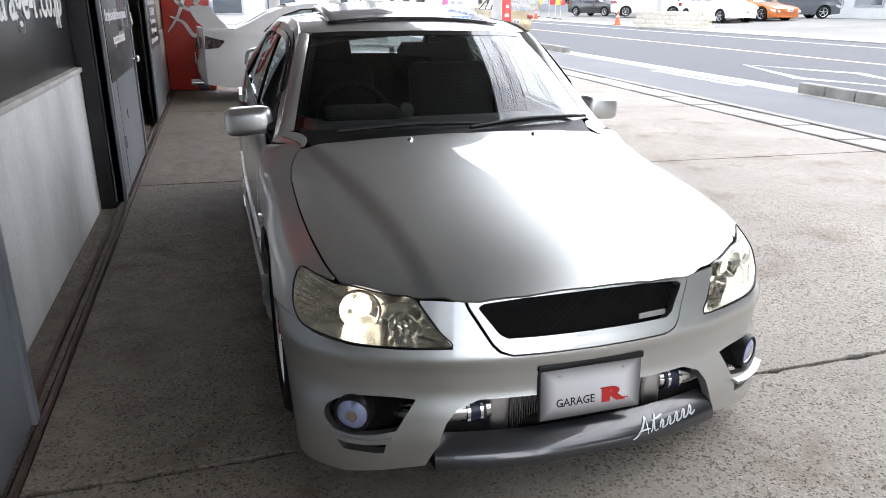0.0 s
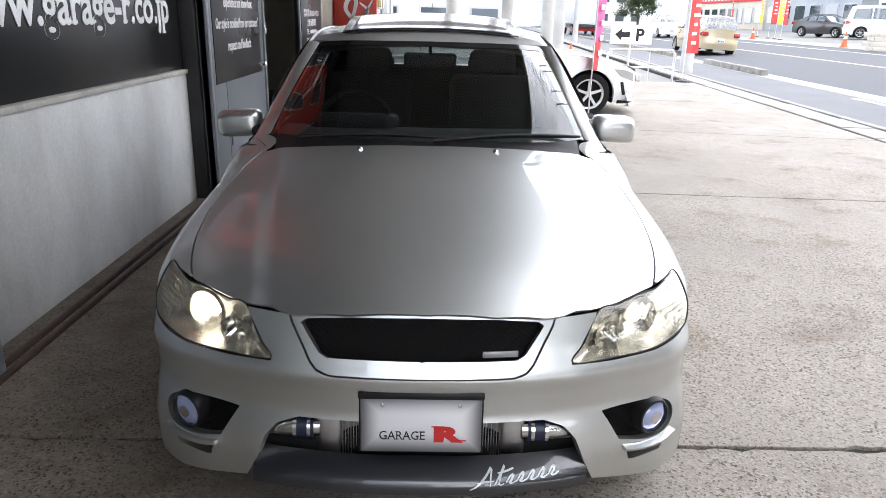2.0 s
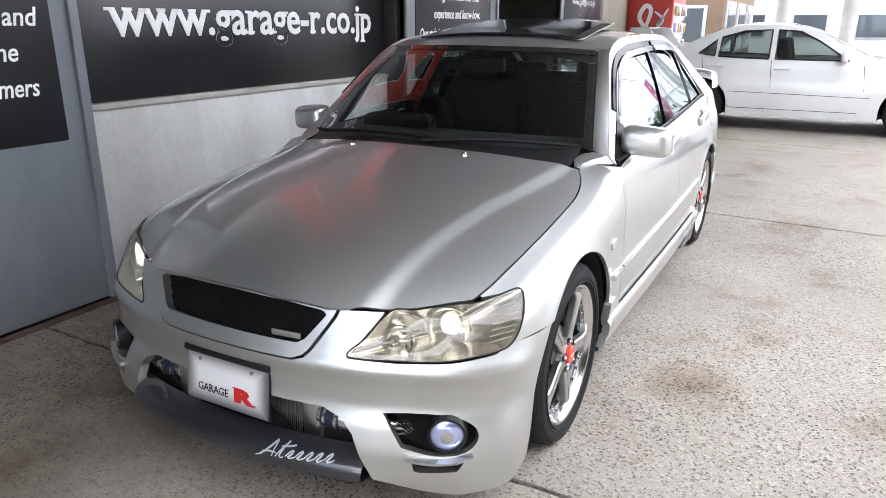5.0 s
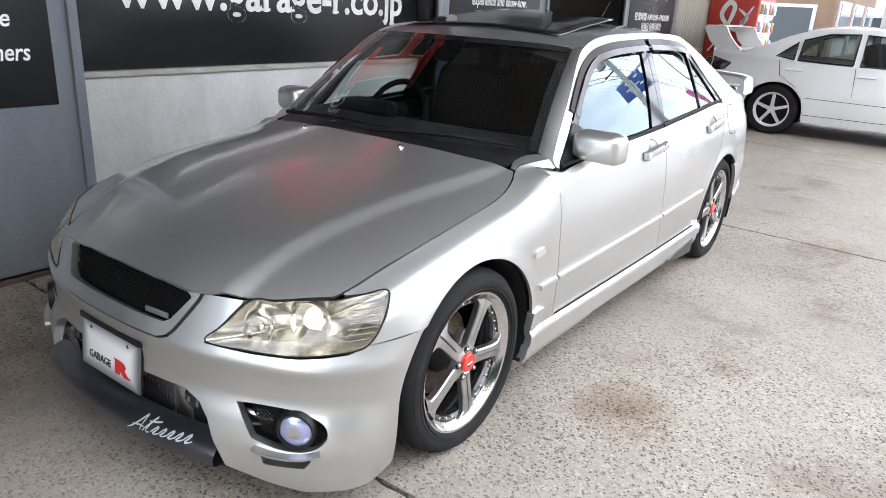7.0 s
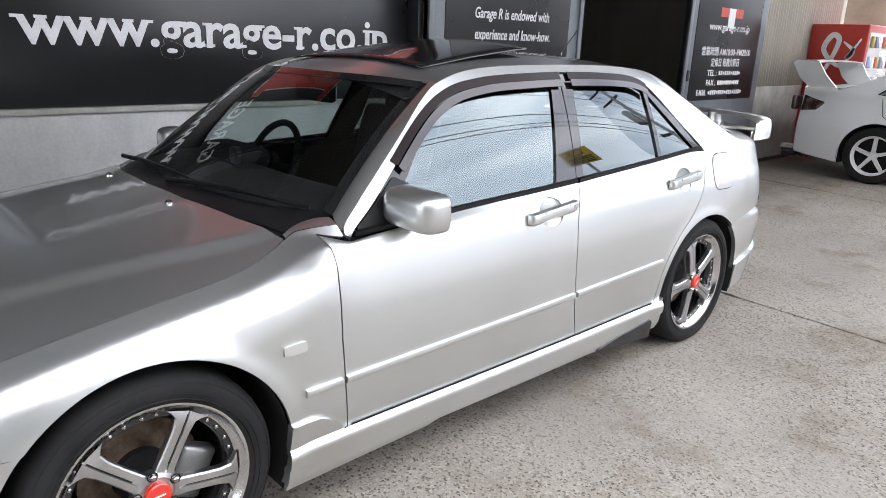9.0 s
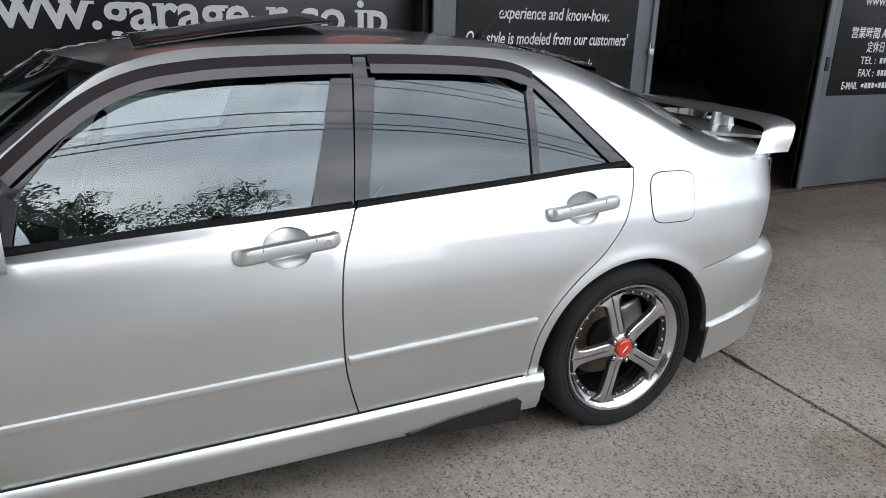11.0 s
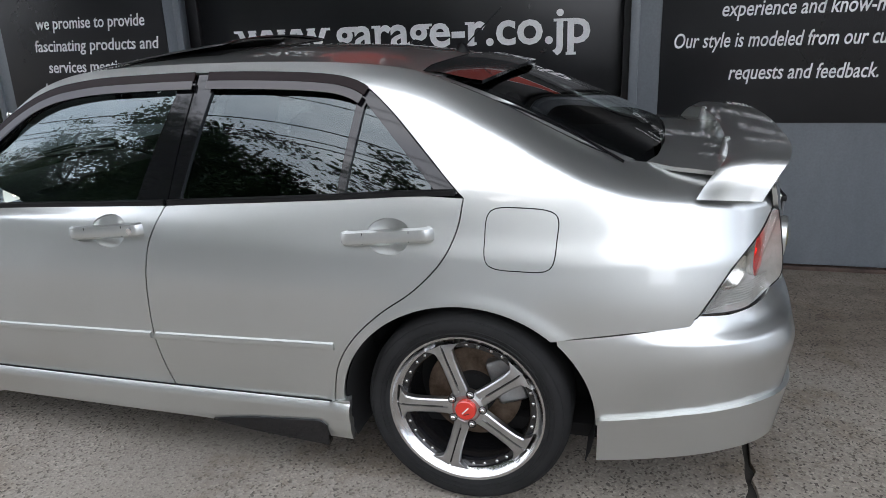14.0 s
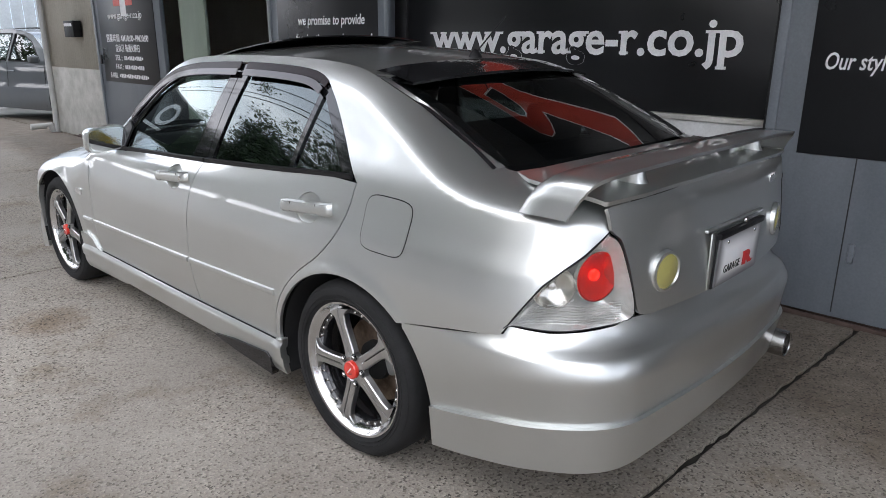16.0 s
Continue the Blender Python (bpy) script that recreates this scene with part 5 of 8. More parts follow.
for sg in (1, -1):
    lathe("washer_nozzle", [(0.013, -0.004), (0.012, 0.005), (0.006, 0.011), (0.0001, 0.012)], CHROME, car, n=14, m=Matrix.Translation((sg * 0.267, -1.035, float(hood_z(0.267, -1.035)))) @ Matrix.Rotation(radians(-90), 4, "Y"))
    # door mirror
    bm = bmesh.new()
    bmesh.ops.create_uvsphere(bm, u_segments=28, v_segments=18, radius=1.0)
    for v in bm.verts:
        x, y, z = v.co
        f = lambda q, p: math.copysign(abs(q) ** p, q)
        x, y, z = f(x, 0.42) * 0.100, f(y, 0.78) * 0.076, f(z, 0.46) * 0.061
        if y > 0.028:
            y = 0.028
        v.co = (x, y + 0.12 * x * sg, z + 0.06 * x * sg * -1)
    mr = finish(part("door_mirror", bm, SILVER, car, "silver door mirror housing"), True, 50)
    mr.matrix_basis = Matrix.Translation((0.852, -0.518, 0.940) if sg > 0 else (-0.858, -0.545, 0.936))
    bm = bmesh.new()
    bmesh.ops.create_circle(bm, cap_ends=True, segments=28, radius=1.0)
    for v in bm.verts:
        x, z = v.co.x, v.co.y
        f = lambda q, p: math.copysign(abs(q) ** p, q)
        x, z = f(x, 0.5) * 0.092, f(z, 0.52) * 0.053
        v.co = (x, 0.0295 + 0.12 * x * sg, z - 0.06 * x * sg)
    part("mirror_glass", bm, CHROME, mr)
    foot = [(sg * a, b, c) for a, b, c in (((0.735, -0.57, 0.895), (0.765, -0.55, 0.910), (0.79, -0.53, 0.922)) if sg > 0 else ((0.735, -0.60, 0.895), (0.775, -0.60, 0.912), (0.81, -0.585, 0.925)))]
    tube("mirror_foot", foot, [0.030, 0.027, 0.022], BLACK_TRIM, car, n=12, smooth_path=4)
    tri = [(-0.695, 0.880), (-0.485, 0.890), (-0.462, 0.990), (-0.515, 1.015), (-0.60, 0.945)]
    panel("mirror_base", GLAZE, tri, BLACK_TRIM, car, 0.012, mirror=sg < 0, lift=0.004, thick=0.01, gap=0)

# sunroof lid tilted up, roof spoiler, aerial
sr = [[(x, y, float(ROOF(np.array([x]), np.array([y]))[0, 2]) + 0.005 + 0.032 * max(0.0, (y + 0.05) / 0.45) ** 1.2) for x in np.linspace(-0.435, 0.435, 17)] for y in np.linspace(-0.16, 0.40, 12)]
loft("sunroof_lid", sr, GLOSS_BLACK, car, "tilted black glass sunroof lid", thick=0.005, flip=True)
panel("sunroof_opening", ROOF, [(0, -0.10), (0.42, -0.10), (0.42, 0.38), (0, 0.39)], INNER_BLACK, car, 0.03, both=True, lift=0.002, thick=0, gap=0)
rsp = [[(x, 1.262 - 0.07 * (abs(x) / 0.5) ** 2 + dy, 1.325 - 0.03 * (abs(x) / 0.5) ** 2.2 + dz) for x in np.linspace(-0.53, 0.53, 25)] for dy, dz in ((-0.06, 0.018), (0.02, 0.012), (0.10, -0.006), (0.155, -0.016), (0.155, -0.026), (0.05, -0.018))]
loft("roof_spoiler", rsp, GLOSS_BLACK, car, "black roof spoiler over the rear window", flip=True, sharp=60)
ant = lathe("roof_aerial", [(0.030, 0.0), (0.024, 0.012), (0.012, 0.03), (0.0001, 0.036)], BLACK_TRIM, car, n=16, m=Matrix.Translation((0.0, 1.15, 1.345)) @ Matrix.Rotation(radians(-90), 4, "Y"))
tube("aerial_rod", [(0.0, 1.16, 1.37), (0.0, 1.30, 1.50)], 0.003, BLACK_TRIM, car, n=6)

# rear bumper, rear skirt, exhaust
rb = ([(0, 0.30), (0, 0.668), (r_x(0.55), 0.670), (r_x(0.60), 0.658), (r_x(0.70), 0.648), (r_y(2.09), 0.644), (r_y(1.978), 0.652), (r_y(1.965), 0.630), (r_y(1.8), 0.607)]
      + [(r_y(y), z) for y, z in ellipse_arc(1.335, 0.318, 0.385, 0.345, 48, 6, 14)] + [(r_y(1.722), 0.31)])
panel("rear_bumper", REAR, rb, SILVER, car, 0.014, both=True, thick=0.02)
rskirt = [(0, 0.395), (r_x(0.5), 0.395), (r_y(2.15), 0.388), (r_y(1.95), 0.370), (r_y(1.728), 0.338), (r_y(1.728), 0.200), (r_y(1.9), 0.218), (r_y(2.1), 0.232), (r_x(0.6), 0.238), (r_x(0.35), 0.245), (0, 0.26)]
panel("rear_skirt", lambda s, z: REAR(s, z) + 0.0, rskirt, SILVER, car, 0.014, both=True, lift=0.014, thick=0.03, gap=0)
panel("rear_backing", REAR, [(0, 0.31), (0, 0.66), (r_x(0.6), 0.64), (r_y(1.9), 0.58), (r_y(1.74), 0.42), (r_y(1.74), 0.30)], INNER_BLACK, car, 0.04, both=True, lift=-0.03, thick=0, gap=0)
ex = lathe("exhaust_tip", [(0.040, -0.25), (0.046, -0.03), (0.052, 0.0), (0.053, 0.055), (0.050, 0.059), (0.046, 0.055), (0.044, -0.1), (0.0001, -0.1)], STEEL, car, "round stainless exhaust tip", n=32, m=Matrix.Translation((-0.60, 2.245, 0.255)) @ Matrix.Rotation(radians(90), 4, "Z"))
show_plate("rear_plate", pose(0.0, 2.281, 0.765, 2, 0, 180), car)
box("plate_garnish", (0.44, 0.014, 0.012), (0, 2.262, 0.868), SILVER, lid, 0.005, seg=3)
box("plate_recess", (0.38, 0.006, 0.18), (0, 2.268, 0.768), SILVER, lid, 0.003)
box("key_lock", (0.014, 0.01, 0.014), (-0.02, 2.287, 0.868), CHROME, lid, 0.004)
for sg in (1, -1):
    c = LIDBACK(np.array([sg * 0.425]), np.array([0.792]))[0]
    rf = lathe("reversing_lamp", [(0.062, -0.005), (0.060, 0.010), (0.052, 0.012), (0.050, 0.008)], SILVER, lid, n=32, m=Matrix.Translation(c) @ Matrix.Rotation(radians(90 - sg * 10), 4, "Z"), label="round yellow lamp in the boot lid")
    lathe("lens", [(0.050, 0.008), (0.035, 0.014), (0.0001, 0.017)], YELLOW_LENS, rf, n=32)
for k, w in ((0, 0.022), (1, 0.018), (2, 0.014)):
    c = LIDBACK(np.array([-0.38 - 0.03 * k]), np.array([0.945]))[0]
    box("boot_badge", (w, 0.004, 0.026), (c[0], c[1] + 0.002, c[2]), CHROME, lid, 0.001)

# boot spoiler: blade with bent-down ends on two stays
sp = thing("boot_spoiler", "", "")
blade_u = curve3([(-0.752, 2.035, 0.972), (-0.738, 2.07, 1.035), (-0.70, 2.10, 1.075), (-0.55, 2.125, 1.090), (-0.25, 2.14, 1.098), (0, 2.145, 1.100), (0.25, 2.14, 1.098), (0.55, 2.125, 1.090), (0.70, 2.10, 1.075), (0.738, 2.07, 1.035), (0.752, 2.035, 0.972)], 7)
rows = []
for dy, dz in ((-0.075, -0.012), (-0.05, 0.004), (0.0, 0.008), (0.06, 0.006), (0.085, 0.004), (0.085, -0.006), (0.03, -0.010), (-0.05, -0.014), (-0.075, -0.012)):
    row = []
    for i, p in enumerate(blade_u):
        d = blade_u[min(i + 1, len(blade_u) - 1)] - blade_u[max(i - 1, 0)]
        nn = np.array([-d[2], 0, d[0]])
        nn /= np.linalg.norm(nn)
        q = p + nn * dz + np.array([0, dy, 0])
        row.append(tuple(q))
    rows.append(row)
bpy.data.objects.remove(sp)
spb = loft("boot_spoiler", rows, SILVER, car, "silver boot spoiler with bent-down ends", sharp=50)
for i in (0, len(blade_u) - 1):
    ends = [r[i] for r in rows[:-1]]
    from_data("spoiler_end", ends, [tuple(range(len(ends)))], SILVER, spb)
for sg in (1, -1):
    rows2 = [[(sg * (0.43 + 0.035 * math.cos(a) * w), 2.10 + 0.06 * math.sin(a) * w, z) for a in np.linspace(0, 2 * math.pi, 17)] for z, w in ((1.02, 1.25), (1.045, 1.0), (1.09, 0.85))]
    loft("spoiler_stay", rows2, SILVER, spb, flip=sg > 0)


# ---- wheels ----
def make_wheel(name, m):
    """Five double spokes in a polished lip. Local x points outwards; the face lies at x = 0."""
    w = lathe("wheel", [(0.205, -0.20), (0.212, -0.06), (0.216, -0.035), (0.214, -0.022), (0.226, -0.014), (0.236, 0.0), (0.243, 0.002), (0.243, -0.004), (0.232, -0.02)], POLISHED, car, "five-spoke alloy wheel with a polished lip", n=72, m=m)
    lathe("tyre", [(0.236, -0.195), (0.262, -0.212), (0.300, -0.208), (0.314, -0.190), (0.3185, -0.165), (0.3185, -0.035), (0.314, -0.012), (0.300, 0.006), (0.285, 0.012), (0.262, 0.010), (0.2445, 0.002), (0.236, -0.004)], RUBBER, w, "low-profile black tyre", n=84)
    for r in (0.256, 0.270, 0.298):
        lathe("tyre_rib", [(r - 0.002, 0.008 if r < 0.29 else 0.0055), (r, 0.0128 if r < 0.29 else 0.0085), (r + 0.002, 0.008 if r < 0.29 else 0.0035)], RUBBER, w, n=84)
    for k in range(3):
        x = -0.06 - 0.042 * k
        lathe("tyre_groove", [(0.3188, x - 0.004), (0.3188, x + 0.004)], INNER_BLACK, w, n=60)
    lathe("barrel", [(0.218, -0.03), (0.206, -0.045), (0.200, -0.12), (0.195, -0.2)], GLOSS_BLACK, w, n=60)
    lathe("brake_disc", [(0.06, -0.125), (0.152, -0.125), (0.152, -0.145), (0.06, -0.145)], RUST, w, "rusty brake disc", n=48, closed=True)
    lathe("hub_back", [(0.0001, -0.10), (0.07, -0.105), (0.075, -0.14), (0.19, -0.19), (0.205, -0.195)], INNER_BLACK, w, n=40)
    box("brake_caliper", (0.05, 0.10, 0.15), (-0.115, 0.125, 0.02), DULL_ALU, w, 0.014, seg=3)
    lathe("hub_dish", [(0.062, -0.030), (0.060, -0.012), (0.044, -0.006), (0.040, -0.010), (0.0001, -0.010)], BRUSHED, w, n=40)
    cap = lathe("centre_cap", [(0.033, -0.012), (0.032, 0.002), (0.029, 0.005), (0.0001, 0.006)], RED_CAP, w, "red centre cap", n=32)
    box("cap_mark", (0.001, 0.030, 0.004), (0.0062, 0, 0.0), PRINT_WHITE, cap, 0, rot=Matrix.Rotation(radians(28), 4, "X"))
    box("cap_mark", (0.001, 0.018, 0.003), (0.0062, 0, -0.012), PRINT_BLACK, cap, 0)
    for k in range(5):
        R = Matrix.Rotation(radians(72 * k + 90), 4, "X")
        # spoke: a tapered bar, flared at the rim, with a dark groove on its ridge
        prof = ((0.040, 0.026, -0.010), (0.075, 0.024, -0.012), (0.12, 0.023, -0.010), (0.165, 0.024, -0.008), (0.195, 0.029, -0.008), (0.208, 0.044, -0.010), (0.2175, 0.060, -0.012))
        v, f = [], []
        for r, hw, x in prof:
            e = math.sqrt(r * r - hw * hw) if r > 0.18 else r
            v += [(x - 0.026, e, -hw * 0.95), (x - 0.004, e, -hw), (x, e, -hw + 0.004), (x + 0.001, r, -0.003), (x - 0.004, r, -0.002), (x - 0.004, r, 0.002), (x + 0.001, r, 0.003), (x, e, hw - 0.004), (x - 0.004, e, hw), (x - 0.026, e, hw * 0.95)]
        nn = 10
        for i in range(len(prof) - 1):
            for q in range(nn - 1):
                f.append((i * nn + q, (i + 1) * nn + q, (i + 1) * nn + q + 1, i * nn + q + 1))
        sp_ = from_data("spoke", [R @ Vector(p) for p in v], f, BRUSHED, w, "", True, 30)
        gv = []
        for r, hw, x in prof[1:-1]:
            gv += [R @ Vector((x - 0.0032, r, -0.0022)), R @ Vector((x - 0.0032, r, 0.0022))]
        from_data("spoke_groove", gv, [(2 * i, 2 * i + 1, 2 * i + 3, 2 * i + 2) for i in range(len(prof) - 3)], PRINT_BLACK, sp_)
        Rn = Matrix.Rotation(radians(72 * k + 126), 4, "X")
        lathe("nut_well", [(0.0135, -0.012), (0.0125, -0.0085), (0.010, -0.011)], INNER_BLACK, w, n=16, m=Matrix.Translation(Rn @ Vector((0.0045, 0.052, 0))))
        lathe("lug_nut", [(0.0085, -0.012), (0.0085, 0.004), (0.005, 0.007), (0.0001, 0.007)], STEEL, w, n=6, m=Matrix.Translation(Rn @ Vector((-0.004, 0.052, 0))), sharp=20)
        for d in (-16, -6, 6, 16):
            Rr = Matrix.Rotation(radians(72 * k + 126 + d), 4, "X")
            lathe("rim_rivet", [(0.0055, -0.004), (0.0055, 0.003), (0.003, 0.0055), (0.0001, 0.006)], STEEL, w, n=10, m=Matrix.Translation(Rr @ Vector((-0.030, 0.205, 0))))
        Rv = Matrix.Rotation(radians(72 * k + 126), 4, "X")
        # dark flange behind each window carrying the rivets
        fv, ff = [], []
        for a in np.linspace(-27, 27, 9):
            for r, x in ((0.192, -0.040), (0.196, -0.031), (0.216, -0.031)):
                q = Matrix.Rotation(radians(a), 4, "X") @ Vector((x, r, 0))
                fv.append(Rv @ q)
        for i in range(8):
            for j in range(2):
                ff.append((i * 3 + j, i * 3 + j + 1, (i + 1) * 3 + j + 1, (i + 1) * 3 + j))
        from_data("rivet_flange", fv, ff, GLOSS_BLACK, w)
    return w


make_wheel("wheel", pose(0.838, -1.335, 0.318, -26, 0, 0))
make_wheel("wheel", pose(0.838, 1.335, 0.318, 20, 0, 0))
make_wheel("wheel", pose(-0.838, -1.335, 0.318, 31, 0, 180))
make_wheel("wheel", pose(-0.838, 1.335, 0.318, 5, 0, 180))

# ---- cabin ----
box("floor_pan", (1.40, 3.4, 0.05), (0, 0.05, 0.21), INNER_BLACK, car, 0.01)
box("firewall", (1.30, 0.03, 0.50), (0, -0.93, 0.50), INNER_BLACK, car, 0.0)
box("boot_wall", (1.36, 0.03, 0.70), (0, 1.62, 0.62), INNER_BLACK, car, 0.0)
loft("parcel_shelf", [[(x, y, 0.985 + 0.03 * (y - 1.3)) for x in np.linspace(-0.62, 0.62, 9)] for y in (1.28, 1.5, 1.86)], INTERIOR, car)
loft("dashboard", [[(x, y - 0.05 * (x / 0.6) ** 2 * -1, z) for x in np.linspace(-0.66, 0.66, 21)] for y, z in ((-0.86, 0.885), (-0.68, 0.925), (-0.52, 0.925), (-0.44, 0.895), (-0.42, 0.82), (-0.44, 0.60), (-0.5, 0.35))], INTERIOR_GREY, car, "dark grey dashboard")
bmh = box_bm(0.36, 0.16, 0.09, 0.04, 4, (-0.36, -0.50, 0.935))
finish(part("meter_hood", bmh, INTERIOR, car))
box("centre_console", (0.22, 0.8, 0.26), (0, -0.08, 0.40), INTERIOR, car, 0.03)
ring = [( -0.36 + 0.185 * math.cos(a), -0.33 - 0.185 * math.sin(a) * math.sin(radians(25)), 0.885 + 0.185 * math.sin(a) * math.cos(radians(25)) ) for a in np.linspace(0, 2 * math.pi, 33)]
ring = [(x, y + 2 * (-0.33 - y), z) for x, y, z in ring]
stw = tube("steering_wheel", ring, 0.015, INTERIOR, car, "black leather steering wheel", n=10, cap=False)
bmw = box_bm(0.12, 0.05, 0.10, 0.03, 3, (-0.36, -0.335, 0.885), None)
finish(part("wheel_boss", bmw, INTERIOR, stw))
for a in (0, 180, 250):
    tube("wheel_spoke", [(-0.36, -0.335, 0.885), (-0.36 + 0.18 * math.cos(radians(a)), -0.335 + 0.0 * a, 0.885 + 0.165 * math.sin(radians(a)))], 0.014, INTERIOR, stw, n=8)
lathe("boost_gauge", [(0.032, -0.02), (0.034, 0.004), (0.030, 0.006), (0.0001, 0.004)], BLACK_TRIM, car, n=24, m=pose(-0.165, -0.60, 0.965, 0, 0, -90))


def seat(x, y, wide=0.50, rake=18, head=True):
    s = box("seat_cushion", (wide, 0.52, 0.17), (x, y, 0.48), INTERIOR, car, 0.055, "black fabric seat", seg=4)
    R = Matrix.Rotation(radians(-rake), 4, "X")
    box("seat_back", (wide, 0.15, 0.62), (x, y + 0.34, 0.80), INTERIOR, s, 0.055, rot=R, seg=4)
    if head:
        box("headrest", (0.27, 0.10, 0.17), (x, y + 0.46, 1.155), INTERIOR, s, 0.045, rot=R, seg=4)
    return s


seat(-0.36, -0.02)
seat(0.36, -0.02)
s = seat(0, 0.78, 1.28, 22, False)
for x in (-0.38, 0.38):
    box("rear_headrest", (0.25, 0.09, 0.13), (x, 1.25, 1.09), INTERIOR, s, 0.04, seg=4)
bmm = box_bm(0.25, 0.035, 0.07, 0.016, 3, (0, -0.33, 1.215))
rvm = finish(part("rear_view_mirror", bmm, INTERIOR, car))
box("mirror_face", (0.232, 0.002, 0.056), (0, -0.3115, 1.215), CHROME, rvm, 0)
tube("mirror_stalk", [(0, -0.36, 1.285), (0, -0.335, 1.235)], 0.008, INTERIOR, rvm, n=8)
loft("roof_lining", [[(x, y, float(ROOF(np.array([x * 0.93]), np.array([y]))[0, 2]) - 0.035) for x in np.linspace(-0.55, 0.55, 11)] for y in np.linspace(-0.33, 1.22, 9)], INTERIOR_GREY, car)

# ---- ground, forecourt and road ----
CONCRETE = varied("brushed_concrete_slab", (0.238, 0.212, 0.180), (0.325, 0.296, 0.258), 0.9, 0.85, 0.0, 140.0, 0.35, 0.003, lo=0.32, hi=0.62)


def aggregate(m, amount):
    """Exposed grit: small dark and light stones in the slab."""
    n, l = m.node_tree.nodes, m.node_tree.links
    geo = n.new("ShaderNodeNewGeometry")
    vor = n.new("ShaderNodeTexVoronoi")
    vor.inputs["Scale"].default_value = 125.0
    l.new(geo.outputs["Position"], vor.inputs["Vector"])
    sep = n.new("ShaderNodeSeparateColor")
    l.new(vor.outputs["Color"], sep.inputs["Color"])
    stone = ramp_node(m, sep.outputs["Red"], [(0.0, (0.18, 0.16, 0.14)), (0.08, (0.36, 0.33, 0.30)), (0.15, (0.72, 0.69, 0.65)), (0.30, (0.98, 0.965, 0.94)), (0.80, (1.12, 1.10, 1.07)), (1.0, (1.48, 1.46, 1.42))])
    patch = noise_node(m, 0.55, 5.0, 0.65)
    pr = ramp_node(m, patch.outputs["Fac"], [(0.33, (amount * 0.25,) * 3), (0.55, (amount,) * 3)])
    b = bsdf(m)
    old = b.inputs["Base Color"].links[0].from_socket
    mul = mix_node(m, old, stone.outputs["Color"], 1.0)
    mx = mix_node(m, old, mul.outputs["Color"], pr.outputs["Color"], "MIX")
    stain = noise_node(m, 1.7, 6.0, 0.7)
    sr_ = ramp_node(m, stain.outputs["Fac"], [(0.33, (0.70, 0.64, 0.56)), (0.47, (1, 1, 1))])
    mx2 = mix_node(m, mx.outputs["Color"], sr_.outputs["Color"], 1.0)
    # one rust-brown spill by the front wheel
    dist = n.new("ShaderNodeVectorMath")
    dist.operation = "DISTANCE"
    l.new(geo.outputs["Position"], dist.inputs[0])
    dist.inputs[1].default_value = (1.17, -0.72, 0.0)
    frill = noise_node(m, 6.0, 6.0, 0.7)
    da = n.new("ShaderNodeMath")
    da.operation = "MULTIPLY_ADD"
    l.new(frill.outputs["Fac"], da.inputs[0])
    da.inputs[1].default_value = 0.55
    l.new(dist.outputs["Value"], da.inputs[2])
    spill = ramp_node(m, da.outputs[0], [(0.30, (0.66, 0.56, 0.46)), (0.52, (1, 1, 1))])
    mx2 = mix_node(m, mx2.outputs["Color"], spill.outputs["Color"], 1.0)
    # strip by the wall: oily brown grime where cars stand, plus painted-in shade
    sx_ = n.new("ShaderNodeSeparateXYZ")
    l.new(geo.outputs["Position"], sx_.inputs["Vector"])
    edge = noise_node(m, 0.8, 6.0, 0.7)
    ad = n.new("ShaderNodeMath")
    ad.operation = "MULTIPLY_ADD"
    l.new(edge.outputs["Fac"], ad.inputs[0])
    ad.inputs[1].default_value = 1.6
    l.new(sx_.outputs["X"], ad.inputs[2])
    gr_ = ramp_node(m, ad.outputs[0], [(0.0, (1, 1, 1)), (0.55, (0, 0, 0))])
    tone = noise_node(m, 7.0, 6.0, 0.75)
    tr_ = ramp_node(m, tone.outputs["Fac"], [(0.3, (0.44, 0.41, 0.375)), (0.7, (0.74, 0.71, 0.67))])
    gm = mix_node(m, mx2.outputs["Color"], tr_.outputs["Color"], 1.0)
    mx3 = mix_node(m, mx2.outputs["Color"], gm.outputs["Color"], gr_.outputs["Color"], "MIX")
    l.new(mx3.outputs["Color"], b.inputs["Base Color"])
    bump_from(m, vor.outputs["Distance"], 0.35, 0.004)


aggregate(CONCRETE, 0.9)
ASPHALT = varied("asphalt", (0.065, 0.067, 0.072), (0.10, 0.102, 0.106), 1.2, 0.85, 0.0, 160.0, 0.5, 0.004)
ASPHALT_OLD = varied("worn_pavement_asphalt", (0.115, 0.118, 0.122), (0.165, 0.165, 0.165), 0.8, 0.88, 0.0, 130.0, 0.5, 0.004)
GROUND_M = varied("distant_ground", (0.16, 0.155, 0.14), (0.24, 0.235, 0.21), 0.3, 0.9, 0.0, 20.0, 0.2, 0.01)
KERB_M = varied("kerb_concrete", (0.20, 0.19, 0.165), (0.34, 0.325, 0.29), 3.0, 0.9, 0.0, 70.0, 0.5, 0.005)
JOINT_M = varied("dark_joint_filler", (0.02, 0.018, 0.015), (0.055, 0.05, 0.043), 5.0, 0.95, 0.0, 90.0, 0.4, 0.004)
DRAIN_M = varied("drain_cover_concrete", (0.23, 0.215, 0.19), (0.38, 0.36, 0.325), 2.2, 0.88, 0.0, 80.0, 0.4, 0.004)
LINE_M = varied("road_paint_white", (0.20, 0.20, 0.195), (0.58, 0.58, 0.56), 2.5, 0.7, 0.0, 60.0, 0.2, 0.002)
LINE_O = varied("road_paint_orange", (0.50, 0.33, 0.20), (0.66, 0.48, 0.34), 2.5, 0.7, 0.0, 60.0, 0.2, 0.002)


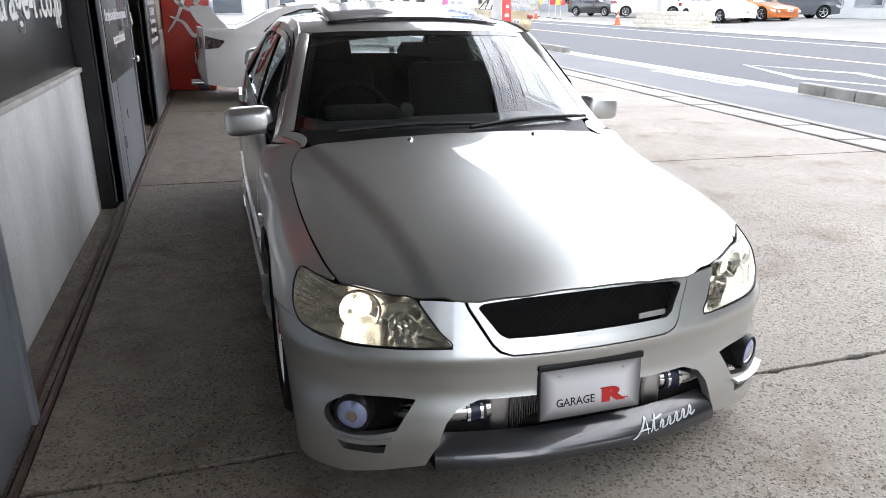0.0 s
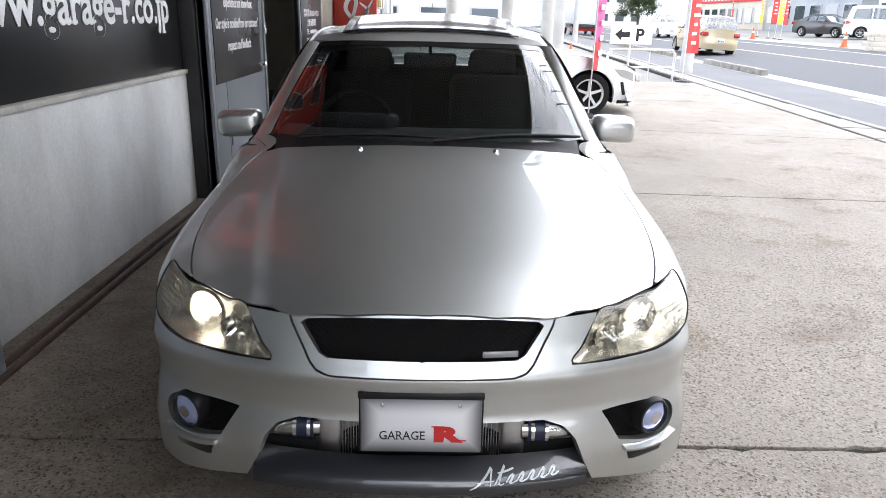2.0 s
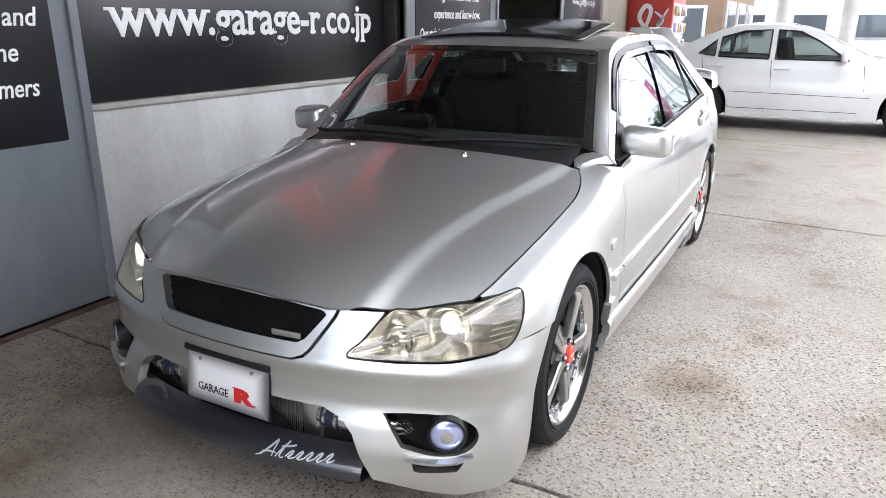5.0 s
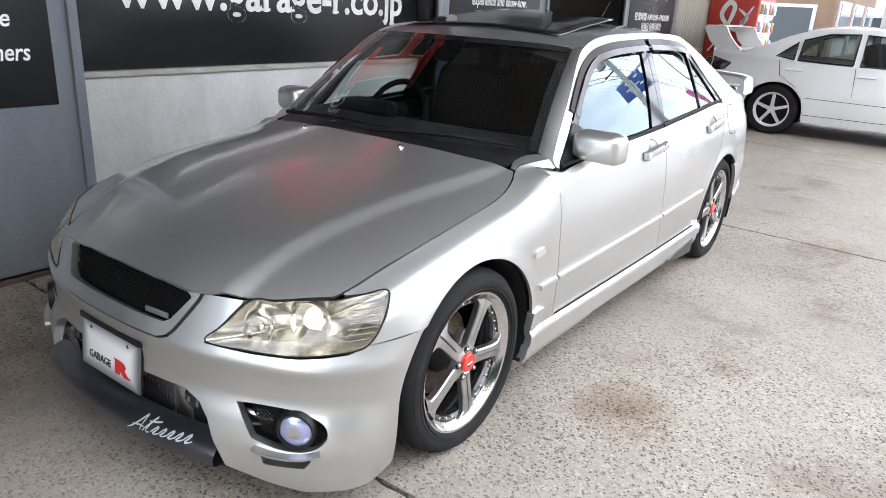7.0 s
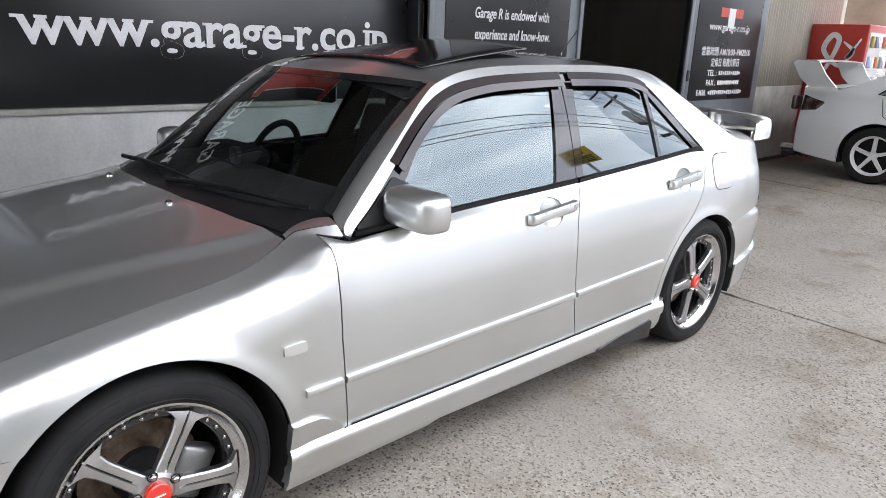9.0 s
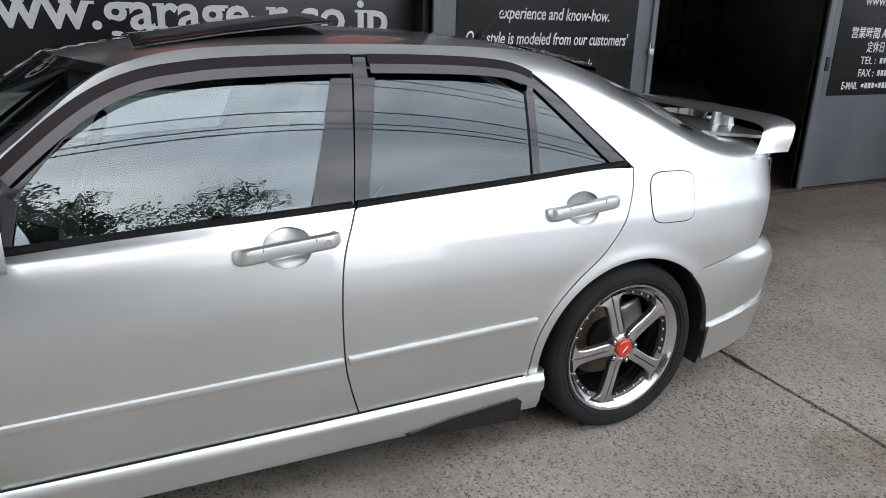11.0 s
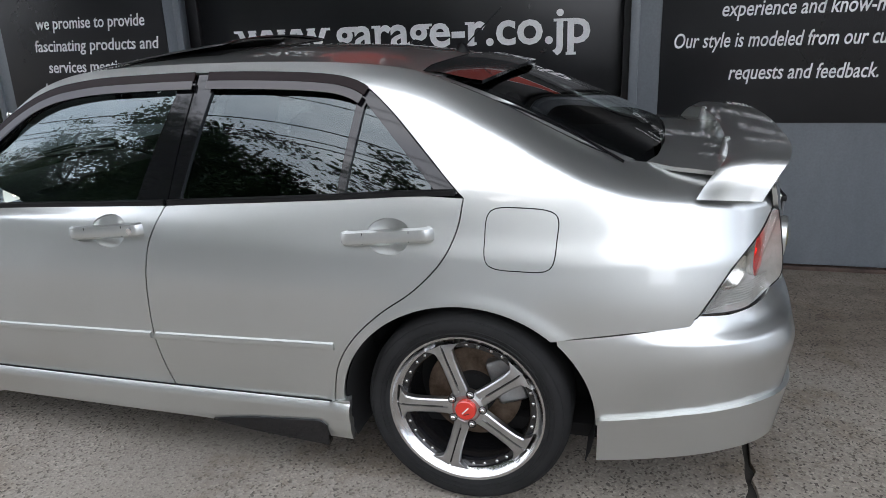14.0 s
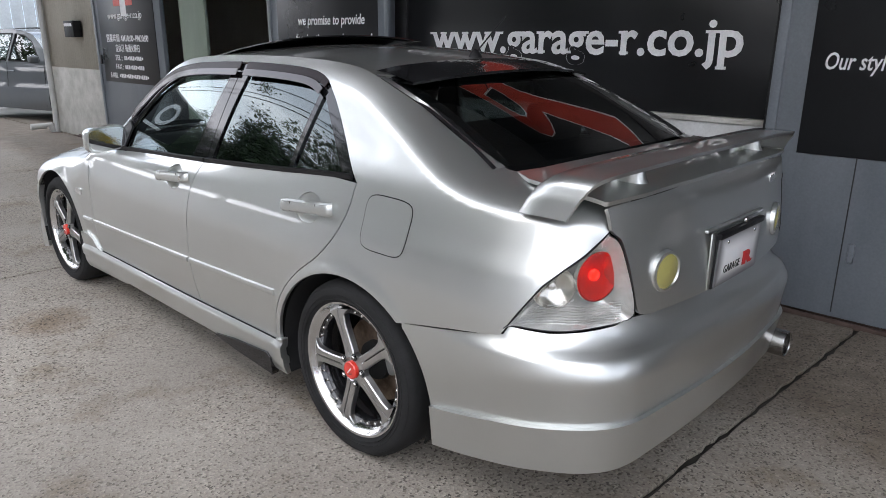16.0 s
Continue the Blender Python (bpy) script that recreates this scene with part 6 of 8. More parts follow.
def slab(name, outline, z0, z1, mat, label="", parent=None, kind="structure", cat="", bevel=0.008):
    """A flat piece with a plan outline."""
    bm = bmesh.new()
    f = bm.faces.new([bm.verts.new((x, y, z0)) for x, y in outline])
    if f.normal.z < 0:
        f.normal_flip()
    r = bmesh.ops.extrude_face_region(bm, geom=[f])
    bmesh.ops.translate(bm, vec=(0, 0, z1 - z0), verts=[v for v in r["geom"] if isinstance(v, bmesh.types.BMVert)])
    bmesh.ops.recalc_face_normals(bm, faces=bm.faces)
    if bevel:
        top = [e for e in bm.edges if all(abs(v.co.z - max(z0, z1)) < 1e-6 for v in e.verts)]
        bmesh.ops.bevel(bm, geom=top, offset=bevel, segments=2, profile=0.5, affect="EDGES")
    ob = part(name, bm, mat, parent, label)
    if parent is None:
        tagged(ob, label, cat, "", kind)
    return ob


slab("ground", [(-400, -400), (400, -400), (400, 400), (-400, 400)], -0.5, -0.10, GROUND_M, "flat ground of the district reaching the horizon", cat="ground", bevel=0)

SKEW, RISE, ROAD_U = 0.075, 0.045, 5.6    # the road runs slightly off the wall's line and lies on a gentle rise


def road_z(x, y, base=0.0):
    """Height of the rising road side at a place."""
    return base + RISE * min(max(x - SKEW * y - ROAD_U, 0.0), 20.4)


def lay(ob):
    """Shift a piece drawn in road coordinates (distance across, distance along) onto the rise."""
    for v in ob.data.vertices:
        u = v.co.x
        v.co.x = u + SKEW * v.co.y
        v.co.z += RISE * min(max(u - ROAD_U, 0.0), 20.4)
    return ob


forecourt = slab("forecourt_bed", [(-9, -12), (5.49 - 12 * SKEW, -12), (5.49 + 14.1 * SKEW, 14.1), (-9, 14.1)], -0.16, -0.016, JOINT_M, "dark joint bed under the concrete forecourt", cat="pavement", bevel=0)
xs = (-1.66, 5.48)


def jy(k, x):
    """Joint k crosses the forecourt at this y."""
    return ((-12.0, 0), (-5.6, 0.0), (-1.66, -0.004), (2.235, -0.06), (6.3, -0.16), (10.4, -0.16), (14.1, 0))[k][0] + ((0, 0), (0, 0), (0, -0.004), (0, -0.06), (0, -0.16), (0, -0.16), (0, 0))[k][1] * x


for k in range(6):
    g = 0.0085
    wob = random.Random(70 + k)
    lower, upper = (np.linspace(xs[0], xs[1] + SKEW * jy(q, 5.6), 150) for q in (k, k + 1))
    chip = lambda: g + (wob.random() ** 4) * 0.016 + wob.uniform(-0.0025, 0.0025)
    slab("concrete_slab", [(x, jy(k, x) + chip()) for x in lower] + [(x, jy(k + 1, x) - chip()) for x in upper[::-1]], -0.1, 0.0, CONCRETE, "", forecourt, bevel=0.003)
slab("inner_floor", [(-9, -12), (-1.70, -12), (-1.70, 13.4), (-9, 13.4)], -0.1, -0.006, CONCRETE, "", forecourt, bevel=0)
rail_m = varied("rusty_steel_track", (0.055, 0.035, 0.028), (0.13, 0.09, 0.075), 6.0, 0.7, 0.4, 90.0, 0.4, 0.003)
for x in (-1.675, -1.735):
    tr = box("door_track", (0.018, 17.5, 0.03), (x, 0.4, 0.004), rail_m, None, 0.003)
    tagged(tr, "rusty steel sliding-door track set in concrete", "track", "door tracks", "structure")

drain = lay(slab("drain_channel", [(5.50, -12), (6.12, -12), (6.12, 70), (5.50, 70)], -0.16, -0.022, JOINT_M, "concrete drain channel along the pavement", cat="drain", bevel=0))
cover = slab("drain_cover", [(-0.24, -0.477), (0.24, -0.477), (0.24, 0.477), (-0.24, 0.477)], -0.05, 0.0, DRAIN_M, "", drain, bevel=0.012)
random.seed(4)
turn = -math.degrees(math.atan(SKEW))
for k in range(62):
    y = -8.0 + 1.0 * k
    c = cover if k == 0 else bpy.data.objects.new("drain_cover", cover.data)
    if k:
        scene.collection.objects.link(c)
        c.parent = drain
    c.matrix_basis = pose(5.80 + SKEW * y + random.uniform(-0.006, 0.006), y, 0.006 + random.uniform(-0.004, 0.006), random.uniform(-0.3, 0.3), random.uniform(-0.5, 0.5), turn + random.uniform(-0.5, 0.5))
lay(slab("drain_edge", [(6.07, -12), (6.20, -12), (6.20, 70), (6.07, 70)], -0.1, 0.0, KERB_M, "thin concrete edge of the drain", cat="kerb", bevel=0.01))
lay(slab("pavement", [(6.21, -60), (7.74, -60), (7.74, 150), (6.21, 150)], -0.16, -0.02, ASPHALT_OLD, "grey asphalt footway beside the road", cat="pavement", bevel=0))
lay(slab("kerb_strip", [(7.745, -60), (8.10, -60), (8.10, 150), (7.745, 150)], -0.16, -0.016, KERB_M, "worn level concrete strip between footway and road", cat="kerb", bevel=0.006))
lay(slab("road", [(8.105, -60), (16.6, -60), (16.6, 150), (8.105, 150)], -0.2, -0.035, ASPHALT, "dark asphalt two-lane road", cat="road", bevel=0))
lay(slab("far_pavement", [(16.61, -60), (18.2, -60), (18.2, 150), (16.61, 150)], -0.2, 0.0, KERB_M, "far footway of the road", cat="pavement", bevel=0.01))
lot = [(18.21, -90), (26.0, -90), (26.0, 150), (18.21, 150)]
lay(slab("far_lot", lot, -0.3, 0.0, GROUND_M, "pale paved lot before the shops", cat="pavement", bevel=0))
lay(slab("far_ground", [(26.01, -90), (90, -90), (90, 150), (26.01, 150)], -1.2, 0.0, GROUND_M, "flat ground under the shops and trees", cat="ground", bevel=0))
for a, w, m_, nm in ((8.24, 0.16, LINE_M, "edge_line"), (12.35, 0.15, LINE_O, "centre_line"), (15.55, 0.15, LINE_M, "edge_line")):
    lay(slab(nm, [(a - w / 2, -60), (a + w / 2, -60), (a + w / 2, 150), (a - w / 2, 150)], -0.034, -0.029, m_, "worn painted road line", cat="road marking", bevel=0))
# hollow diamond painted in the lane
for pts in (((9.98, 10.2), (10.02, 10.2), (10.85, 7.5), (10.60, 7.5)), ((9.98, 10.2), (10.02, 10.2), (9.40, 7.5), (9.15, 7.5)), ((10.60, 7.495), (10.85, 7.495), (10.02, 4.8), (9.98, 4.8)), ((9.15, 7.495), (9.40, 7.495), (10.02, 4.8), (9.98, 4.8))):
    lay(slab("road_diamond", pts, -0.034, -0.029, LINE_M, "painted white diamond on the lane", cat="road marking", bevel=0))
lay(slab("pavement_line", [(7.52, 7.0), (7.68, 7.0), (7.68, 10.2), (7.52, 10.2)], -0.0195, -0.015, LINE_M, "worn white paint stroke on the footway", cat="road marking", bevel=0))
kerb = thing("kerb", "row of worn concrete kerb stones between footway and road", "kerb", kind="structure")
k0 = box("kerb_stone", (0.19, 0.6, 0.30), (0, 0, 0), KERB_M, kerb, 0.025, seg=2)
k0.matrix_basis = pose(7.95 - 14.0 * SKEW, -14.0, 0.10, 0, 0, turn)
for y0, y1 in ((-13.4, 6.0), (16.2, 21.5), (26.0, 60.0)):
    y = y0
    while y < y1:
        c = bpy.data.objects.new("kerb_stone", k0.data)
        scene.collection.objects.link(c)
        c.parent = kerb
        c.matrix_basis = pose(7.95 + SKEW * y + random.uniform(-0.008, 0.008), y, 0.10 + random.uniform(-0.006, 0.006), 0, random.uniform(-1, 1), turn + random.uniform(-0.6, 0.6))
        y += 0.612

# ---- the workshop wall ----
WALL_X = -1.875
DOOR_X = -1.69
PLASTER = varied("weathered_grey_plaster", (0.46, 0.465, 0.45), (0.72, 0.73, 0.72), 1.3, 0.85, 0.0, 60.0, 0.25, 0.004, stretch=(1, 1, 0.5))
SIGN_M = varied("charcoal_sign_sheet", (0.011, 0.0115, 0.0125), (0.017, 0.0178, 0.0195), 1.1, 0.30, 0.0, 200.0, 0.02, 0.001, spec=0.42)
STEEL_PAINT = varied("grey_painted_steel_door", (0.130, 0.148, 0.166), (0.205, 0.224, 0.244), 1.4, 0.32, 0.0, 80.0, 0.1, 0.002, stretch=(1, 1, 0.35))
DARK_STEEL = varied("dark_steel_post", (0.012, 0.012, 0.013), (0.028, 0.028, 0.03), 3.0, 0.5, 0.0, 80.0, 0.1, 0.002)
LEDGE_M = varied("ledge_mortar", (0.38, 0.37, 0.33), (0.55, 0.54, 0.50), 4.0, 0.85, 0.0, 70.0, 0.4, 0.004)
CORRUGATED = varied("corrugated_cream_sheet", (0.50, 0.47, 0.40), (0.64, 0.61, 0.54), 1.2, 0.6, 0.0, 40.0, 0.1, 0.003, stretch=(1, 1, 0.3))
# darkness of the unlit interior is put into this near-black wall and roof colour
PAINTED_GLOOM = varied("painted_gloom_surface", (0.018, 0.018, 0.018), (0.036, 0.035, 0.03), 1.2, 0.9, 0.0, 20.0, 0.2, 0.003)


def wall_box(name, y0, y1, z0, z1, x0, x1, mat, label, cat="wall", kind="structure", parent=None, bevel=0.004):
    ob = box(name, (x1 - x0, y1 - y0, z1 - z0), ((x0 + x1) / 2, (y0 + y1) / 2, (z0 + z1) / 2), mat, parent, bevel, label)
    if parent is None:
        tagged(ob, label, cat, "", kind)
    return ob


wall_box("wall_base", -1.34, 1.70, -0.05, 0.962, -2.05, WALL_X + 0.02, PLASTER, "low weathered grey plastered wall")
wall_box("wall_ledge", -1.34, 1.70, 0.963, 0.995, -2.05, WALL_X + 0.036, LEDGE_M, "rough mortar ledge under the sign", "ledge")
sign = wall_box("wall_sign", -1.20, 1.69, 0.998, 1.80, -1.93, WALL_X, SIGN_M, "large charcoal sign board with white web address", "sign", "")
WEST = Matrix.Rotation(radians(90), 4, "Z") @ Matrix.Rotation(radians(90), 4, "X")
lettering("web_address", "www.garage-r.co.jp", 0.30, PRINT_WHITE, sign, Matrix.Translation((WALL_X + 0.003, 0.292, 1.335)) @ WEST, width=2.42, bold=0.006, depth=0.002, serif=True)
# upper sign with the big red and white mark
upper = wall_box("upper_sign", -1.20, 1.69, 1.805, 4.55, -1.93, WALL_X, SIGN_M, "upper charcoal sign board with a big red letter", "sign", "")
PRINT_SIGN_RED = varied("sign_red", (0.52, 0.05, 0.03), (0.64, 0.075, 0.045), 2.0, 0.4, 0.0, 90.0, 0.0)
lettering("sign_word", "GARAGE", 0.30, PRINT_WHITE, upper, Matrix.Translation((WALL_X + 0.003, -0.76, 1.92)) @ WEST, width=0.80, depth=0.001, bold=0.004, serif=True)
lettering("sign_letter_outline", "R", 2.30, PRINT_WHITE, upper, Matrix.Translation((WALL_X + 0.003, 0.62, 2.02)) @ WEST, width=2.06, bold=0.036, depth=0.001, serif=True)
lettering("sign_letter", "R", 2.30, PRINT_SIGN_RED, upper, Matrix.Translation((WALL_X + 0.006, 0.62, 2.02)) @ WEST, width=2.00, bold=0.018, depth=0.001, serif=True)
wall_box("door_post", 1.695, 1.775, -0.02, 5.4, -2.0, DOOR_X - 0.07, DARK_STEEL, "black steel door post", "post")
wall_box("door_post", -1.345, -1.215, -0.02, 5.4, -2.0, WALL_X + 0.01, DARK_STEEL, "black steel door post", "post")


def sliding_door(name, y0, y1, lines, label, lock_at, sheet=(0.17, 0.19)):
    """A grey steel sliding door with a lettered dark sheet on its upper part."""
    d = thing(name, label, "door", kind="structure")
    wall_box("door_leaf", y0, y1, 0.025, 3.0, DOOR_X - 0.06, DOOR_X - 0.006, STEEL_PAINT, "", parent=d)
    for a, b in ((y0, y0 + 0.05), (y1 - 0.05, y1)):
        wall_box("door_stile", a, b, 0.02, 3.0, DOOR_X - 0.065, DOOR_X + 0.012, STEEL_PAINT, "", parent=d, bevel=0.005)
    ya, yb = y0 + sheet[0], y1 - sheet[1]
    s_ = wall_box("door_sheet", ya, yb, 0.862, 2.98, DOOR_X - 0.01, DOOR_X + 0.001, SIGN_M, "charcoal lettered sheet", parent=d, bevel=0.001)
    for body, yc, z, w in lines:
        lettering("sheet_line", body, 0.115, PRINT_WHITE, s_, Matrix.Translation((DOOR_X + 0.003, yc, z)) @ WEST, width=w, shear=0.18, bold=0.0012, depth=0.0012)
    wall_box("wicket_line", y0 + 0.45, y0 + 0.456, 0.05, 0.86, DOOR_X - 0.008, DOOR_X - 0.004, DARK_STEEL, "", parent=d, bevel=0)
    box("hinge", (0.02, 0.03, 0.10), (DOOR_X - 0.002, y0 + 0.50, 0.38), STEEL_PAINT, d, 0.006)
    box("slot_mark", (0.004, 0.018, 0.07), (DOOR_X - 0.004, y0 + 0.85, 0.55), DARK_STEEL, d, 0.001)
    kn = lathe("door_knob", [(0.018, 0.0), (0.012, 0.012), (0.012, 0.03), (0.028, 0.042), (0.030, 0.056), (0.018, 0.066), (0.0001, 0.068)], CHROME, d, n=24, m=Matrix.Translation((DOOR_X, lock_at, 0.93)))
    return d


sliding_door("door_1", 1.735, 3.60, [("Garage R is endowed with", 2.667, 1.610, 0.905), ("experience and know-how.", 2.685, 1.450, 0.925), ("Our style is modeled from our customers'", 2.652, 1.285, 1.36), ("requests and feedback.", 2.660, 1.108, 0.755)], "grey steel sliding door with a charcoal lettered sheet", 3.37)
sliding_door("door_2", -2.92, -1.225, [("we promise to provide", -1.985, 1.540, 0.92), ("fascinating products and", -1.965, 1.385, 1.06), ("services meeting the", -1.975, 1.235, 0.86), ("demands of our customers", -1.985, 1.080, 1.02)], "grey steel sliding door standing closed by the sign", -2.80, (0.15, 0.14))
pad = box("padlock", (0.02, 0.045, 0.05), (DOOR_X + 0.02, 3.56, 1.24), BRUSHED, None, 0.008, seg=3)
tagged(pad, "small brass and steel padlock on the sliding door", "padlock")
tube("shackle", [(DOOR_X + 0.02, 3.545, 1.26), (DOOR_X + 0.02, 3.55, 1.31), (DOOR_X + 0.02, 3.565, 1.31), (DOOR_X + 0.02, 3.575, 1.26)], 0.005, CHROME, pad, n=8, smooth_path=4)


def info_door(name, y0, y1, label):
    """The last sliding door, with opening hours; numbers become bars."""
    d = thing(name, label, "door", kind="structure")
    wall_box("door_leaf", y0, y1, 0.025, 3.0, DOOR_X - 0.06, DOOR_X - 0.006, STEEL_PAINT, "", parent=d)
    wall_box("door_stile", y0, y0 + 0.06, 0.02, 3.0, DOOR_X - 0.065, DOOR_X + 0.012, STEEL_PAINT, "", parent=d)
    yc = (y0 + y1) / 2
    s_ = wall_box("door_sheet", y0 + 0.17, y1 - 0.16, 0.87, 2.98, DOOR_X - 0.01, DOOR_X + 0.001, SIGN_M, "charcoal sheet with opening hours", parent=d, bevel=0.001)
    lettering("sheet_line", "www.garage-r.co.jp", 0.12, PRINT_WHITE, s_, Matrix.Translation((DOOR_X + 0.003, yc, 1.66)) @ WEST, width=1.0, depth=0.0012)
    box("sheet_mark", (0.004, 0.55, 0.10), (DOOR_X + 0.002, yc, 1.86), PRINT_SIGN_RED, s_, 0.0)
    box("sheet_mark", (0.005, 0.16, 0.22), (DOOR_X + 0.002, yc, 1.80), PRINT_WHITE, s_, 0.0)
    for body, z, w in (("\u55b6\u696d\u6642\u9593 AM10:00~PM20:00", 1.385, 1.22), ("\u5b9a\u4f11\u65e5 \u6bce\u9031\u706b\u66dc\u65e5", 1.262, 0.70)):
        lettering("sheet_line", body, 0.105, PRINT_WHITE, s_, Matrix.Translation((DOOR_X + 0.003, yc, z)) @ WEST, width=w, depth=0.0012, bold=0.001)
    # call numbers and mail address as plain bars behind their headings
    for head, z, y_, w in (("TEL :", 1.150, yc - 0.30, 0.56), ("FAX :", 1.038, yc - 0.30, 0.56), ("E-MAIL", 0.925, yc - 0.50, 0.86)):
        lettering("sheet_line", head, 0.095, PRINT_WHITE, s_, Matrix.Translation((DOOR_X + 0.003, y_, z)) @ WEST, width=0.22, depth=0.0012, bold=0.001)
        n_ = int(w / 0.050)
        for k in range(n_):
            tall = 0.050 if (k * 7 + int(z * 100)) % 4 else 0.030
            box("sheet_bar", (0.003, 0.034, tall), (DOOR_X + 0.0025, y_ + 0.16 + (k + 0.5) * w / n_, z + 0.030), PRINT_WHITE, s_, 0.0)
    box("latch", (0.03, 0.05, 0.12), (DOOR_X, y0 + 0.10, 1.15), DARK_STEEL, d, 0.006)
    return d


info_door("door_3", 5.52, 7.44, "grey sliding door with an opening-hours sheet")
info_door("door_4", -7.10, -5.16, "grey sliding door with an opening-hours sheet")

jamb = wall_box("door_jamb", -4.90, -4.33, 0.0, 3.0, -1.84, -1.80, varied("pale_green_board", (0.20, 0.25, 0.20), (0.30, 0.36, 0.29), 1.6, 0.6, 0.0, 60.0, 0.1, 0.002, stretch=(1, 1, 0.3)), "pale green board beside the open doorway", "board")

# corrugated end walls and the workshop behind
def corrugated(name, y0, y1, x, z0, z1, mat, label):
    ys = np.arange(y0, y1, 0.016)
    prof = 0.010 * np.sign(np.sin(ys / 0.076 * 2 * math.pi)) * np.minimum(1, np.abs(np.sin(ys / 0.076 * 2 * math.pi)) * 2.2)
    rows_ = [[(x + p, y, z) for y, p in zip(ys, prof)] for z in (z0, z1)]
    ob = loft(name, rows_, mat, None, label, thick=0.004, sharp=30)
    return tagged(ob, label, "wall", "", "structure")


corrugated("wall_corrugated_1", 7.46, 10.1, DOOR_X - 0.06, 1.0, 5.4, CORRUGATED, "cream corrugated sheet wall")
corrugated("wall_corrugated_2", -9.2, -7.12, DOOR_X - 0.06, 1.0, 5.4, CORRUGATED, "cream corrugated sheet wall")
wall_box("wall_end_base_1", 7.46, 10.1, -0.05, 1.0, -1.95, DOOR_X - 0.05, LEDGE_M, "stained cream base of the end wall")
wall_box("wall_end_base_2", -9.2, -7.12, -0.05, 1.0, -1.95, DOOR_X - 0.05, LEDGE_M, "stained cream base of the end wall")
wall_box("wall_back", -9.2, 10.1, -0.05, 5.6, -9.2, -9.0, PAINTED_GLOOM, "back wall of the workshop in a near-black gloom colour")
wall_box("wall_south", -9.35, -9.2, -0.05, 5.6, -9.2, -1.75, CORRUGATED, "cream end wall of the workshop")
wall_box("wall_north", 10.1, 10.25, -0.05, 5.6, -9.2, -1.75, CORRUGATED, "cream end wall of the workshop")
wall_box("workshop_roof", -9.4, 10.3, 5.6, 5.75, -9.4, -1.1, PAINTED_GLOOM, "sheet roof of the workshop", "roof")
wall_box("wall_header_1", 1.87, 9.3, 3.0, 5.4, -1.95, -1.82, SIGN_M, "charcoal sheet over the doors")
wall_box("wall_header_2", -9.2, -1.35, 3.0, 5.4, -1.95, -1.82, SIGN_M, "charcoal sheet over the doors")

CANOPY_M = varied("pale_canopy_sheet", (0.24, 0.24, 0.235), (0.32, 0.32, 0.31), 0.8, 0.6, 0.0, 30.0, 0.1, 0.003)
can = wall_box("canopy", -9.4, 10.3, 4.60, 4.76, -1.98, 2.10, CANOPY_M, "pale sheet canopy over the forecourt", "canopy")
wall_box("canopy_fascia", -9.4, 10.3, 4.50, 4.95, 2.105, 2.17, CORRUGATED, "cream fascia of the canopy", "canopy")

# ---- other vehicles ----
CAR_GLASS = glass_mat("plain_car_glass", (0.55, 0.61, 0.60), mirror=0.13)
LAMP_RED = material("rear_lamp_red", (0.30, 0.02, 0.02), 0.15, 0.0, coat=1.0)
LAMP_DARK = material("smoked_rear_lamp", (0.04, 0.012, 0.012), 0.12, 0.0, coat=1.0)
LAMP_CLEAR = material("clear_lamp", (0.75, 0.75, 0.72), 0.12, 0.5, coat=1.0)
WHITE_ALLOY = varied("white_alloy", (0.70, 0.70, 0.70), (0.80, 0.80, 0.80), 9.0, 0.35, 0.0, 90.0, 0.03, 0.001)
SILVER_HUB = varied("wheel_cover_silver", (0.45, 0.45, 0.45), (0.58, 0.58, 0.58), 9.0, 0.35, 0.8, 90.0, 0.03, 0.001)


def plain_wheel(parent, at, side, r, mat, spokes=5, wide=0.2):
    w = lathe("wheel", [(r * 0.66, -wide), (r * 0.68, -0.03), (r * 0.72, 0.0), (r * 0.70, -0.006), (r * 0.64, -0.02), (r * 0.62, -0.05)], mat, parent, "", n=40, m=pose(*at, 0, 0, 0 if side > 0 else 180))
    lathe("tyre", [(r * 0.70, -wide), (r * 0.9, -wide), (r, -wide + 0.03), (r, -0.03), (r * 0.96, 0.0), (r * 0.82, 0.008), (r * 0.71, 0.0)], RUBBER, w, "", n=40)
    lathe("wheel_well", [(0.0001, -0.09), (r * 0.66, -0.09)], INNER_BLACK, w, n=24)
    lathe("hub", [(0.0001, -0.008), (r * 0.10, -0.008), (r * 0.14, -0.02), (r * 0.16, -0.05)], mat, w, n=20)
    for k in range(spokes):
        R = Matrix.Rotation(2 * math.pi * k / spokes + 0.3, 4, "X")
        hw = 0.30 * r * 2.2 / spokes * 0.5
        v = [(-0.05, r * 0.08, -hw), (-0.012, r * 0.08, -hw), (-0.012, r * 0.08, hw), (-0.05, r * 0.08, hw), (-0.05, r * 0.68, -hw * 0.8), (-0.018, r * 0.68, -hw * 0.8), (-0.018, r * 0.68, hw * 0.8), (-0.05, r * 0.68, hw * 0.8)]
        from_data("spoke", [R @ Vector(q) for q in v], [(0, 1, 5, 4), (1, 2, 6, 5), (2, 3, 7, 6)], mat, w)
    return w


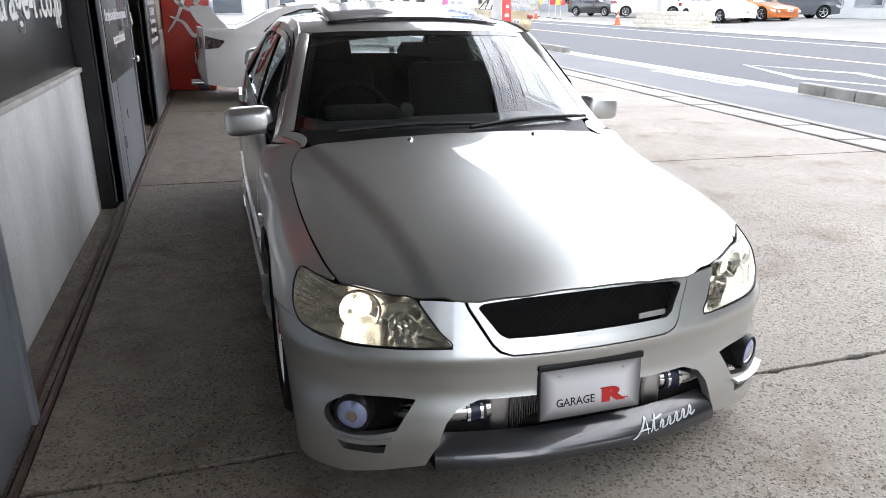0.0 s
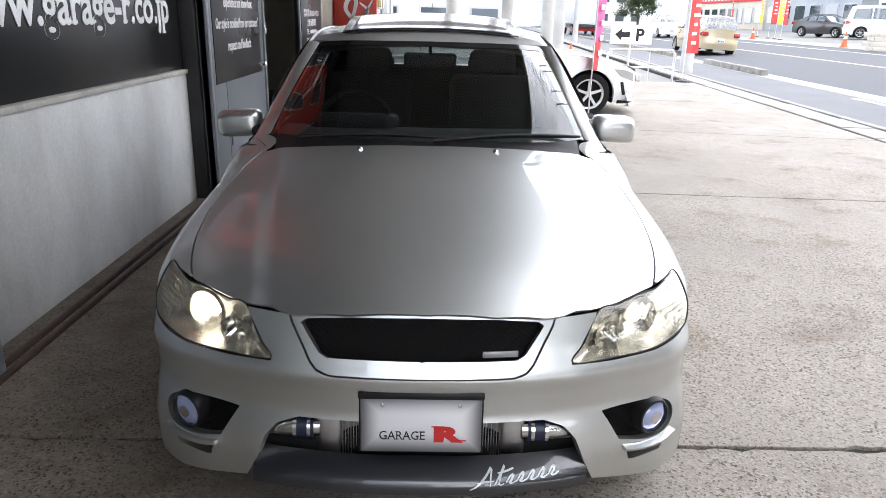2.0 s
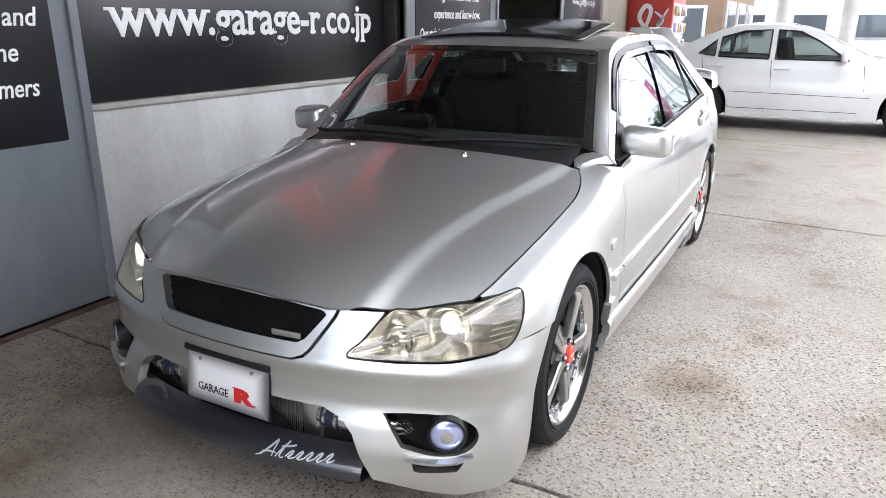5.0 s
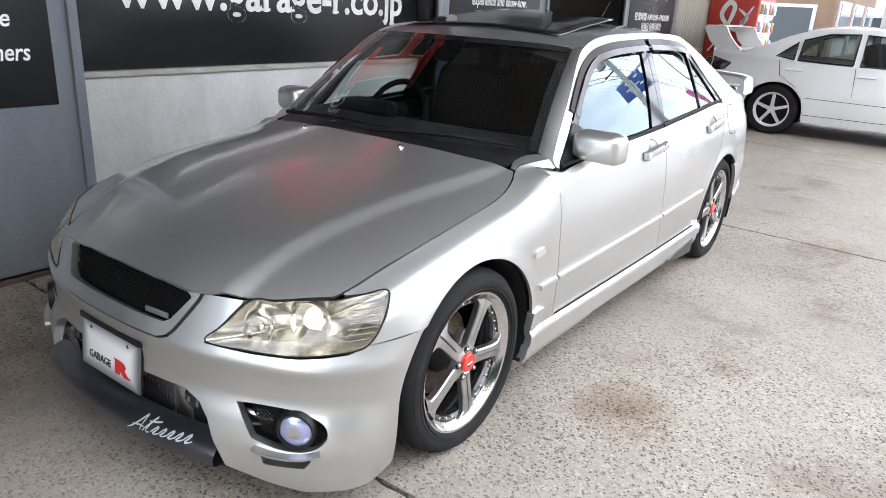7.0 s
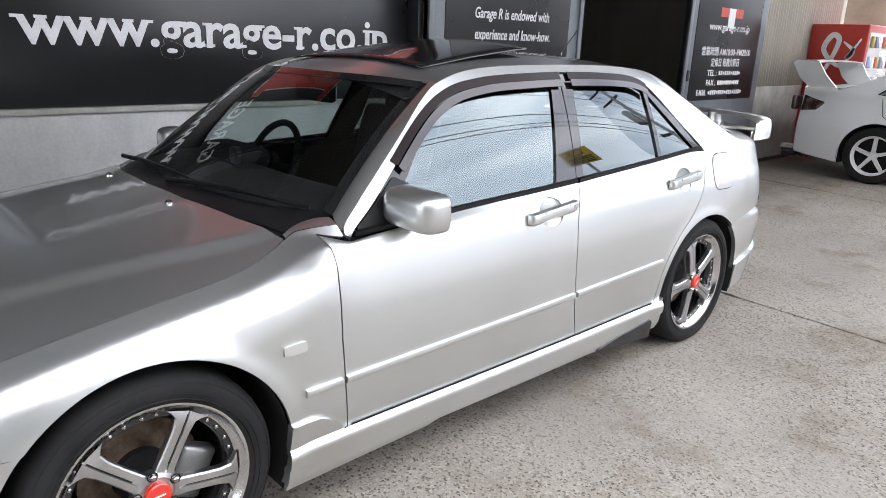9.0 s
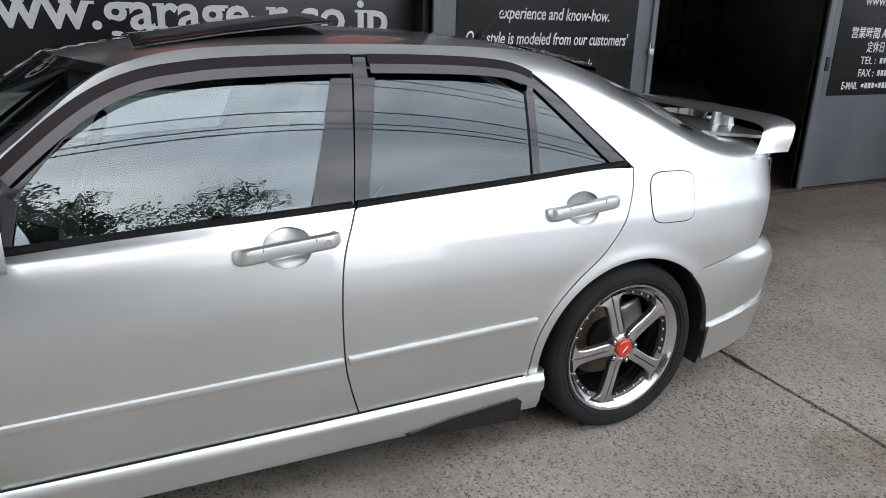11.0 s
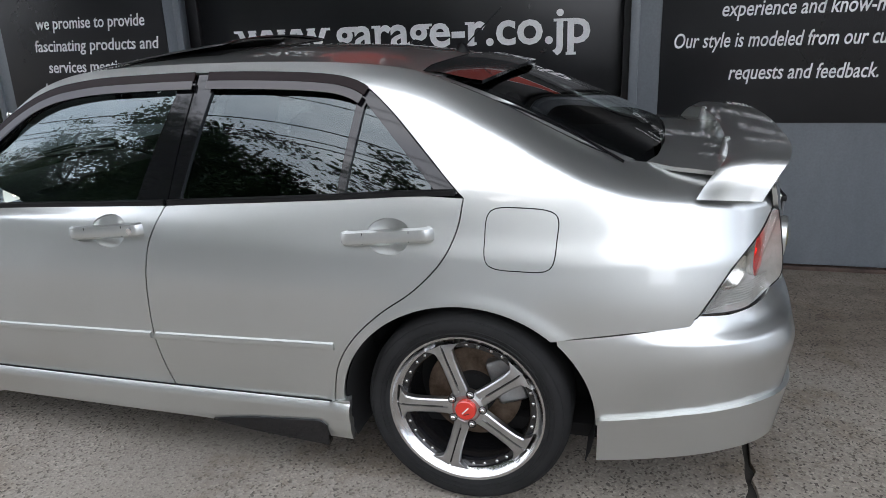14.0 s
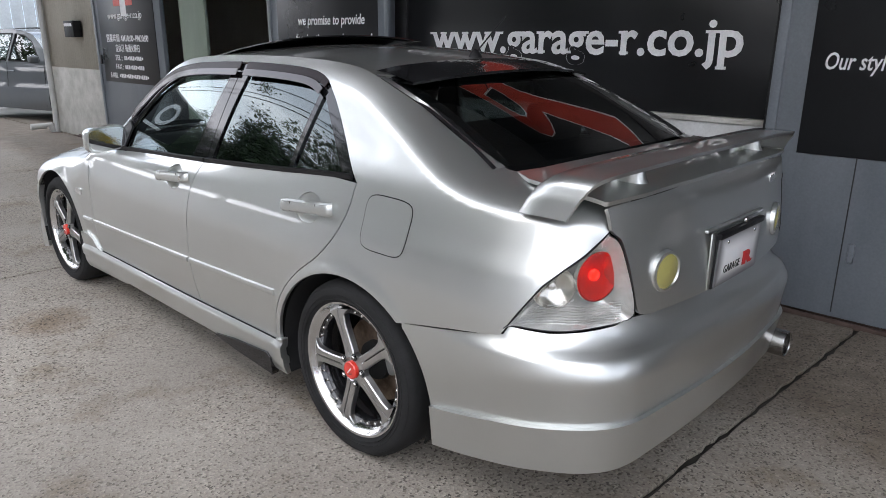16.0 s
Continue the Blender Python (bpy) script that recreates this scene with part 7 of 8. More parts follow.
def plain_car(name, label, paint, m, L, W, deck, roof, belt, panes, wheels, r=0.31, wheel_mat=SILVER_HUB, spokes=5, seams=(), handles=(), category="car", low=0.20, tumble=0.62, rear_lamp=None, front_lamp=True):
    """A closed vehicle: front at -y. deck and roof are (y, z) outlines; panes are side window outlines."""
    car_ = thing(name, label, category, m)
    dk, rf, bl = pchip(*zip(*deck)), pchip(*zip(*roof)), pchip(*zip(*belt))
    y0, y1 = -L / 2, L / 2

    def wid(y):
        t = np.abs(2 * np.asarray(y, float) / L)
        return W / 2 * (1 - 0.15 * np.clip((t - 0.55) / 0.45, 0, 1) ** 2.6)

    def sx(y, z):
        y, z = np.asarray(y, float), np.asarray(z, float)
        b = bl(y)
        return wid(y) - 0.05 * ((0.5 - np.minimum(z, 0.5)) / 0.3) ** 2 * 0.6 - 0.05 * smooth01((z - 0.55) / 0.4) - np.maximum(z - b, 0) * (1 - tumble) * 1.15

    def S(y, z):
        return np.stack([sx(y, z), y, z], 1)
    ra, rz = roof[0][0], roof[-1][0]
    ys = np.linspace(y0 + 0.02, y1 - 0.02, 46)
    top = [(y, float(dk(y)) if (y < ra or y > rz) else float(bl(y))) for y in ys]
    low_edge = []
    for cy in sorted(wheels, reverse=True):
        low_edge += ellipse_arc(cy, r, r * 1.17, r * 1.14, 0, 180, 18)
    bot = [(y1 - 0.02, low + 0.06)] + [(wheels[1] + r * 1.17, low)] + low_edge[:18] + [(wheels[1] - r * 1.17, low), (wheels[0] + r * 1.17, low)] + low_edge[18:] + [(wheels[0] - r * 1.17, low), (y0 + 0.02, low + 0.06)]
    body_poly = top + bot
    gh = [(y, float(bl(y))) for y in np.linspace(ra, rz, 14)] + [(y, z - 0.02) for y, z in [(q, float(rf(q))) for q in np.linspace(rz, ra, 22)]]
    for mir in (False, True):
        sg = -1 if mir else 1
        body = panel("body_side", S, body_poly, paint, car_, 0.035, 0.02, mirror=mir, gap=0)
        panel("window_surround", S, gh, paint, car_, 0.025, 0.02, holes=panes, mirror=mir, gap=0)
        for pn in panes:
            panel("window_pane", S, pn, CAR_GLASS, car_, 0.05, 0.003, mirror=mir, lift=-0.012, gap=-0.006)
            pp = S(np.array([q[0] for q in pn]), np.array([q[1] for q in pn]))
            pp[:, 0] *= sg
            tube("window_seal", [tuple(q) for q in pp] + [tuple(pp[0])], 0.012, BLACK_TRIM, car_, n=5, cap=False)
        for ln in seams:
            pp = S(np.array([q[0] for q in ln]), np.array([q[1] for q in ln]))
            pp[:, 0] = (pp[:, 0] - 0.0015) * sg
            tube("door_seam", [tuple(q) for q in pp], 0.004, INNER_BLACK, car_, n=5, cap=False)
        for hy, hz in handles:
            pp = S(np.array([hy - 0.1, hy, hy + 0.1]), np.array([hz] * 3))
            pp[:, 0] = (pp[:, 0] + 0.02) * sg
            tube("door_handle", [tuple(q) for q in pp], 0.013, paint, car_, n=8)
        for cy in wheels:
            x = float(sx(np.array([cy]), np.array([0.45]))[0]) - 0.015
            plain_wheel(car_, (sg * x, cy, r), sg, r, wheel_mat, spokes)
            arc = ellipse_arc(cy, r, r * 1.19, r * 1.16, -20, 200, 20)
            loft("wheel_housing", [[(sg * q, y, z) for y, z in arc] for q in (x - 0.0, x - 0.3)] + [[(sg * (x - 0.3), cy, r) for _ in arc]], INNER_BLACK, car_)
        mx_ = float(sx(np.array([ra + 0.25]), np.array([float(bl(ra + 0.25))]))[0])
        box("door_mirror", (0.17, 0.09, 0.13), (sg * (mx_ + 0.09), ra + 0.42, float(bl(ra + 0.3)) + 0.08), paint, car_, 0.035, seg=3)
    # tops
    def deck_rows(a, b, n):
        rows_ = []
        for y in np.linspace(a, b, n):
            z = float(dk(y))
            x = float(sx(np.array([y]), np.array([z]))[0])
            rows_.append([(x * t, y, z + 0.035 * (1 - abs(t) ** 2.4)) for t in np.linspace(-1, 1, 15)])
        return rows_
    loft("bonnet", deck_rows(y0 + 0.02, ra + 0.05, 16), paint, car_)
    if rz < y1 - 0.12:
        loft("boot_lid", deck_rows(rz - 0.05, y1 - 0.02, 10), paint, car_)
    k0_ = next(i for i, q in enumerate(roof) if q[1] > 0.96 * max(p[1] for p in roof))
    k1_ = max(i for i, q in enumerate(roof) if q[1] > 0.95 * max(p[1] for p in roof))

    def roof_rows(a, b, n, crown):
        rows_ = []
        for y in np.linspace(a, b, n):
            z = float(rf(y)) - 0.02
            x = float(sx(np.array([y]), np.array([z]))[0])
            rows_.append([(x * t, y, z + crown * (1 - abs(t) ** 2.4)) for t in np.linspace(-1, 1, 15)])
        return rows_
    loft("roof", roof_rows(roof[k0_][0], roof[k1_][0], 12, 0.035), paint, car_)
    loft("windscreen", roof_rows(ra, roof[k0_][0], 8, 0.02), CAR_GLASS, car_)
    loft("rear_window", roof_rows(roof[k1_][0], rz, 8, 0.02), CAR_GLASS, car_)
    # ends
    for yy, sgn, zt in ((y0 + 0.02, -1, float(dk(y0 + 0.02))), (y1 - 0.02, 1, float(dk(y1 - 0.02)) if rz < y1 - 0.12 else float(bl(rz)))):
        rows_ = []
        for z in np.linspace(low + 0.04, zt, 9):
            x = float(sx(np.array([yy]), np.array([z]))[0])
            bulge = 0.10 + 0.05 * math.exp(-((z - 0.48) / 0.12) ** 2)
            rows_.append([(x * t, yy + sgn * bulge * (1 - abs(t) ** 3), z + (0.035 * (1 - abs(t) ** 2.4) if z > zt - 0.01 else 0)) for t in np.linspace(-1, 1, 17)])
        loft("bumper_front" if sgn < 0 else "bumper_rear", rows_, paint, car_)
        for sd in (1, -1):
            if sgn < 0 and front_lamp:
                box("headlamp", (0.30, 0.06, 0.12), (sd * W * 0.33, yy - 0.055, zt - 0.10), LAMP_CLEAR, car_, 0.025, seg=3, rot=Matrix.Rotation(radians(-sd * 14), 4, "Z"))
                panel("headlamp_side", S, [(yy + 0.02, zt - 0.03), (yy + 0.16, zt + 0.015), (yy + 0.34, zt + 0.03), (yy + 0.22, zt - 0.08), (yy + 0.02, zt - 0.15)], LAMP_CLEAR, car_, 0.02, 0.01, mirror=sd < 0, lift=0.006, gap=0)
            if sgn > 0:
                box("rear_lamp", (0.30, 0.06, 0.17), (sd * W * 0.35, yy + 0.055, zt - 0.18), rear_lamp or LAMP_RED, car_, 0.025, seg=3, rot=Matrix.Rotation(radians(sd * 14), 4, "Z"))
                panel("rear_lamp_side", S, [(yy - 0.30, zt - 0.15), (yy - 0.02, zt - 0.08), (yy - 0.005, zt - 0.27), (yy - 0.20, zt - 0.25)], rear_lamp or LAMP_RED, car_, 0.02, 0.01, mirror=sd < 0, lift=0.006, gap=0)
        box("plate_board", (0.33, 0.012, 0.165), (0, yy + sgn * 0.152, 0.52 if sgn < 0 else 0.60), PLATE_WHITE, car_, 0.004)
        for q in (-0.1, -0.04, 0.04, 0.1):
            box("plate_bar", (0.035, 0.004, 0.07), (q, yy + sgn * 0.160, 0.50 if sgn < 0 else 0.58), GREY_PAINT, car_, 0)
    box("floor_pan", (W * 0.86, L * 0.86, 0.06), (0, 0, low + 0.06), INNER_BLACK, car_, 0.01)
    box("lower_cabin", (W * 0.80, max(0.8, (rz - ra) * 0.7), 0.40), (0, (ra + rz) / 2, float(bl(0)) - 0.30), INTERIOR, car_, 0.05)
    for sd in (1, -1):
        box("seat_back", (0.48, 0.16, 0.55), (sd * W * 0.21, ra + 1.15, float(bl(0)) + 0.02), INTERIOR, car_, 0.06, seg=3, rot=Matrix.Rotation(radians(-14), 4, "X"))
    return car_


# white saloon with a tall wing, nose towards the road
evo = plain_car("white_saloon_car", "white four-door saloon car with a tall boot wing and white wheels", WHITE_PAINT, pose(1.03, 8.17, 0, 0, 0, 90), 4.3, 1.76,
                [(-2.24, 0.62), (-2.0, 0.74), (-1.5, 0.86), (-0.95, 0.94), (1.2, 1.02), (1.75, 1.06), (2.2, 1.03)],
                [(-0.98, 0.95), (-0.6, 1.14), (-0.22, 1.345), (0.1, 1.42), (0.5, 1.435), (0.9, 1.39), (1.15, 1.31), (1.5, 1.14), (1.72, 1.055)],
                [(-1.0, 0.92), (0, 0.945), (1.0, 0.975), (1.7, 1.0)],
                [[(-0.62, 0.96), (-0.25, 1.20), (0.0, 1.325), (0.27, 1.345), (0.27, 0.965)], [(0.35, 0.965), (0.35, 1.345), (0.7, 1.325), (0.98, 1.24), (1.0, 0.985)], [(1.05, 0.99), (1.04, 1.21), (1.27, 1.02)]],
                (-1.42, 1.20), 0.325, WHITE_ALLOY, 5,
                [[(-0.80, 0.90), (-0.84, 0.6), (-0.80, 0.26)], [(0.31, 0.95), (0.28, 0.6), (0.33, 0.26)], [(1.22, 0.98), (1.18, 0.78), (0.98, 0.66), (0.86, 0.5), (0.80, 0.3)], [(-0.8, 0.30), (0.80, 0.30)], [(-0.92, 0.50), (0.82, 0.52)], [(1.55, 0.68), (2.12, 0.70)]],
                [(0.16, 0.84), (1.02, 0.86)], rear_lamp=LAMP_DARK)
for sg in (1, -1):
    prof = [(1.74, 1.03), (2.06, 1.03), (2.20, 1.15), (2.30, 1.33), (2.26, 1.365), (2.00, 1.36), (1.90, 1.20)]
    rows_ = [[(sg * (0.70 + 0.05 * (z - 1.03) / 0.33) + dx, y, z) for y, z in prof + prof[:1]] for dx in (-0.013, 0.013)]
    we_ = loft("wing_end", rows_, WHITE_PAINT, evo, sharp=25)
    for r_ in rows_:
        from_data("wing_end_face", r_[:-1], [tuple(range(len(prof)))], WHITE_PAINT, we_)
wing_rows = [[(x, 2.14 + dy, 1.355 + dz + 0.012 * (1 - (x / 0.74) ** 2)) for x in np.linspace(-0.745, 0.745, 17)] for dy, dz in ((-0.15, -0.012), (-0.12, 0.006), (-0.02, 0.014), (0.10, 0.012), (0.15, 0.010), (0.15, 0.0), (0.0, -0.004), (-0.12, -0.016), (-0.15, -0.012))]
loft("wing_blade", wing_rows, WHITE_PAINT, evo, sharp=50)
for sg in (1, -1):
    loft("front_canard", [[(sg * x, y, z) for x, y, z in r] for r in (((0.80, -2.02, 0.20), (0.84, -1.86, 0.20)), ((0.86, -2.10, 0.23), (0.90, -1.86, 0.25)))], BLACK_TRIM, evo, thick=0.012)
    box("bumper_slit", (0.010, 0.05, 0.20), (sg * 0.815, -1.95, 0.42), BLACK_TRIM, evo, 0.004, rot=Matrix.Rotation(radians(-14), 4, "X"))
front_sk = loft("front_skirt", [[(x, -2.22 + 0.22 * (abs(x) / 0.84) ** 3 - o, z) for x in np.linspace(-0.84, 0.84, 21)] for z, o in ((0.34, 0.0), (0.22, 0.05), (0.16, 0.07), (0.155, -0.05))], WHITE_PAINT, evo)
box("rear_diffuser", (1.5, 0.16, 0.05), (0, 2.19, 0.22), BLACK_TRIM, evo, 0.012)
lathe("exhaust_tip", [(0.05, -0.2), (0.055, 0.0), (0.05, 0.002), (0.045, -0.1)], STEEL, evo, n=24, m=pose(-0.5, 2.36, 0.27, 0, 0, 90))

# estate on the near lane, van on the far lane, and parked vehicles beyond
WAGON_DECK = [(-2.30, 0.68), (-2.0, 0.82), (-1.5, 0.94), (-1.15, 1.0), (2.28, 1.02)]
WAGON_ROOF = [(-1.20, 1.0), (-0.7, 1.32), (-0.30, 1.53), (0.3, 1.60), (1.4, 1.585), (1.95, 1.53), (2.12, 1.35), (2.24, 1.0)]
WAGON_PANES = [[(-0.80, 1.03), (-0.42, 1.36), (-0.15, 1.48), (0.12, 1.50), (0.12, 1.03)], [(0.20, 1.03), (0.20, 1.50), (1.02, 1.50), (1.02, 1.03)], [(1.10, 1.03), (1.10, 1.50), (1.72, 1.47), (1.90, 1.30), (1.95, 1.03)]]
WAGON_SEAMS = [[(-0.92, 0.98), (-0.96, 0.6), (-0.9, 0.28)], [(0.16, 1.0), (0.14, 0.6), (0.16, 0.28)], [(1.06, 1.0), (1.05, 0.75), (0.92, 0.5)]]
gold = plain_car("champagne_estate_car", "champagne gold seven-seat estate car on the road", GOLD_PAINT, pose(12.0, 28.6, road_z(12.0, 28.6, -0.035), 0, -2.5, 176), 4.65, 1.75, WAGON_DECK, WAGON_ROOF, [(-1.2, 0.99), (2.3, 1.01)], WAGON_PANES, (-1.40, 1.42), 0.32, SILVER_HUB, 7, WAGON_SEAMS, [(0.02, 0.86), (0.92, 0.86)])
BOX_DECK = [(-2.30, 0.70), (-2.1, 0.88), (-1.7, 1.0), (-1.5, 1.05), (2.28, 1.05)]
BOX_ROOF = [(-1.55, 1.05), (-1.0, 1.50), (-0.65, 1.74), (-0.2, 1.82), (1.6, 1.82), (2.1, 1.74), (2.2, 1.45), (2.26, 1.05)]
BOX_PANES = [[(-1.0, 1.10), (-0.65, 1.45), (-0.4, 1.62), (-0.05, 1.66), (-0.05, 1.08)], [(0.03, 1.08), (0.03, 1.66), (0.95, 1.66), (0.95, 1.08)], [(1.03, 1.08), (1.03, 1.66), (1.85, 1.62), (1.95, 1.08)]]
van = plain_car("white_minivan", "white minivan on the far lane of the road", WHITE_PAINT, pose(17.9, 53.0, road_z(17.9, 53.0, -0.035), 0, 2.5, -4), 4.6, 1.7, BOX_DECK, BOX_ROOF, [(-1.6, 1.03), (2.3, 1.05)], BOX_PANES, (-1.45, 1.45), 0.32, SILVER_HUB, 7, [[(-0.98, 1.02), (-1.0, 0.3)], [(-0.01, 1.02), (-0.01, 0.3)], [(0.99, 1.02), (0.99, 0.4)]], [(-0.2, 0.9), (0.2, 0.9)], category="van")
gvan = plain_car("grey_van", "dark grey delivery van parked before the shops", GREY_PAINT, pose(28.2, 28.0, road_z(28.2, 28.0), 0, 0, 70), 4.7, 1.7, BOX_DECK, [(y, z * 1.06 if z > 1.3 else z) for y, z in BOX_ROOF], [(-1.6, 1.03), (2.3, 1.05)], BOX_PANES, (-1.45, 1.45), 0.32, SILVER_HUB, 5, category="van")
pk1 = copy_thing(van, pose(26.2, 38.0, road_z(26.2, 38.0), 0, 0, 60))
tagged(pk1, "white minivan parked in front of the shops", "van")
pk2 = plain_car("black_saloon_car", "black saloon car parked in front of the shops", BLACK_PAINT, pose(25.6, 43.5, road_z(25.6, 43.5), 0, 0, 20), 4.45, 1.74, [(-2.24, 0.62), (-2.0, 0.74), (-1.5, 0.86), (-0.95, 0.94), (1.2, 1.02), (1.75, 1.06), (2.2, 1.03)],
                [(-0.98, 0.95), (-0.6, 1.14), (-0.22, 1.345), (0.1, 1.42), (0.5, 1.435), (0.9, 1.39), (1.15, 1.31), (1.5, 1.14), (1.72, 1.055)], [(-1.0, 0.92), (0, 0.945), (1.0, 0.975), (1.7, 1.0)],
                [[(-0.62, 0.96), (-0.25, 1.20), (0.0, 1.325), (0.27, 1.345), (0.27, 0.965)], [(0.35, 0.965), (0.35, 1.345), (0.7, 1.325), (0.98, 1.24), (1.0, 0.985)]], (-1.33, 1.31), 0.315)
SPORT_DECK = [(-2.16, 0.52), (-1.95, 0.64), (-1.4, 0.76), (-0.75, 0.86), (1.0, 0.90), (1.7, 0.92), (2.12, 0.86)]
SPORT_ROOF = [(-0.78, 0.86), (-0.3, 1.08), (0.05, 1.22), (0.35, 1.27), (0.75, 1.25), (1.2, 1.12), (1.75, 0.92)]
ORANGE_PAINT = car_paint("orange_car_paint", (0.62, 0.17, 0.03), 0.4, 0.3)
pk3 = plain_car("orange_sports_car", "orange two-seat sports car parked before the shops", ORANGE_PAINT, pose(25.7, 27.6, road_z(25.7, 27.6), 0, 0, 5), 4.25, 1.78, SPORT_DECK, SPORT_ROOF, [(-0.9, 0.83), (1.7, 0.86)], [[(-0.45, 0.88), (-0.1, 1.07), (0.15, 1.17), (0.6, 1.17), (0.62, 0.88)]], (-1.28, 1.25), 0.325, SILVER_HUB, 6, [[(-0.55, 0.85), (-0.55, 0.3)], [(0.68, 0.85), (0.6, 0.3)]], [(0.5, 0.74)], low=0.14)
pk4 = plain_car("white_hatchback", "white hatchback parked nose out before the shops", WHITE_PAINT, pose(23.6, 27.9, road_z(23.6, 27.9), 0, 0, 0), 4.2, 1.72, WAGON_DECK, WAGON_ROOF, [(-1.2, 0.99), (2.3, 1.01)], WAGON_PANES, (-1.35, 1.35), 0.31, SILVER_HUB, 5, WAGON_SEAMS, [(0.02, 0.86)])
# car standing inside the dark workshop, and one at the south end of the forecourt
shop_car = copy_thing(pk2, pose(-4.95, 5.40, 0.0, 0, 0, 72))
tagged(shop_car, "dark saloon car standing nose out inside the dim workshop", "car")
south_car = plain_car("grey_hatchback", "grey hatchback parked at the end of the workshop", GREY_PAINT, pose(-2.6, -11.6, 0, 0, 0, 195), 4.2, 1.7, WAGON_DECK, WAGON_ROOF, [(-1.2, 0.99), (2.3, 1.01)], WAGON_PANES, (-1.35, 1.35), 0.31, SILVER_HUB, 5, WAGON_SEAMS, [(0.02, 0.86)])

# lorry far down the road
lorry = thing("lorry", "white box lorry far down the road", "lorry", pose(14.0, 66, road_z(14.0, 66, -0.03), 0, 0, -4))
BOXW = varied("lorry_box_white", (0.55, 0.58, 0.60), (0.70, 0.72, 0.74), 0.8, 0.5, 0.0, 20.0, 0.05, 0.002)
box("cargo_box", (2.3, 6.5, 2.5), (0, 0, 2.25), BOXW, lorry, 0.04)
box("chassis", (2.1, 7.2, 0.3), (0, -0.3, 0.8), DARK_STEEL, lorry, 0.03)
box("bumper_bar", (2.3, 0.12, 0.35), (0, -3.3, 0.55), PRINT_SIGN_RED, lorry, 0.02)
box("cab", (2.2, 1.7, 2.0), (0, 4.2, 1.6), WHITE_PAINT, lorry, 0.1, seg=3)
for y in (-2.2, -1.2, 3.9):
    for sg in (1, -1):
        plain_wheel(lorry, (sg * 1.12, y, 0.47), sg, 0.47, SILVER_HUB, 6)

# ---- forecourt furniture ----
VEND_RED = varied("vending_red_paint", (0.42, 0.03, 0.02), (0.52, 0.045, 0.03), 2.0, 0.35, 0.0, 90.0, 0.02, 0.001)
vm = thing("vending_machine", "red drinks vending machine with white swirls and a lit front", "vending machine", pose(-1.355, 9.53, 0, 0, 0, 0))
box("cabinet", (0.75, 1.05, 1.83), (0, 0, 0.935), VEND_RED, vm, 0.02, seg=3)
box("plinth", (0.70, 1.0, 0.05), (0, 0, 0.03), DARK_STEEL, vm, 0.005)
box("display_window", (0.012, 0.95, 0.85), (0.378, 0, 1.32), LAMP_CLEAR, vm, 0.004)
for r_ in range(3):
    box("shelf", (0.02, 0.93, 0.02), (0.386, 0, 1.0 + 0.27 * r_), PRINT_WHITE, vm, 0.002)
    for c_ in range(9):
        cn = lathe("drink_can", [(0.0001, 0.0), (0.031, 0.0), (0.033, 0.01), (0.033, 0.13), (0.028, 0.15), (0.0001, 0.15)], [VEND_RED, BLUE_LENS, YELLOW_LENS, PRINT_WHITE, GREY_PAINT][(c_ * 2 + r_) % 5], vm, n=14, m=Matrix.Translation((0.40, -0.41 + 0.1 * c_, 1.012 + 0.27 * r_)) @ Matrix.Rotation(radians(-90), 4, "Y"))
box("coin_panel", (0.02, 0.14, 0.34), (0.382, 0.38, 0.74), BRUSHED, vm, 0.006)
box("delivery_flap", (0.02, 0.55, 0.20), (0.382, -0.05, 0.34), DARK_STEEL, vm, 0.006)
# white swirls on the side facing along the wall
for pts, rr in ((((-0.30, -0.531, 0.95), (-0.10, -0.531, 1.25), (0.02, -0.531, 1.62), (-0.08, -0.531, 1.70), (-0.16, -0.531, 1.50), (0.05, -0.531, 1.30), (0.28, -0.531, 1.34)), 0.030),
                (((-0.25, -0.531, 1.20), (-0.05, -0.531, 1.10), (0.10, -0.531, 0.90), (0.30, -0.531, 0.98), (0.33, -0.531, 1.15)), 0.026),
                (((0.08, -0.531, 1.62), (0.22, -0.531, 1.50), (0.15, -0.531, 1.40), (0.30, -0.531, 1.66)), 0.024)):
    c3 = curve3(pts, 8)
    v, f = [], []
    for i, q in enumerate(c3):
        d = c3[min(i + 1, len(c3) - 1)] - c3[max(i - 1, 0)]
        nn = np.array([-d[2], 0, d[0]])
        nn /= np.linalg.norm(nn) + 1e-9
        wv = rr * (0.35 + 0.9 * math.sin(math.pi * (i + 0.5) / len(c3)))
        v += [tuple(q + nn * wv), tuple(q - nn * wv)]
    f = [(2 * i, 2 * i + 1, 2 * i + 3, 2 * i + 2) for i in range(len(c3) - 1)]
    from_data("swirl", v, f, PRINT_WHITE, vm)

# white pipe barrier with the parking board
PIPE_W = varied("white_painted_pipe", (0.62, 0.62, 0.60), (0.76, 0.76, 0.74), 3.0, 0.45, 0.0, 60.0, 0.1, 0.002)
bar = thing("pipe_barrier", "white painted pipe barrier at the forecourt edge", "barrier", pose(5.30, 14.17, -0.02, 0, 0, 14))
bx = curve3([(-1.05, 0, 0.0), (-1.05, 0, 0.62), (-0.98, 0, 0.74), (-0.85, 0, 0.78), (0.6, 0, 0.78), (0.74, 0, 0.74), (0.80, 0, 0.62), (0.80, 0, 0.0)], 5)
tube("hoop", [tuple(q) for q in bx], 0.030, PIPE_W, bar, n=12)
tube("cross_pipe", [(-1.05, 0, 0.36), (0.80, 0, 0.36)], 0.024, PIPE_W, bar, n=10)
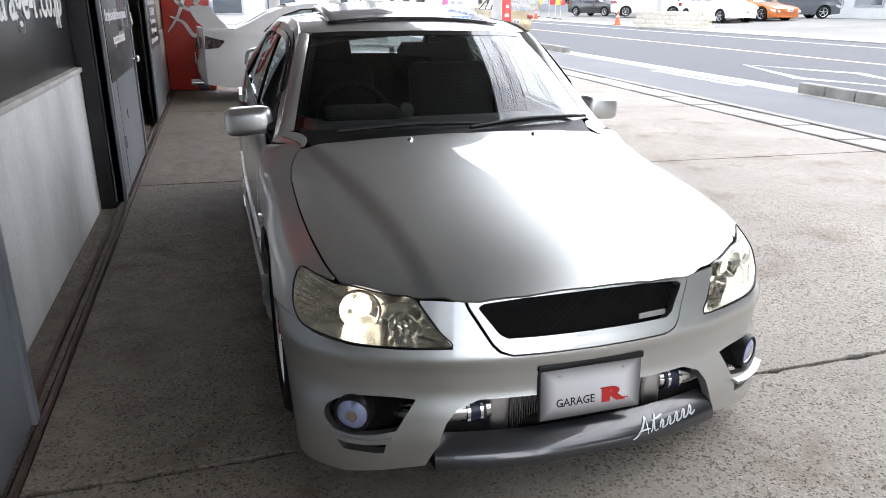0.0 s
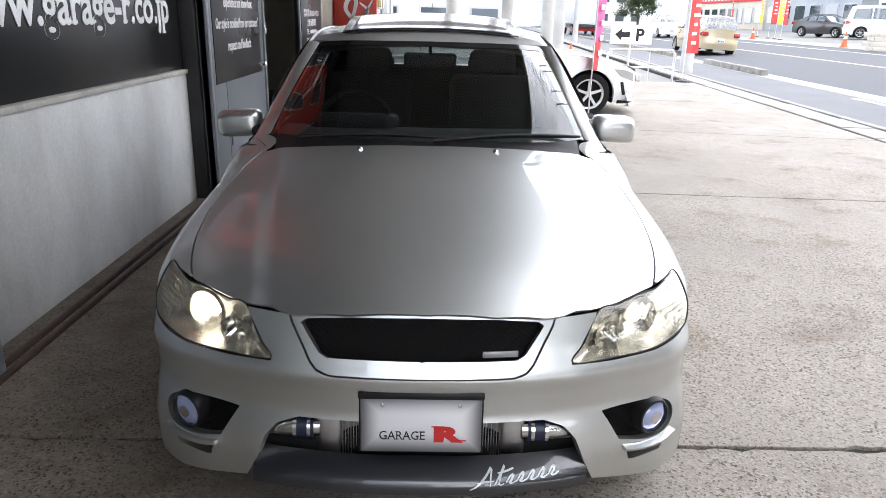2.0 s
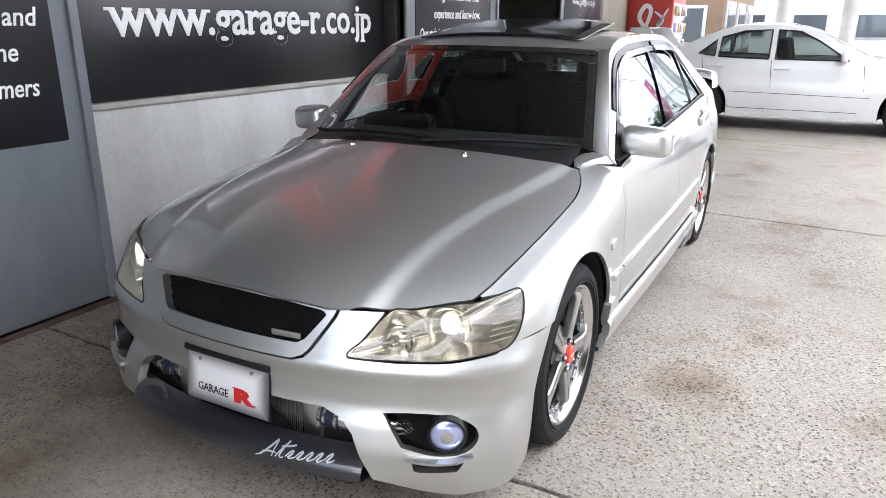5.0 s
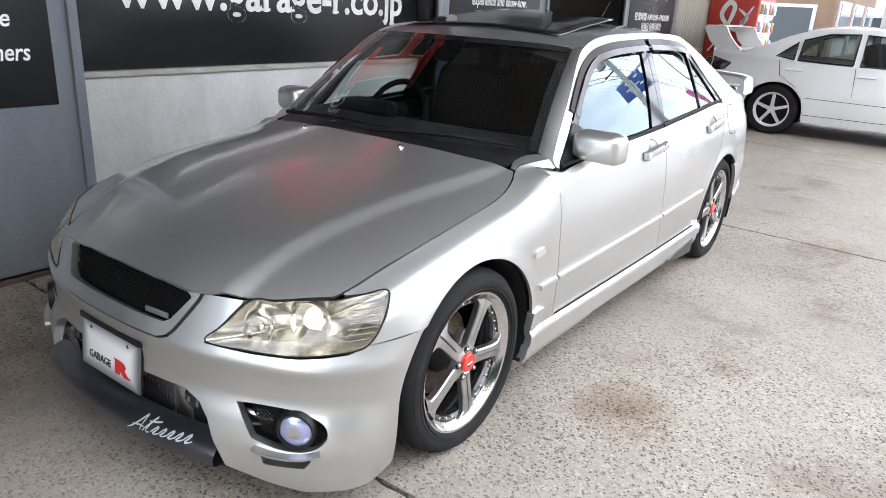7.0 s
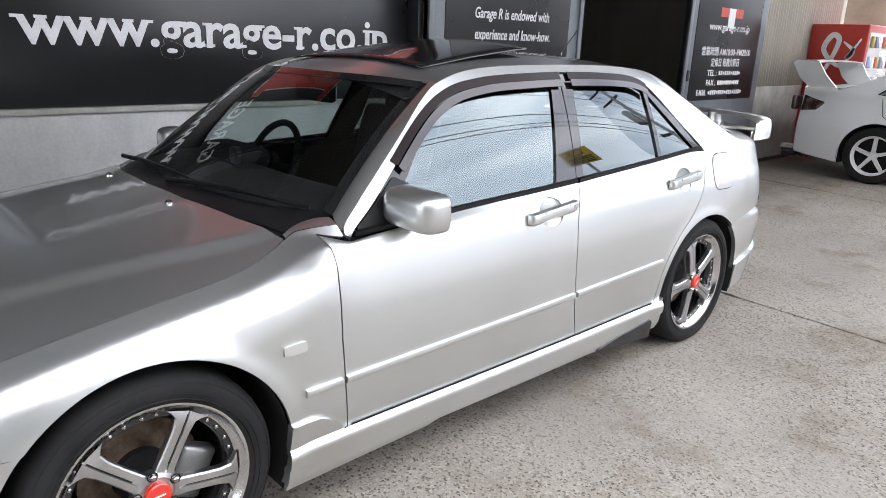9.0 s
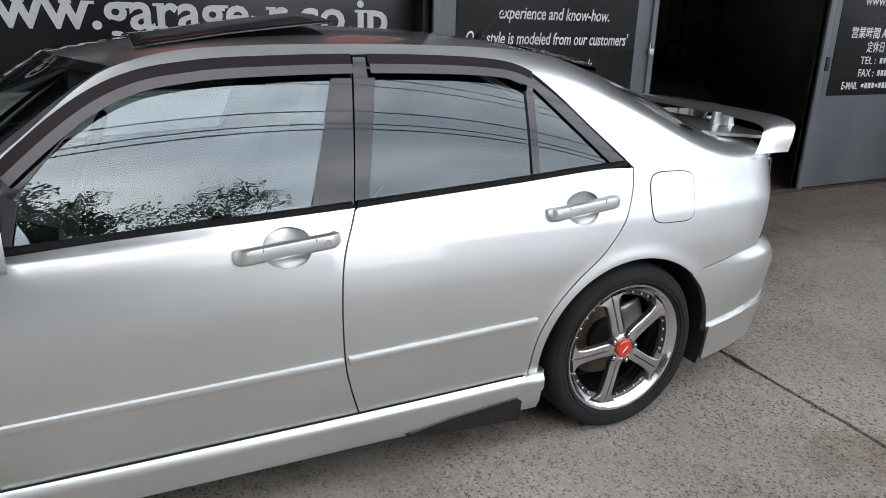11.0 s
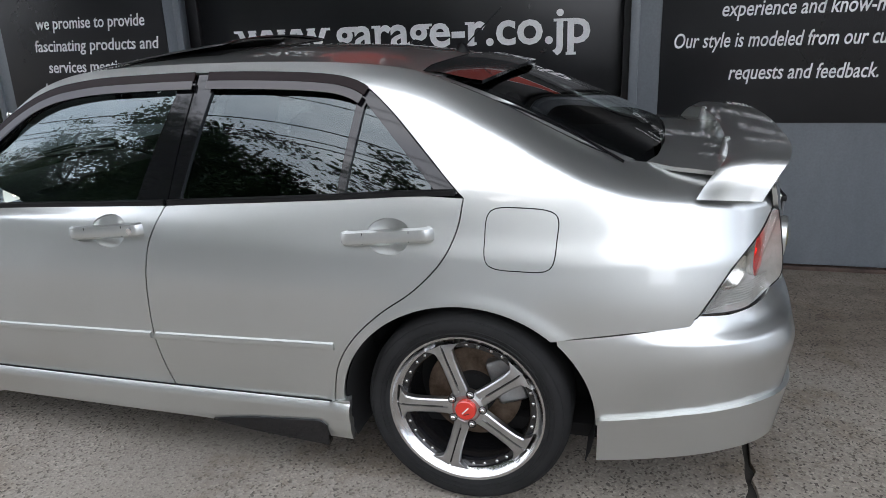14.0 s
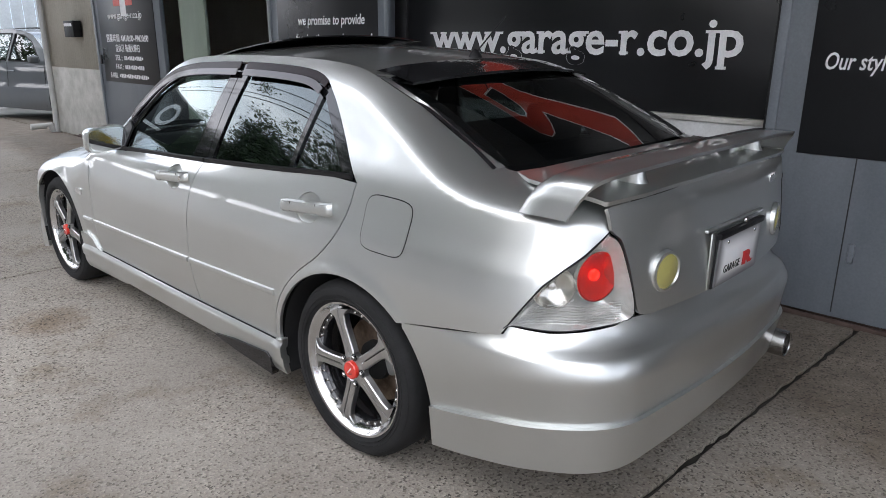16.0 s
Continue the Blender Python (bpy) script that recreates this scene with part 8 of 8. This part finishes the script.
for x in (-0.5, 0.1):
    tube("thin_bar", [(x, 0, 0.0), (x, 0, 0.76)], 0.012, PIPE_W, bar, n=8)
board = thing("parking_board", "white board with a black arrow and letter", "sign", pose(4.80, 13.88, 1.118))
box("board", (1.02, 0.03, 0.45), (0, 0, 0), PRINT_WHITE, board, 0.006)
from_data("arrow", [(-0.40, -0.017, 0.0), (-0.24, -0.017, 0.14), (-0.24, -0.017, 0.06), (-0.04, -0.017, 0.06), (-0.04, -0.017, -0.06), (-0.24, -0.017, -0.06), (-0.24, -0.017, -0.14)], [(0, 1, 2, 3, 4, 5, 6)], PRINT_BLACK, board)
lettering("board_letter", "P", 0.40, PRINT_BLACK, board, Matrix.Translation((0.20, -0.017, -0.14)) @ Matrix.Rotation(radians(90), 4, "X"), bold=0.012, depth=0.001)
tube("board_post", [(0, 0.03, -1.118), (0, 0.03, 0.15)], 0.025, PIPE_W, board, n=8)

NOBORI_PINK = varied("pink_banner_cloth", (0.62, 0.10, 0.30), (0.74, 0.20, 0.40), 2.0, 0.8, 0.0, 60.0, 0.2, 0.003)
NOBORI_RED = varied("red_banner_cloth", (0.55, 0.05, 0.05), (0.66, 0.09, 0.08), 2.0, 0.8, 0.0, 60.0, 0.2, 0.003)
NOBORI_YELLOW = varied("yellow_banner_cloth", (0.66, 0.50, 0.05), (0.78, 0.62, 0.12), 2.0, 0.8, 0.0, 60.0, 0.2, 0.003)


def banner(at, mats, h=2.6, yaw=0, label="tall advertising banner on a thin pole", seed=0):
    b = thing("banner", label, "banner", pose(*at, 0, 0, yaw), "advertising banners")
    tube("pole", [(0, 0, 0), (0, 0, h)], 0.012, PIPE_W, b, n=8)
    tube("top_arm", [(0, 0, h - 0.02), (0.46, 0, h - 0.02)], 0.008, PIPE_W, b, n=6)
    lathe("base", [(0.0001, 0.0), (0.16, 0.0), (0.16, 0.03), (0.03, 0.07), (0.0001, 0.07)], DARK_STEEL, b, n=18, m=Matrix.Rotation(radians(-90), 4, "Y"))
    rows_ = [[(0.02 + 0.42 * u, 0.05 * math.sin(5 * u + 3.1 * v + seed) * u, h - 0.04 - v * (h * 0.68)) for u in np.linspace(0, 1, 9)] for v in np.linspace(0, 1, 20)]
    cl = loft("cloth", rows_, mats, b)
    nf = len(cl.data.polygons)
    cl.data.polygons.foreach_set("material_index", [(1 if (i // 8) > 13 else 0) if len(mats) > 1 else 0 for i in range(nf)])
    for k in range(6):
        z = h - 0.25 - 0.22 * k
        q = 0.05 * math.sin(2.5 + 3.1 * ((h - 0.04 - z) / (h * 0.68)) + seed) * 0.5
        box("banner_bar", (0.13 + 0.05 * (k % 3), 0.003, 0.075), (0.23, q - 0.016, z), PRINT_WHITE, b, 0)
    return b


banner((2.41, 7.06, 0), [NOBORI_PINK, NOBORI_RED], 2.3, 62, "pink and red advertising banner on a thin pole")
banner((6.28, 14.2, 0), [NOBORI_RED], 2.3, 30, seed=2)
for k, (x, y, mt) in enumerate(((22.0, 44.0, NOBORI_RED), (21.6, 42.2, NOBORI_YELLOW), (21.2, 40.6, NOBORI_RED), (22.6, 47.0, NOBORI_YELLOW), (23.4, 54.0, NOBORI_RED), (23.0, 60.0, NOBORI_YELLOW), (4.6, 22.0, NOBORI_PINK))):
    banner((x, y, road_z(x, y)), [mt], 2.9, 15 * k, seed=k)

CONE_M = varied("orange_cone_plastic", (0.60, 0.10, 0.03), (0.72, 0.15, 0.05), 4.0, 0.5, 0.0, 60.0, 0.1, 0.002)


def cone(at):
    c = lathe("traffic_cone", [(0.0001, 0.70), (0.025, 0.70), (0.14, 0.05), (0.19, 0.045), (0.19, 0.0), (0.0001, 0.0)], CONE_M, None, n=20, m=Matrix.Translation(at) @ Matrix.Rotation(radians(-90), 4, "Y"))
    tagged(c, "orange traffic cone with a white band", "cone", "traffic cones")
    lathe("white_band", [(0.083, 0.38), (0.061, 0.50)], PRINT_WHITE, c, n=20)
    return c


cone((4.7, 21.0, -0.02))
cone((20.8, 43.6, road_z(20.8, 43.6)))
cone((19.2, 30.0, road_z(19.2, 30.0)))

# posts, poles and wires
POST_M = varied("pale_concrete_pole", (0.42, 0.42, 0.40), (0.55, 0.55, 0.53), 1.5, 0.8, 0.0, 60.0, 0.2, 0.003)


def pole(name, at, h, r0, r1, label):
    p_ = thing(name, label, "pole", pose(*at))
    lathe("shaft", [(r0, 0.0), (r1, h)], POST_M, p_, n=20, m=Matrix.Rotation(radians(-90), 4, "Y"))
    return p_


for x, y, r_ in ((1.6, 12.2, 0.13), (2.7, 13.6, 0.15), (3.3, 15.5, 0.15), (0.4, 13.0, 0.12)):
    pole("canopy_post", (x, y, 0), 5.5, r_, r_, "white round steel post")
for k, y in enumerate((-46, -22, 17.5, 46, 75)):
    up_ = pole("utility_pole", (6.6 + SKEW * y - 0.4, y, -0.02), 11.0, 0.19, 0.12, "concrete utility pole with cross arms and wires")
    for z, w in ((10.4, 1.9), (9.6, 1.6), (7.4, 1.0)):
        box("cross_arm", (w, 0.09, 0.09), (0.3, 0, z), DARK_STEEL, up_, 0.01)
    lathe("transformer", [(0.0001, 0.0), (0.24, 0.0), (0.26, 0.06), (0.26, 0.72), (0.22, 0.80), (0.0001, 0.80)], POST_M, up_, n=20, m=pose(0.45, 0, 8.0, 0, -90, 0))
wires = thing("overhead_wires", "black overhead wires strung along the road", "wires", kind="structure")
for x, z in ((6.0, 10.5), (6.9, 10.5), (7.5, 10.5), (6.2, 9.7), (7.3, 9.7), (6.7, 7.5), (7.0, 7.2), (6.6, 6.6)):
    pts = []
    for a, b in ((-60, -46), (-46, -22), (-22, 17.5), (17.5, 46), (46, 75)):
        for t in np.linspace(0, 1, 9)[:-1]:
            pts.append((x + SKEW * (a + (b - a) * t) - 0.4, a + (b - a) * t, z - 0.6 * 4 * t * (1 - t)))
    tube("wire", pts, 0.018, DARK_STEEL, wires, n=5)

# blue direction board over the footway
SIGN_BLUE = varied("road_sign_blue", (0.01, 0.07, 0.30), (0.02, 0.10, 0.38), 2.0, 0.4, 0.0, 60.0, 0.02, 0.001)
gs = thing("direction_board", "blue road direction board with white arrows", "road sign", pose(11.0, 29.2, 2.95, 0, 0, 0))
tube("mast", [(-3.6, 0.1, -3.0), (-3.6, 0.1, 6.6), (-3.2, 0.1, 7.0), (2.2, 0.1, 7.05)], 0.11, POST_M, gs, n=14)
box("blue_board", (2.8, 0.05, 2.0), (0.9, 0, 6.0), SIGN_BLUE, gs, 0.02)
box("arrow_stem", (0.12, 0.01, 1.4), (0.8, -0.03, 5.95), PRINT_WHITE, gs, 0)
box("arrow_arm", (1.5, 0.01, 0.12), (1.0, -0.03, 6.0), PRINT_WHITE, gs, 0)
for k in range(4):
    box("name_bar", (0.5, 0.01, 0.16), (0.15 + 1.1 * (k % 2), -0.03, 6.65 - 0.9 * (k // 2)), PRINT_WHITE, gs, 0)

# yellow shop board high on a pole over the far footway
SIGN_YELLOW = varied("sign_yellow", (0.60, 0.40, 0.03), (0.72, 0.50, 0.06), 2.0, 0.45, 0.0, 60.0, 0.02, 0.001)
ys_ = thing("pole_sign", "yellow and brown shop board on a tall pole", "sign", pose(23.4, 32.6, road_z(23.4, 32.6), 0, 0, -30))
tube("mast", [(0, 0.2, 0), (0, 0.2, 14.2)], 0.14, POST_M, ys_, n=14)
box("board", (2.5, 0.25, 2.5), (0, 0, 13.0), SIGN_YELLOW, ys_, 0.03)
lathe("emblem", [(0.46, 0.0), (0.50, 0.02), (0.56, 0.02), (0.60, 0.0)], PRINT_BLACK, ys_, n=28, m=pose(0, -0.13, 13.6, 0, 0, -90))
for k in range(4):
    box("name_bar", (1.9, 0.02, 0.16), (0, -0.13, 12.75 - 0.26 * k), PRINT_BLACK, ys_, 0)
# charcoal board with a pale swirl south of the forecourt
ps = thing("pylon_board", "charcoal board with a pale swirl on a steel post", "sign", pose(4.2, -11.6, 0, 0, 0, 160))
tube("mast", [(0, 0.12, 0), (0, 0.12, 4.6)], 0.09, POST_M, ps, n=14)
box("board", (2.5, 0.10, 1.5), (0, 0, 3.75), SIGN_M, ps, 0.02)
box("board_edge", (2.6, 0.06, 0.08), (0, 0.0, 4.54), POST_M, ps, 0.01)
lathe("swirl_ring", [(0.28, 0.0), (0.30, 0.012), (0.42, 0.012), (0.44, 0.0)], PRINT_WHITE, ps, n=28, m=pose(0.1, -0.052, 3.85, 0, 0, -90))
box("swirl_bar", (1.1, 0.012, 0.10), (0.25, -0.055, 3.30), PRINT_WHITE, ps, 0.003)

# letter box and down pipe on the south end wall
lb = box("letter_box", (0.12, 0.34, 0.22), (DOOR_X + 0.03, -7.80, 1.545), BLACK_TRIM, None, 0.01)
tagged(lb, "small black letter box on the cream wall", "letter box")
box("letter_flap", (0.01, 0.26, 0.04), (DOOR_X + 0.094, -7.80, 1.60), PRINT_WHITE, lb, 0.002)
dp = tube("down_pipe", [(DOOR_X + 0.02, -9.05, 5.3), (DOOR_X + 0.02, -9.05, 0.25), (DOOR_X + 0.12, -9.05, 0.12), (DOOR_X + 0.4, -9.05, 0.1)], 0.045, POST_M, None, n=14, smooth_path=3)
tagged(dp, "grey plastic down pipe at the wall corner", "pipe")
# pale boarded fence past the south end
fence = thing("sheet_fence", "pale blue corrugated sheet fence", "fence", kind="structure")
FENCE_M = varied("pale_blue_sheet", (0.48, 0.53, 0.56), (0.60, 0.65, 0.68), 1.0, 0.5, 0.0, 30.0, 0.1, 0.002)
for k in range(40):
    box("fence_sheet", (0.24, 0.03, 3.2), (-9.6 + 0.25 * k, -15.0, 1.9), FENCE_M, fence, 0.012)
box("fence_base", (10.4, 0.2, 0.35), (-4.7, -15.05, 0.12), KERB_M, fence, 0.01)

# workshop shelves and clutter in the dark
GREEN_M = varied("green_steel_rack", (0.05, 0.09, 0.04), (0.09, 0.14, 0.06), 3.0, 0.6, 0.2, 60.0, 0.1, 0.002)
rack = thing("steel_rack", "green steel storage rack inside the workshop", "rack", pose(-6.3, 8.6, 0, 0, 0, 40))
for x in (-0.3, 0.3):
    for y in (-0.9, 0.9):
        box("upright", (0.06, 0.06, 2.8), (x, y, 1.4), GREEN_M, rack, 0.006)
for z in (0.5, 1.2, 1.55, 2.1, 2.6):
    box("rack_shelf", (0.62, 1.9, 0.05), (0, 0, z), GREEN_M, rack, 0.006)
stand = tube("tripod_stand", [(-2.6, 4.55, 0.02), (-2.5, 4.65, 0.02), (-2.35, 5.0, 0.75)], 0.014, BRUSHED, None, n=10)
tagged(stand, "leaning bare metal stand in the workshop doorway", "stand")

# ---- far side: shops, walls, trees ----
WALLS = [varied("shop_wall_white", (0.60, 0.60, 0.58), (0.74, 0.74, 0.72), 0.5, 0.75, 0.0, 12.0, 0.1, 0.004), varied("shop_wall_cream", (0.55, 0.50, 0.40), (0.68, 0.62, 0.52), 0.5, 0.8, 0.0, 12.0, 0.1, 0.004), varied("shop_wall_grey", (0.34, 0.36, 0.38), (0.46, 0.48, 0.50), 0.5, 0.7, 0.0, 12.0, 0.1, 0.004), varied("shop_wall_brown", (0.14, 0.09, 0.06), (0.22, 0.15, 0.10), 0.8, 0.8, 0.0, 12.0, 0.2, 0.004)]
WIN_M = material("shop_window_glass", (0.05, 0.065, 0.075), 0.06, 0.0, coat=1.0)


def shop(at, sx_, sy_, h, wall, storeys, label, yaw=0, stripe=None, face=-1):
    b = thing("shop_building", label, "building", pose(at[0], at[1], road_z(at[0], at[1]) if at[0] > 20 else -0.1, 0, 0, yaw))
    box("wall", (sx_, sy_, h), (0, 0, h / 2), wall, b, 0.03)
    box("roof", (sx_ + 0.4, sy_ + 0.4, 0.25), (0, 0, h + 0.12), WALLS[2], b, 0.04)
    if stripe:
        box("sign_band", (0.15, sy_ * 0.92, 0.9), (face * (sx_ / 2 + 0.08), 0, 3.4), stripe, b, 0.03)
        for k in range(int(sy_ / 1.1)):
            box("sign_bar", (0.03, 0.55, 0.42), (face * (sx_ / 2 + 0.17), -sy_ * 0.42 + 1.1 * k, 3.4), PRINT_WHITE, b, 0)
    for st in range(storeys):
        n_ = max(2, int(sy_ / 2.4))
        for k in range(n_):
            y = -sy_ / 2 + (k + 0.5) * sy_ / n_
            z = 1.45 + 3.0 * st
            wn_ = box("window", (0.10, sy_ / n_ * 0.72, 1.7 if st == 0 else 1.3), (face * (sx_ / 2 + 0.01), y, z), WALLS[2], b, 0.01)
            box("pane", (0.02, sy_ / n_ * 0.64, 1.5 if st == 0 else 1.1), (face * (sx_ / 2 + 0.065), y, z), WIN_M, wn_, 0)
            # end wall windows that face the camera's side
        for k in range(max(2, int(sx_ / 2.6))):
            x = -sx_ / 2 + (k + 0.5) * sx_ / max(2, int(sx_ / 2.6))
            we = box("window", (sx_ / max(2, int(sx_ / 2.6)) * 0.6, 0.10, 1.3), (x, -sy_ / 2 - 0.01, 1.5 + 3.0 * st), WALLS[2], b, 0.01)
            box("pane", (sx_ / max(2, int(sx_ / 2.6)) * 0.52, 0.02, 1.1), (x, -sy_ / 2 - 0.065, 1.5 + 3.0 * st), WIN_M, we, 0)
    return b


shop((37, 27, 0), 9, 13, 4.6, WALLS[0], 1, "white single-storey shop with a red sign band", stripe=NOBORI_RED)
shop((37, 43, 0), 9, 14, 7.2, WALLS[0], 2, "plain white two-storey shop building", stripe=NOBORI_YELLOW)
shop((38, 61, 0), 10, 16, 9.5, WALLS[2], 3, "plain grey three-storey office building", stripe=SIGN_BLUE)
shop((41, 84, 0), 12, 20, 8.0, WALLS[1], 2, "cream two-storey shop building beside the road", stripe=NOBORI_RED)
shop((27, 128, 0), 16, 18, 11.0, WALLS[0], 3, "white building at the end of the road")
shop((0, 46, 0), 9, 12, 6.4, WALLS[0], 2, "white house behind the forecourt", face=1)
shop((-6, 27, 0), 8, 9, 5.2, WALLS[3], 1, "brown timber house behind the workshop", face=1)
shop((0.5, 74, 0), 10, 16, 9.0, WALLS[1], 2, "cream building along the road", face=1, stripe=NOBORI_RED)
shop((-2, 100, 0), 12, 16, 12.0, WALLS[0], 3, "tall white building along the road", face=1)
# unseen building added to keep low sky out of the car's reflections
shop((38, -16, 0), 8, 52, 6.0, WALLS[2], 1, "unseen long grey single-storey building added behind the trees")
tw = thing("block_wall", "low tan block wall at the far footway", "wall", pose(19.25, 25.4, road_z(18.4, 24.0) - 0.06, 0, 0, 17), kind="structure")
for r_ in range(4):
    for k in range(11):
        box("wall_block", (0.2, 0.38, 0.19), (0, -2.1 + 0.39 * k + 0.19 * (r_ % 2), 0.12 + 0.195 * r_), WALLS[1], tw, 0.012)

BARK = varied("bark", (0.05, 0.038, 0.028), (0.11, 0.09, 0.07), 6.0, 0.9, 0.0, 40.0, 0.6, 0.01)
LEAF = varied("foliage", (0.022, 0.045, 0.014), (0.06, 0.10, 0.03), 0.8, 0.6, 0.0, 5.0, 0.0)


def tree(at, h, spread, seed):
    rg = random.Random(seed)
    t_ = thing("tree", "broad-leaved green tree across the road", "tree", pose(at[0], at[1], road_z(at[0], at[1])), "roadside trees")
    tube("trunk", [(0, 0, -0.1), (0.1, 0.05, h * 0.25), (0.0, 0.15, h * 0.5), (0.1, 0.1, h * 0.75)], [0.30, 0.24, 0.16, 0.07], BARK, t_, n=10, smooth_path=4)
    verts, faces = [], []
    for k in range(22):
        a = 2.4 * k + rg.uniform(-0.4, 0.4)
        z0 = h * rg.uniform(0.18, 0.72)
        L = spread * rg.uniform(0.55, 1.0)
        tip = Vector((math.cos(a) * L, math.sin(a) * L, z0 + h * rg.uniform(0.12, 0.32)))
        tube("limb", [(0.05, 0.1, z0), tuple(tip * 0.5 + Vector((0, 0, z0 * 0.35))), tuple(tip)], [0.10, 0.06, 0.02], BARK, t_, n=7, smooth_path=4)
        for c in range(11):
            cc = tip * rg.uniform(0.45, 1.08) + Vector((rg.gauss(0, 0.8), rg.gauss(0, 0.8), rg.gauss(0.35, 0.9)))
            cc.z = max(cc.z, h * 0.22)
            for _ in range(120):
                q = cc + Vector((rg.gauss(0, 0.5), rg.gauss(0, 0.5), rg.gauss(0, 0.42)))
                u = Vector((rg.gauss(0, 1), rg.gauss(0, 1), rg.gauss(0, 0.6))).normalized()
                w = u.orthogonal().normalized()
                s_ = rg.uniform(0.07, 0.155)
                i = len(verts)
                verts += [q + u * s_ * 1.5, q + w * s_ * 0.7, q - u * s_ * 1.1, q - w * s_ * 0.7]
                faces.append((i, i + 1, i + 2, i + 3))
    from_data("crown", verts, faces, LEAF, t_)
    return t_


t0 = tree((25.5, -1.0, 0), 13.4, 5.2, 1)
t1 = tree((25.0, -7.0, 0), 15.8, 6.0, 2)
for k, (x, y, f_, sc) in enumerate(((24.0, -13.5, 60, 1.25), (24.5, -21.0, 130, 1.35), (25.0, -29.0, 210, 1.4), (24.0, -37.0, 310, 1.15), (23.0, -46.5, 40, 1.05), (22.6, -56.0, 150, 0.85), (22.4, -66.0, 250, 0.70), (29.0, -17.0, 20, 1.4), (30.0, -25.0, 170, 1.4), (30.0, -33.0, 260, 1.2), (29.0, -9.0, 80, 1.1))):
    copy_thing(t1, pose(x, y, road_z(x, y), 0, 0, f_) @ Matrix.Scale(sc * 0.97, 4))
for k, (x, y, f_) in enumerate(((-9.0, 38.0, 60), (30.0, 104.0, 130), (5.0, 118.0, 20), (44.0, 70.0, 40))):
    copy_thing((t1, t0)[k % 2], pose(x, y, road_z(x, y), 0, 0, f_) @ Matrix.Scale(0.6, 4))
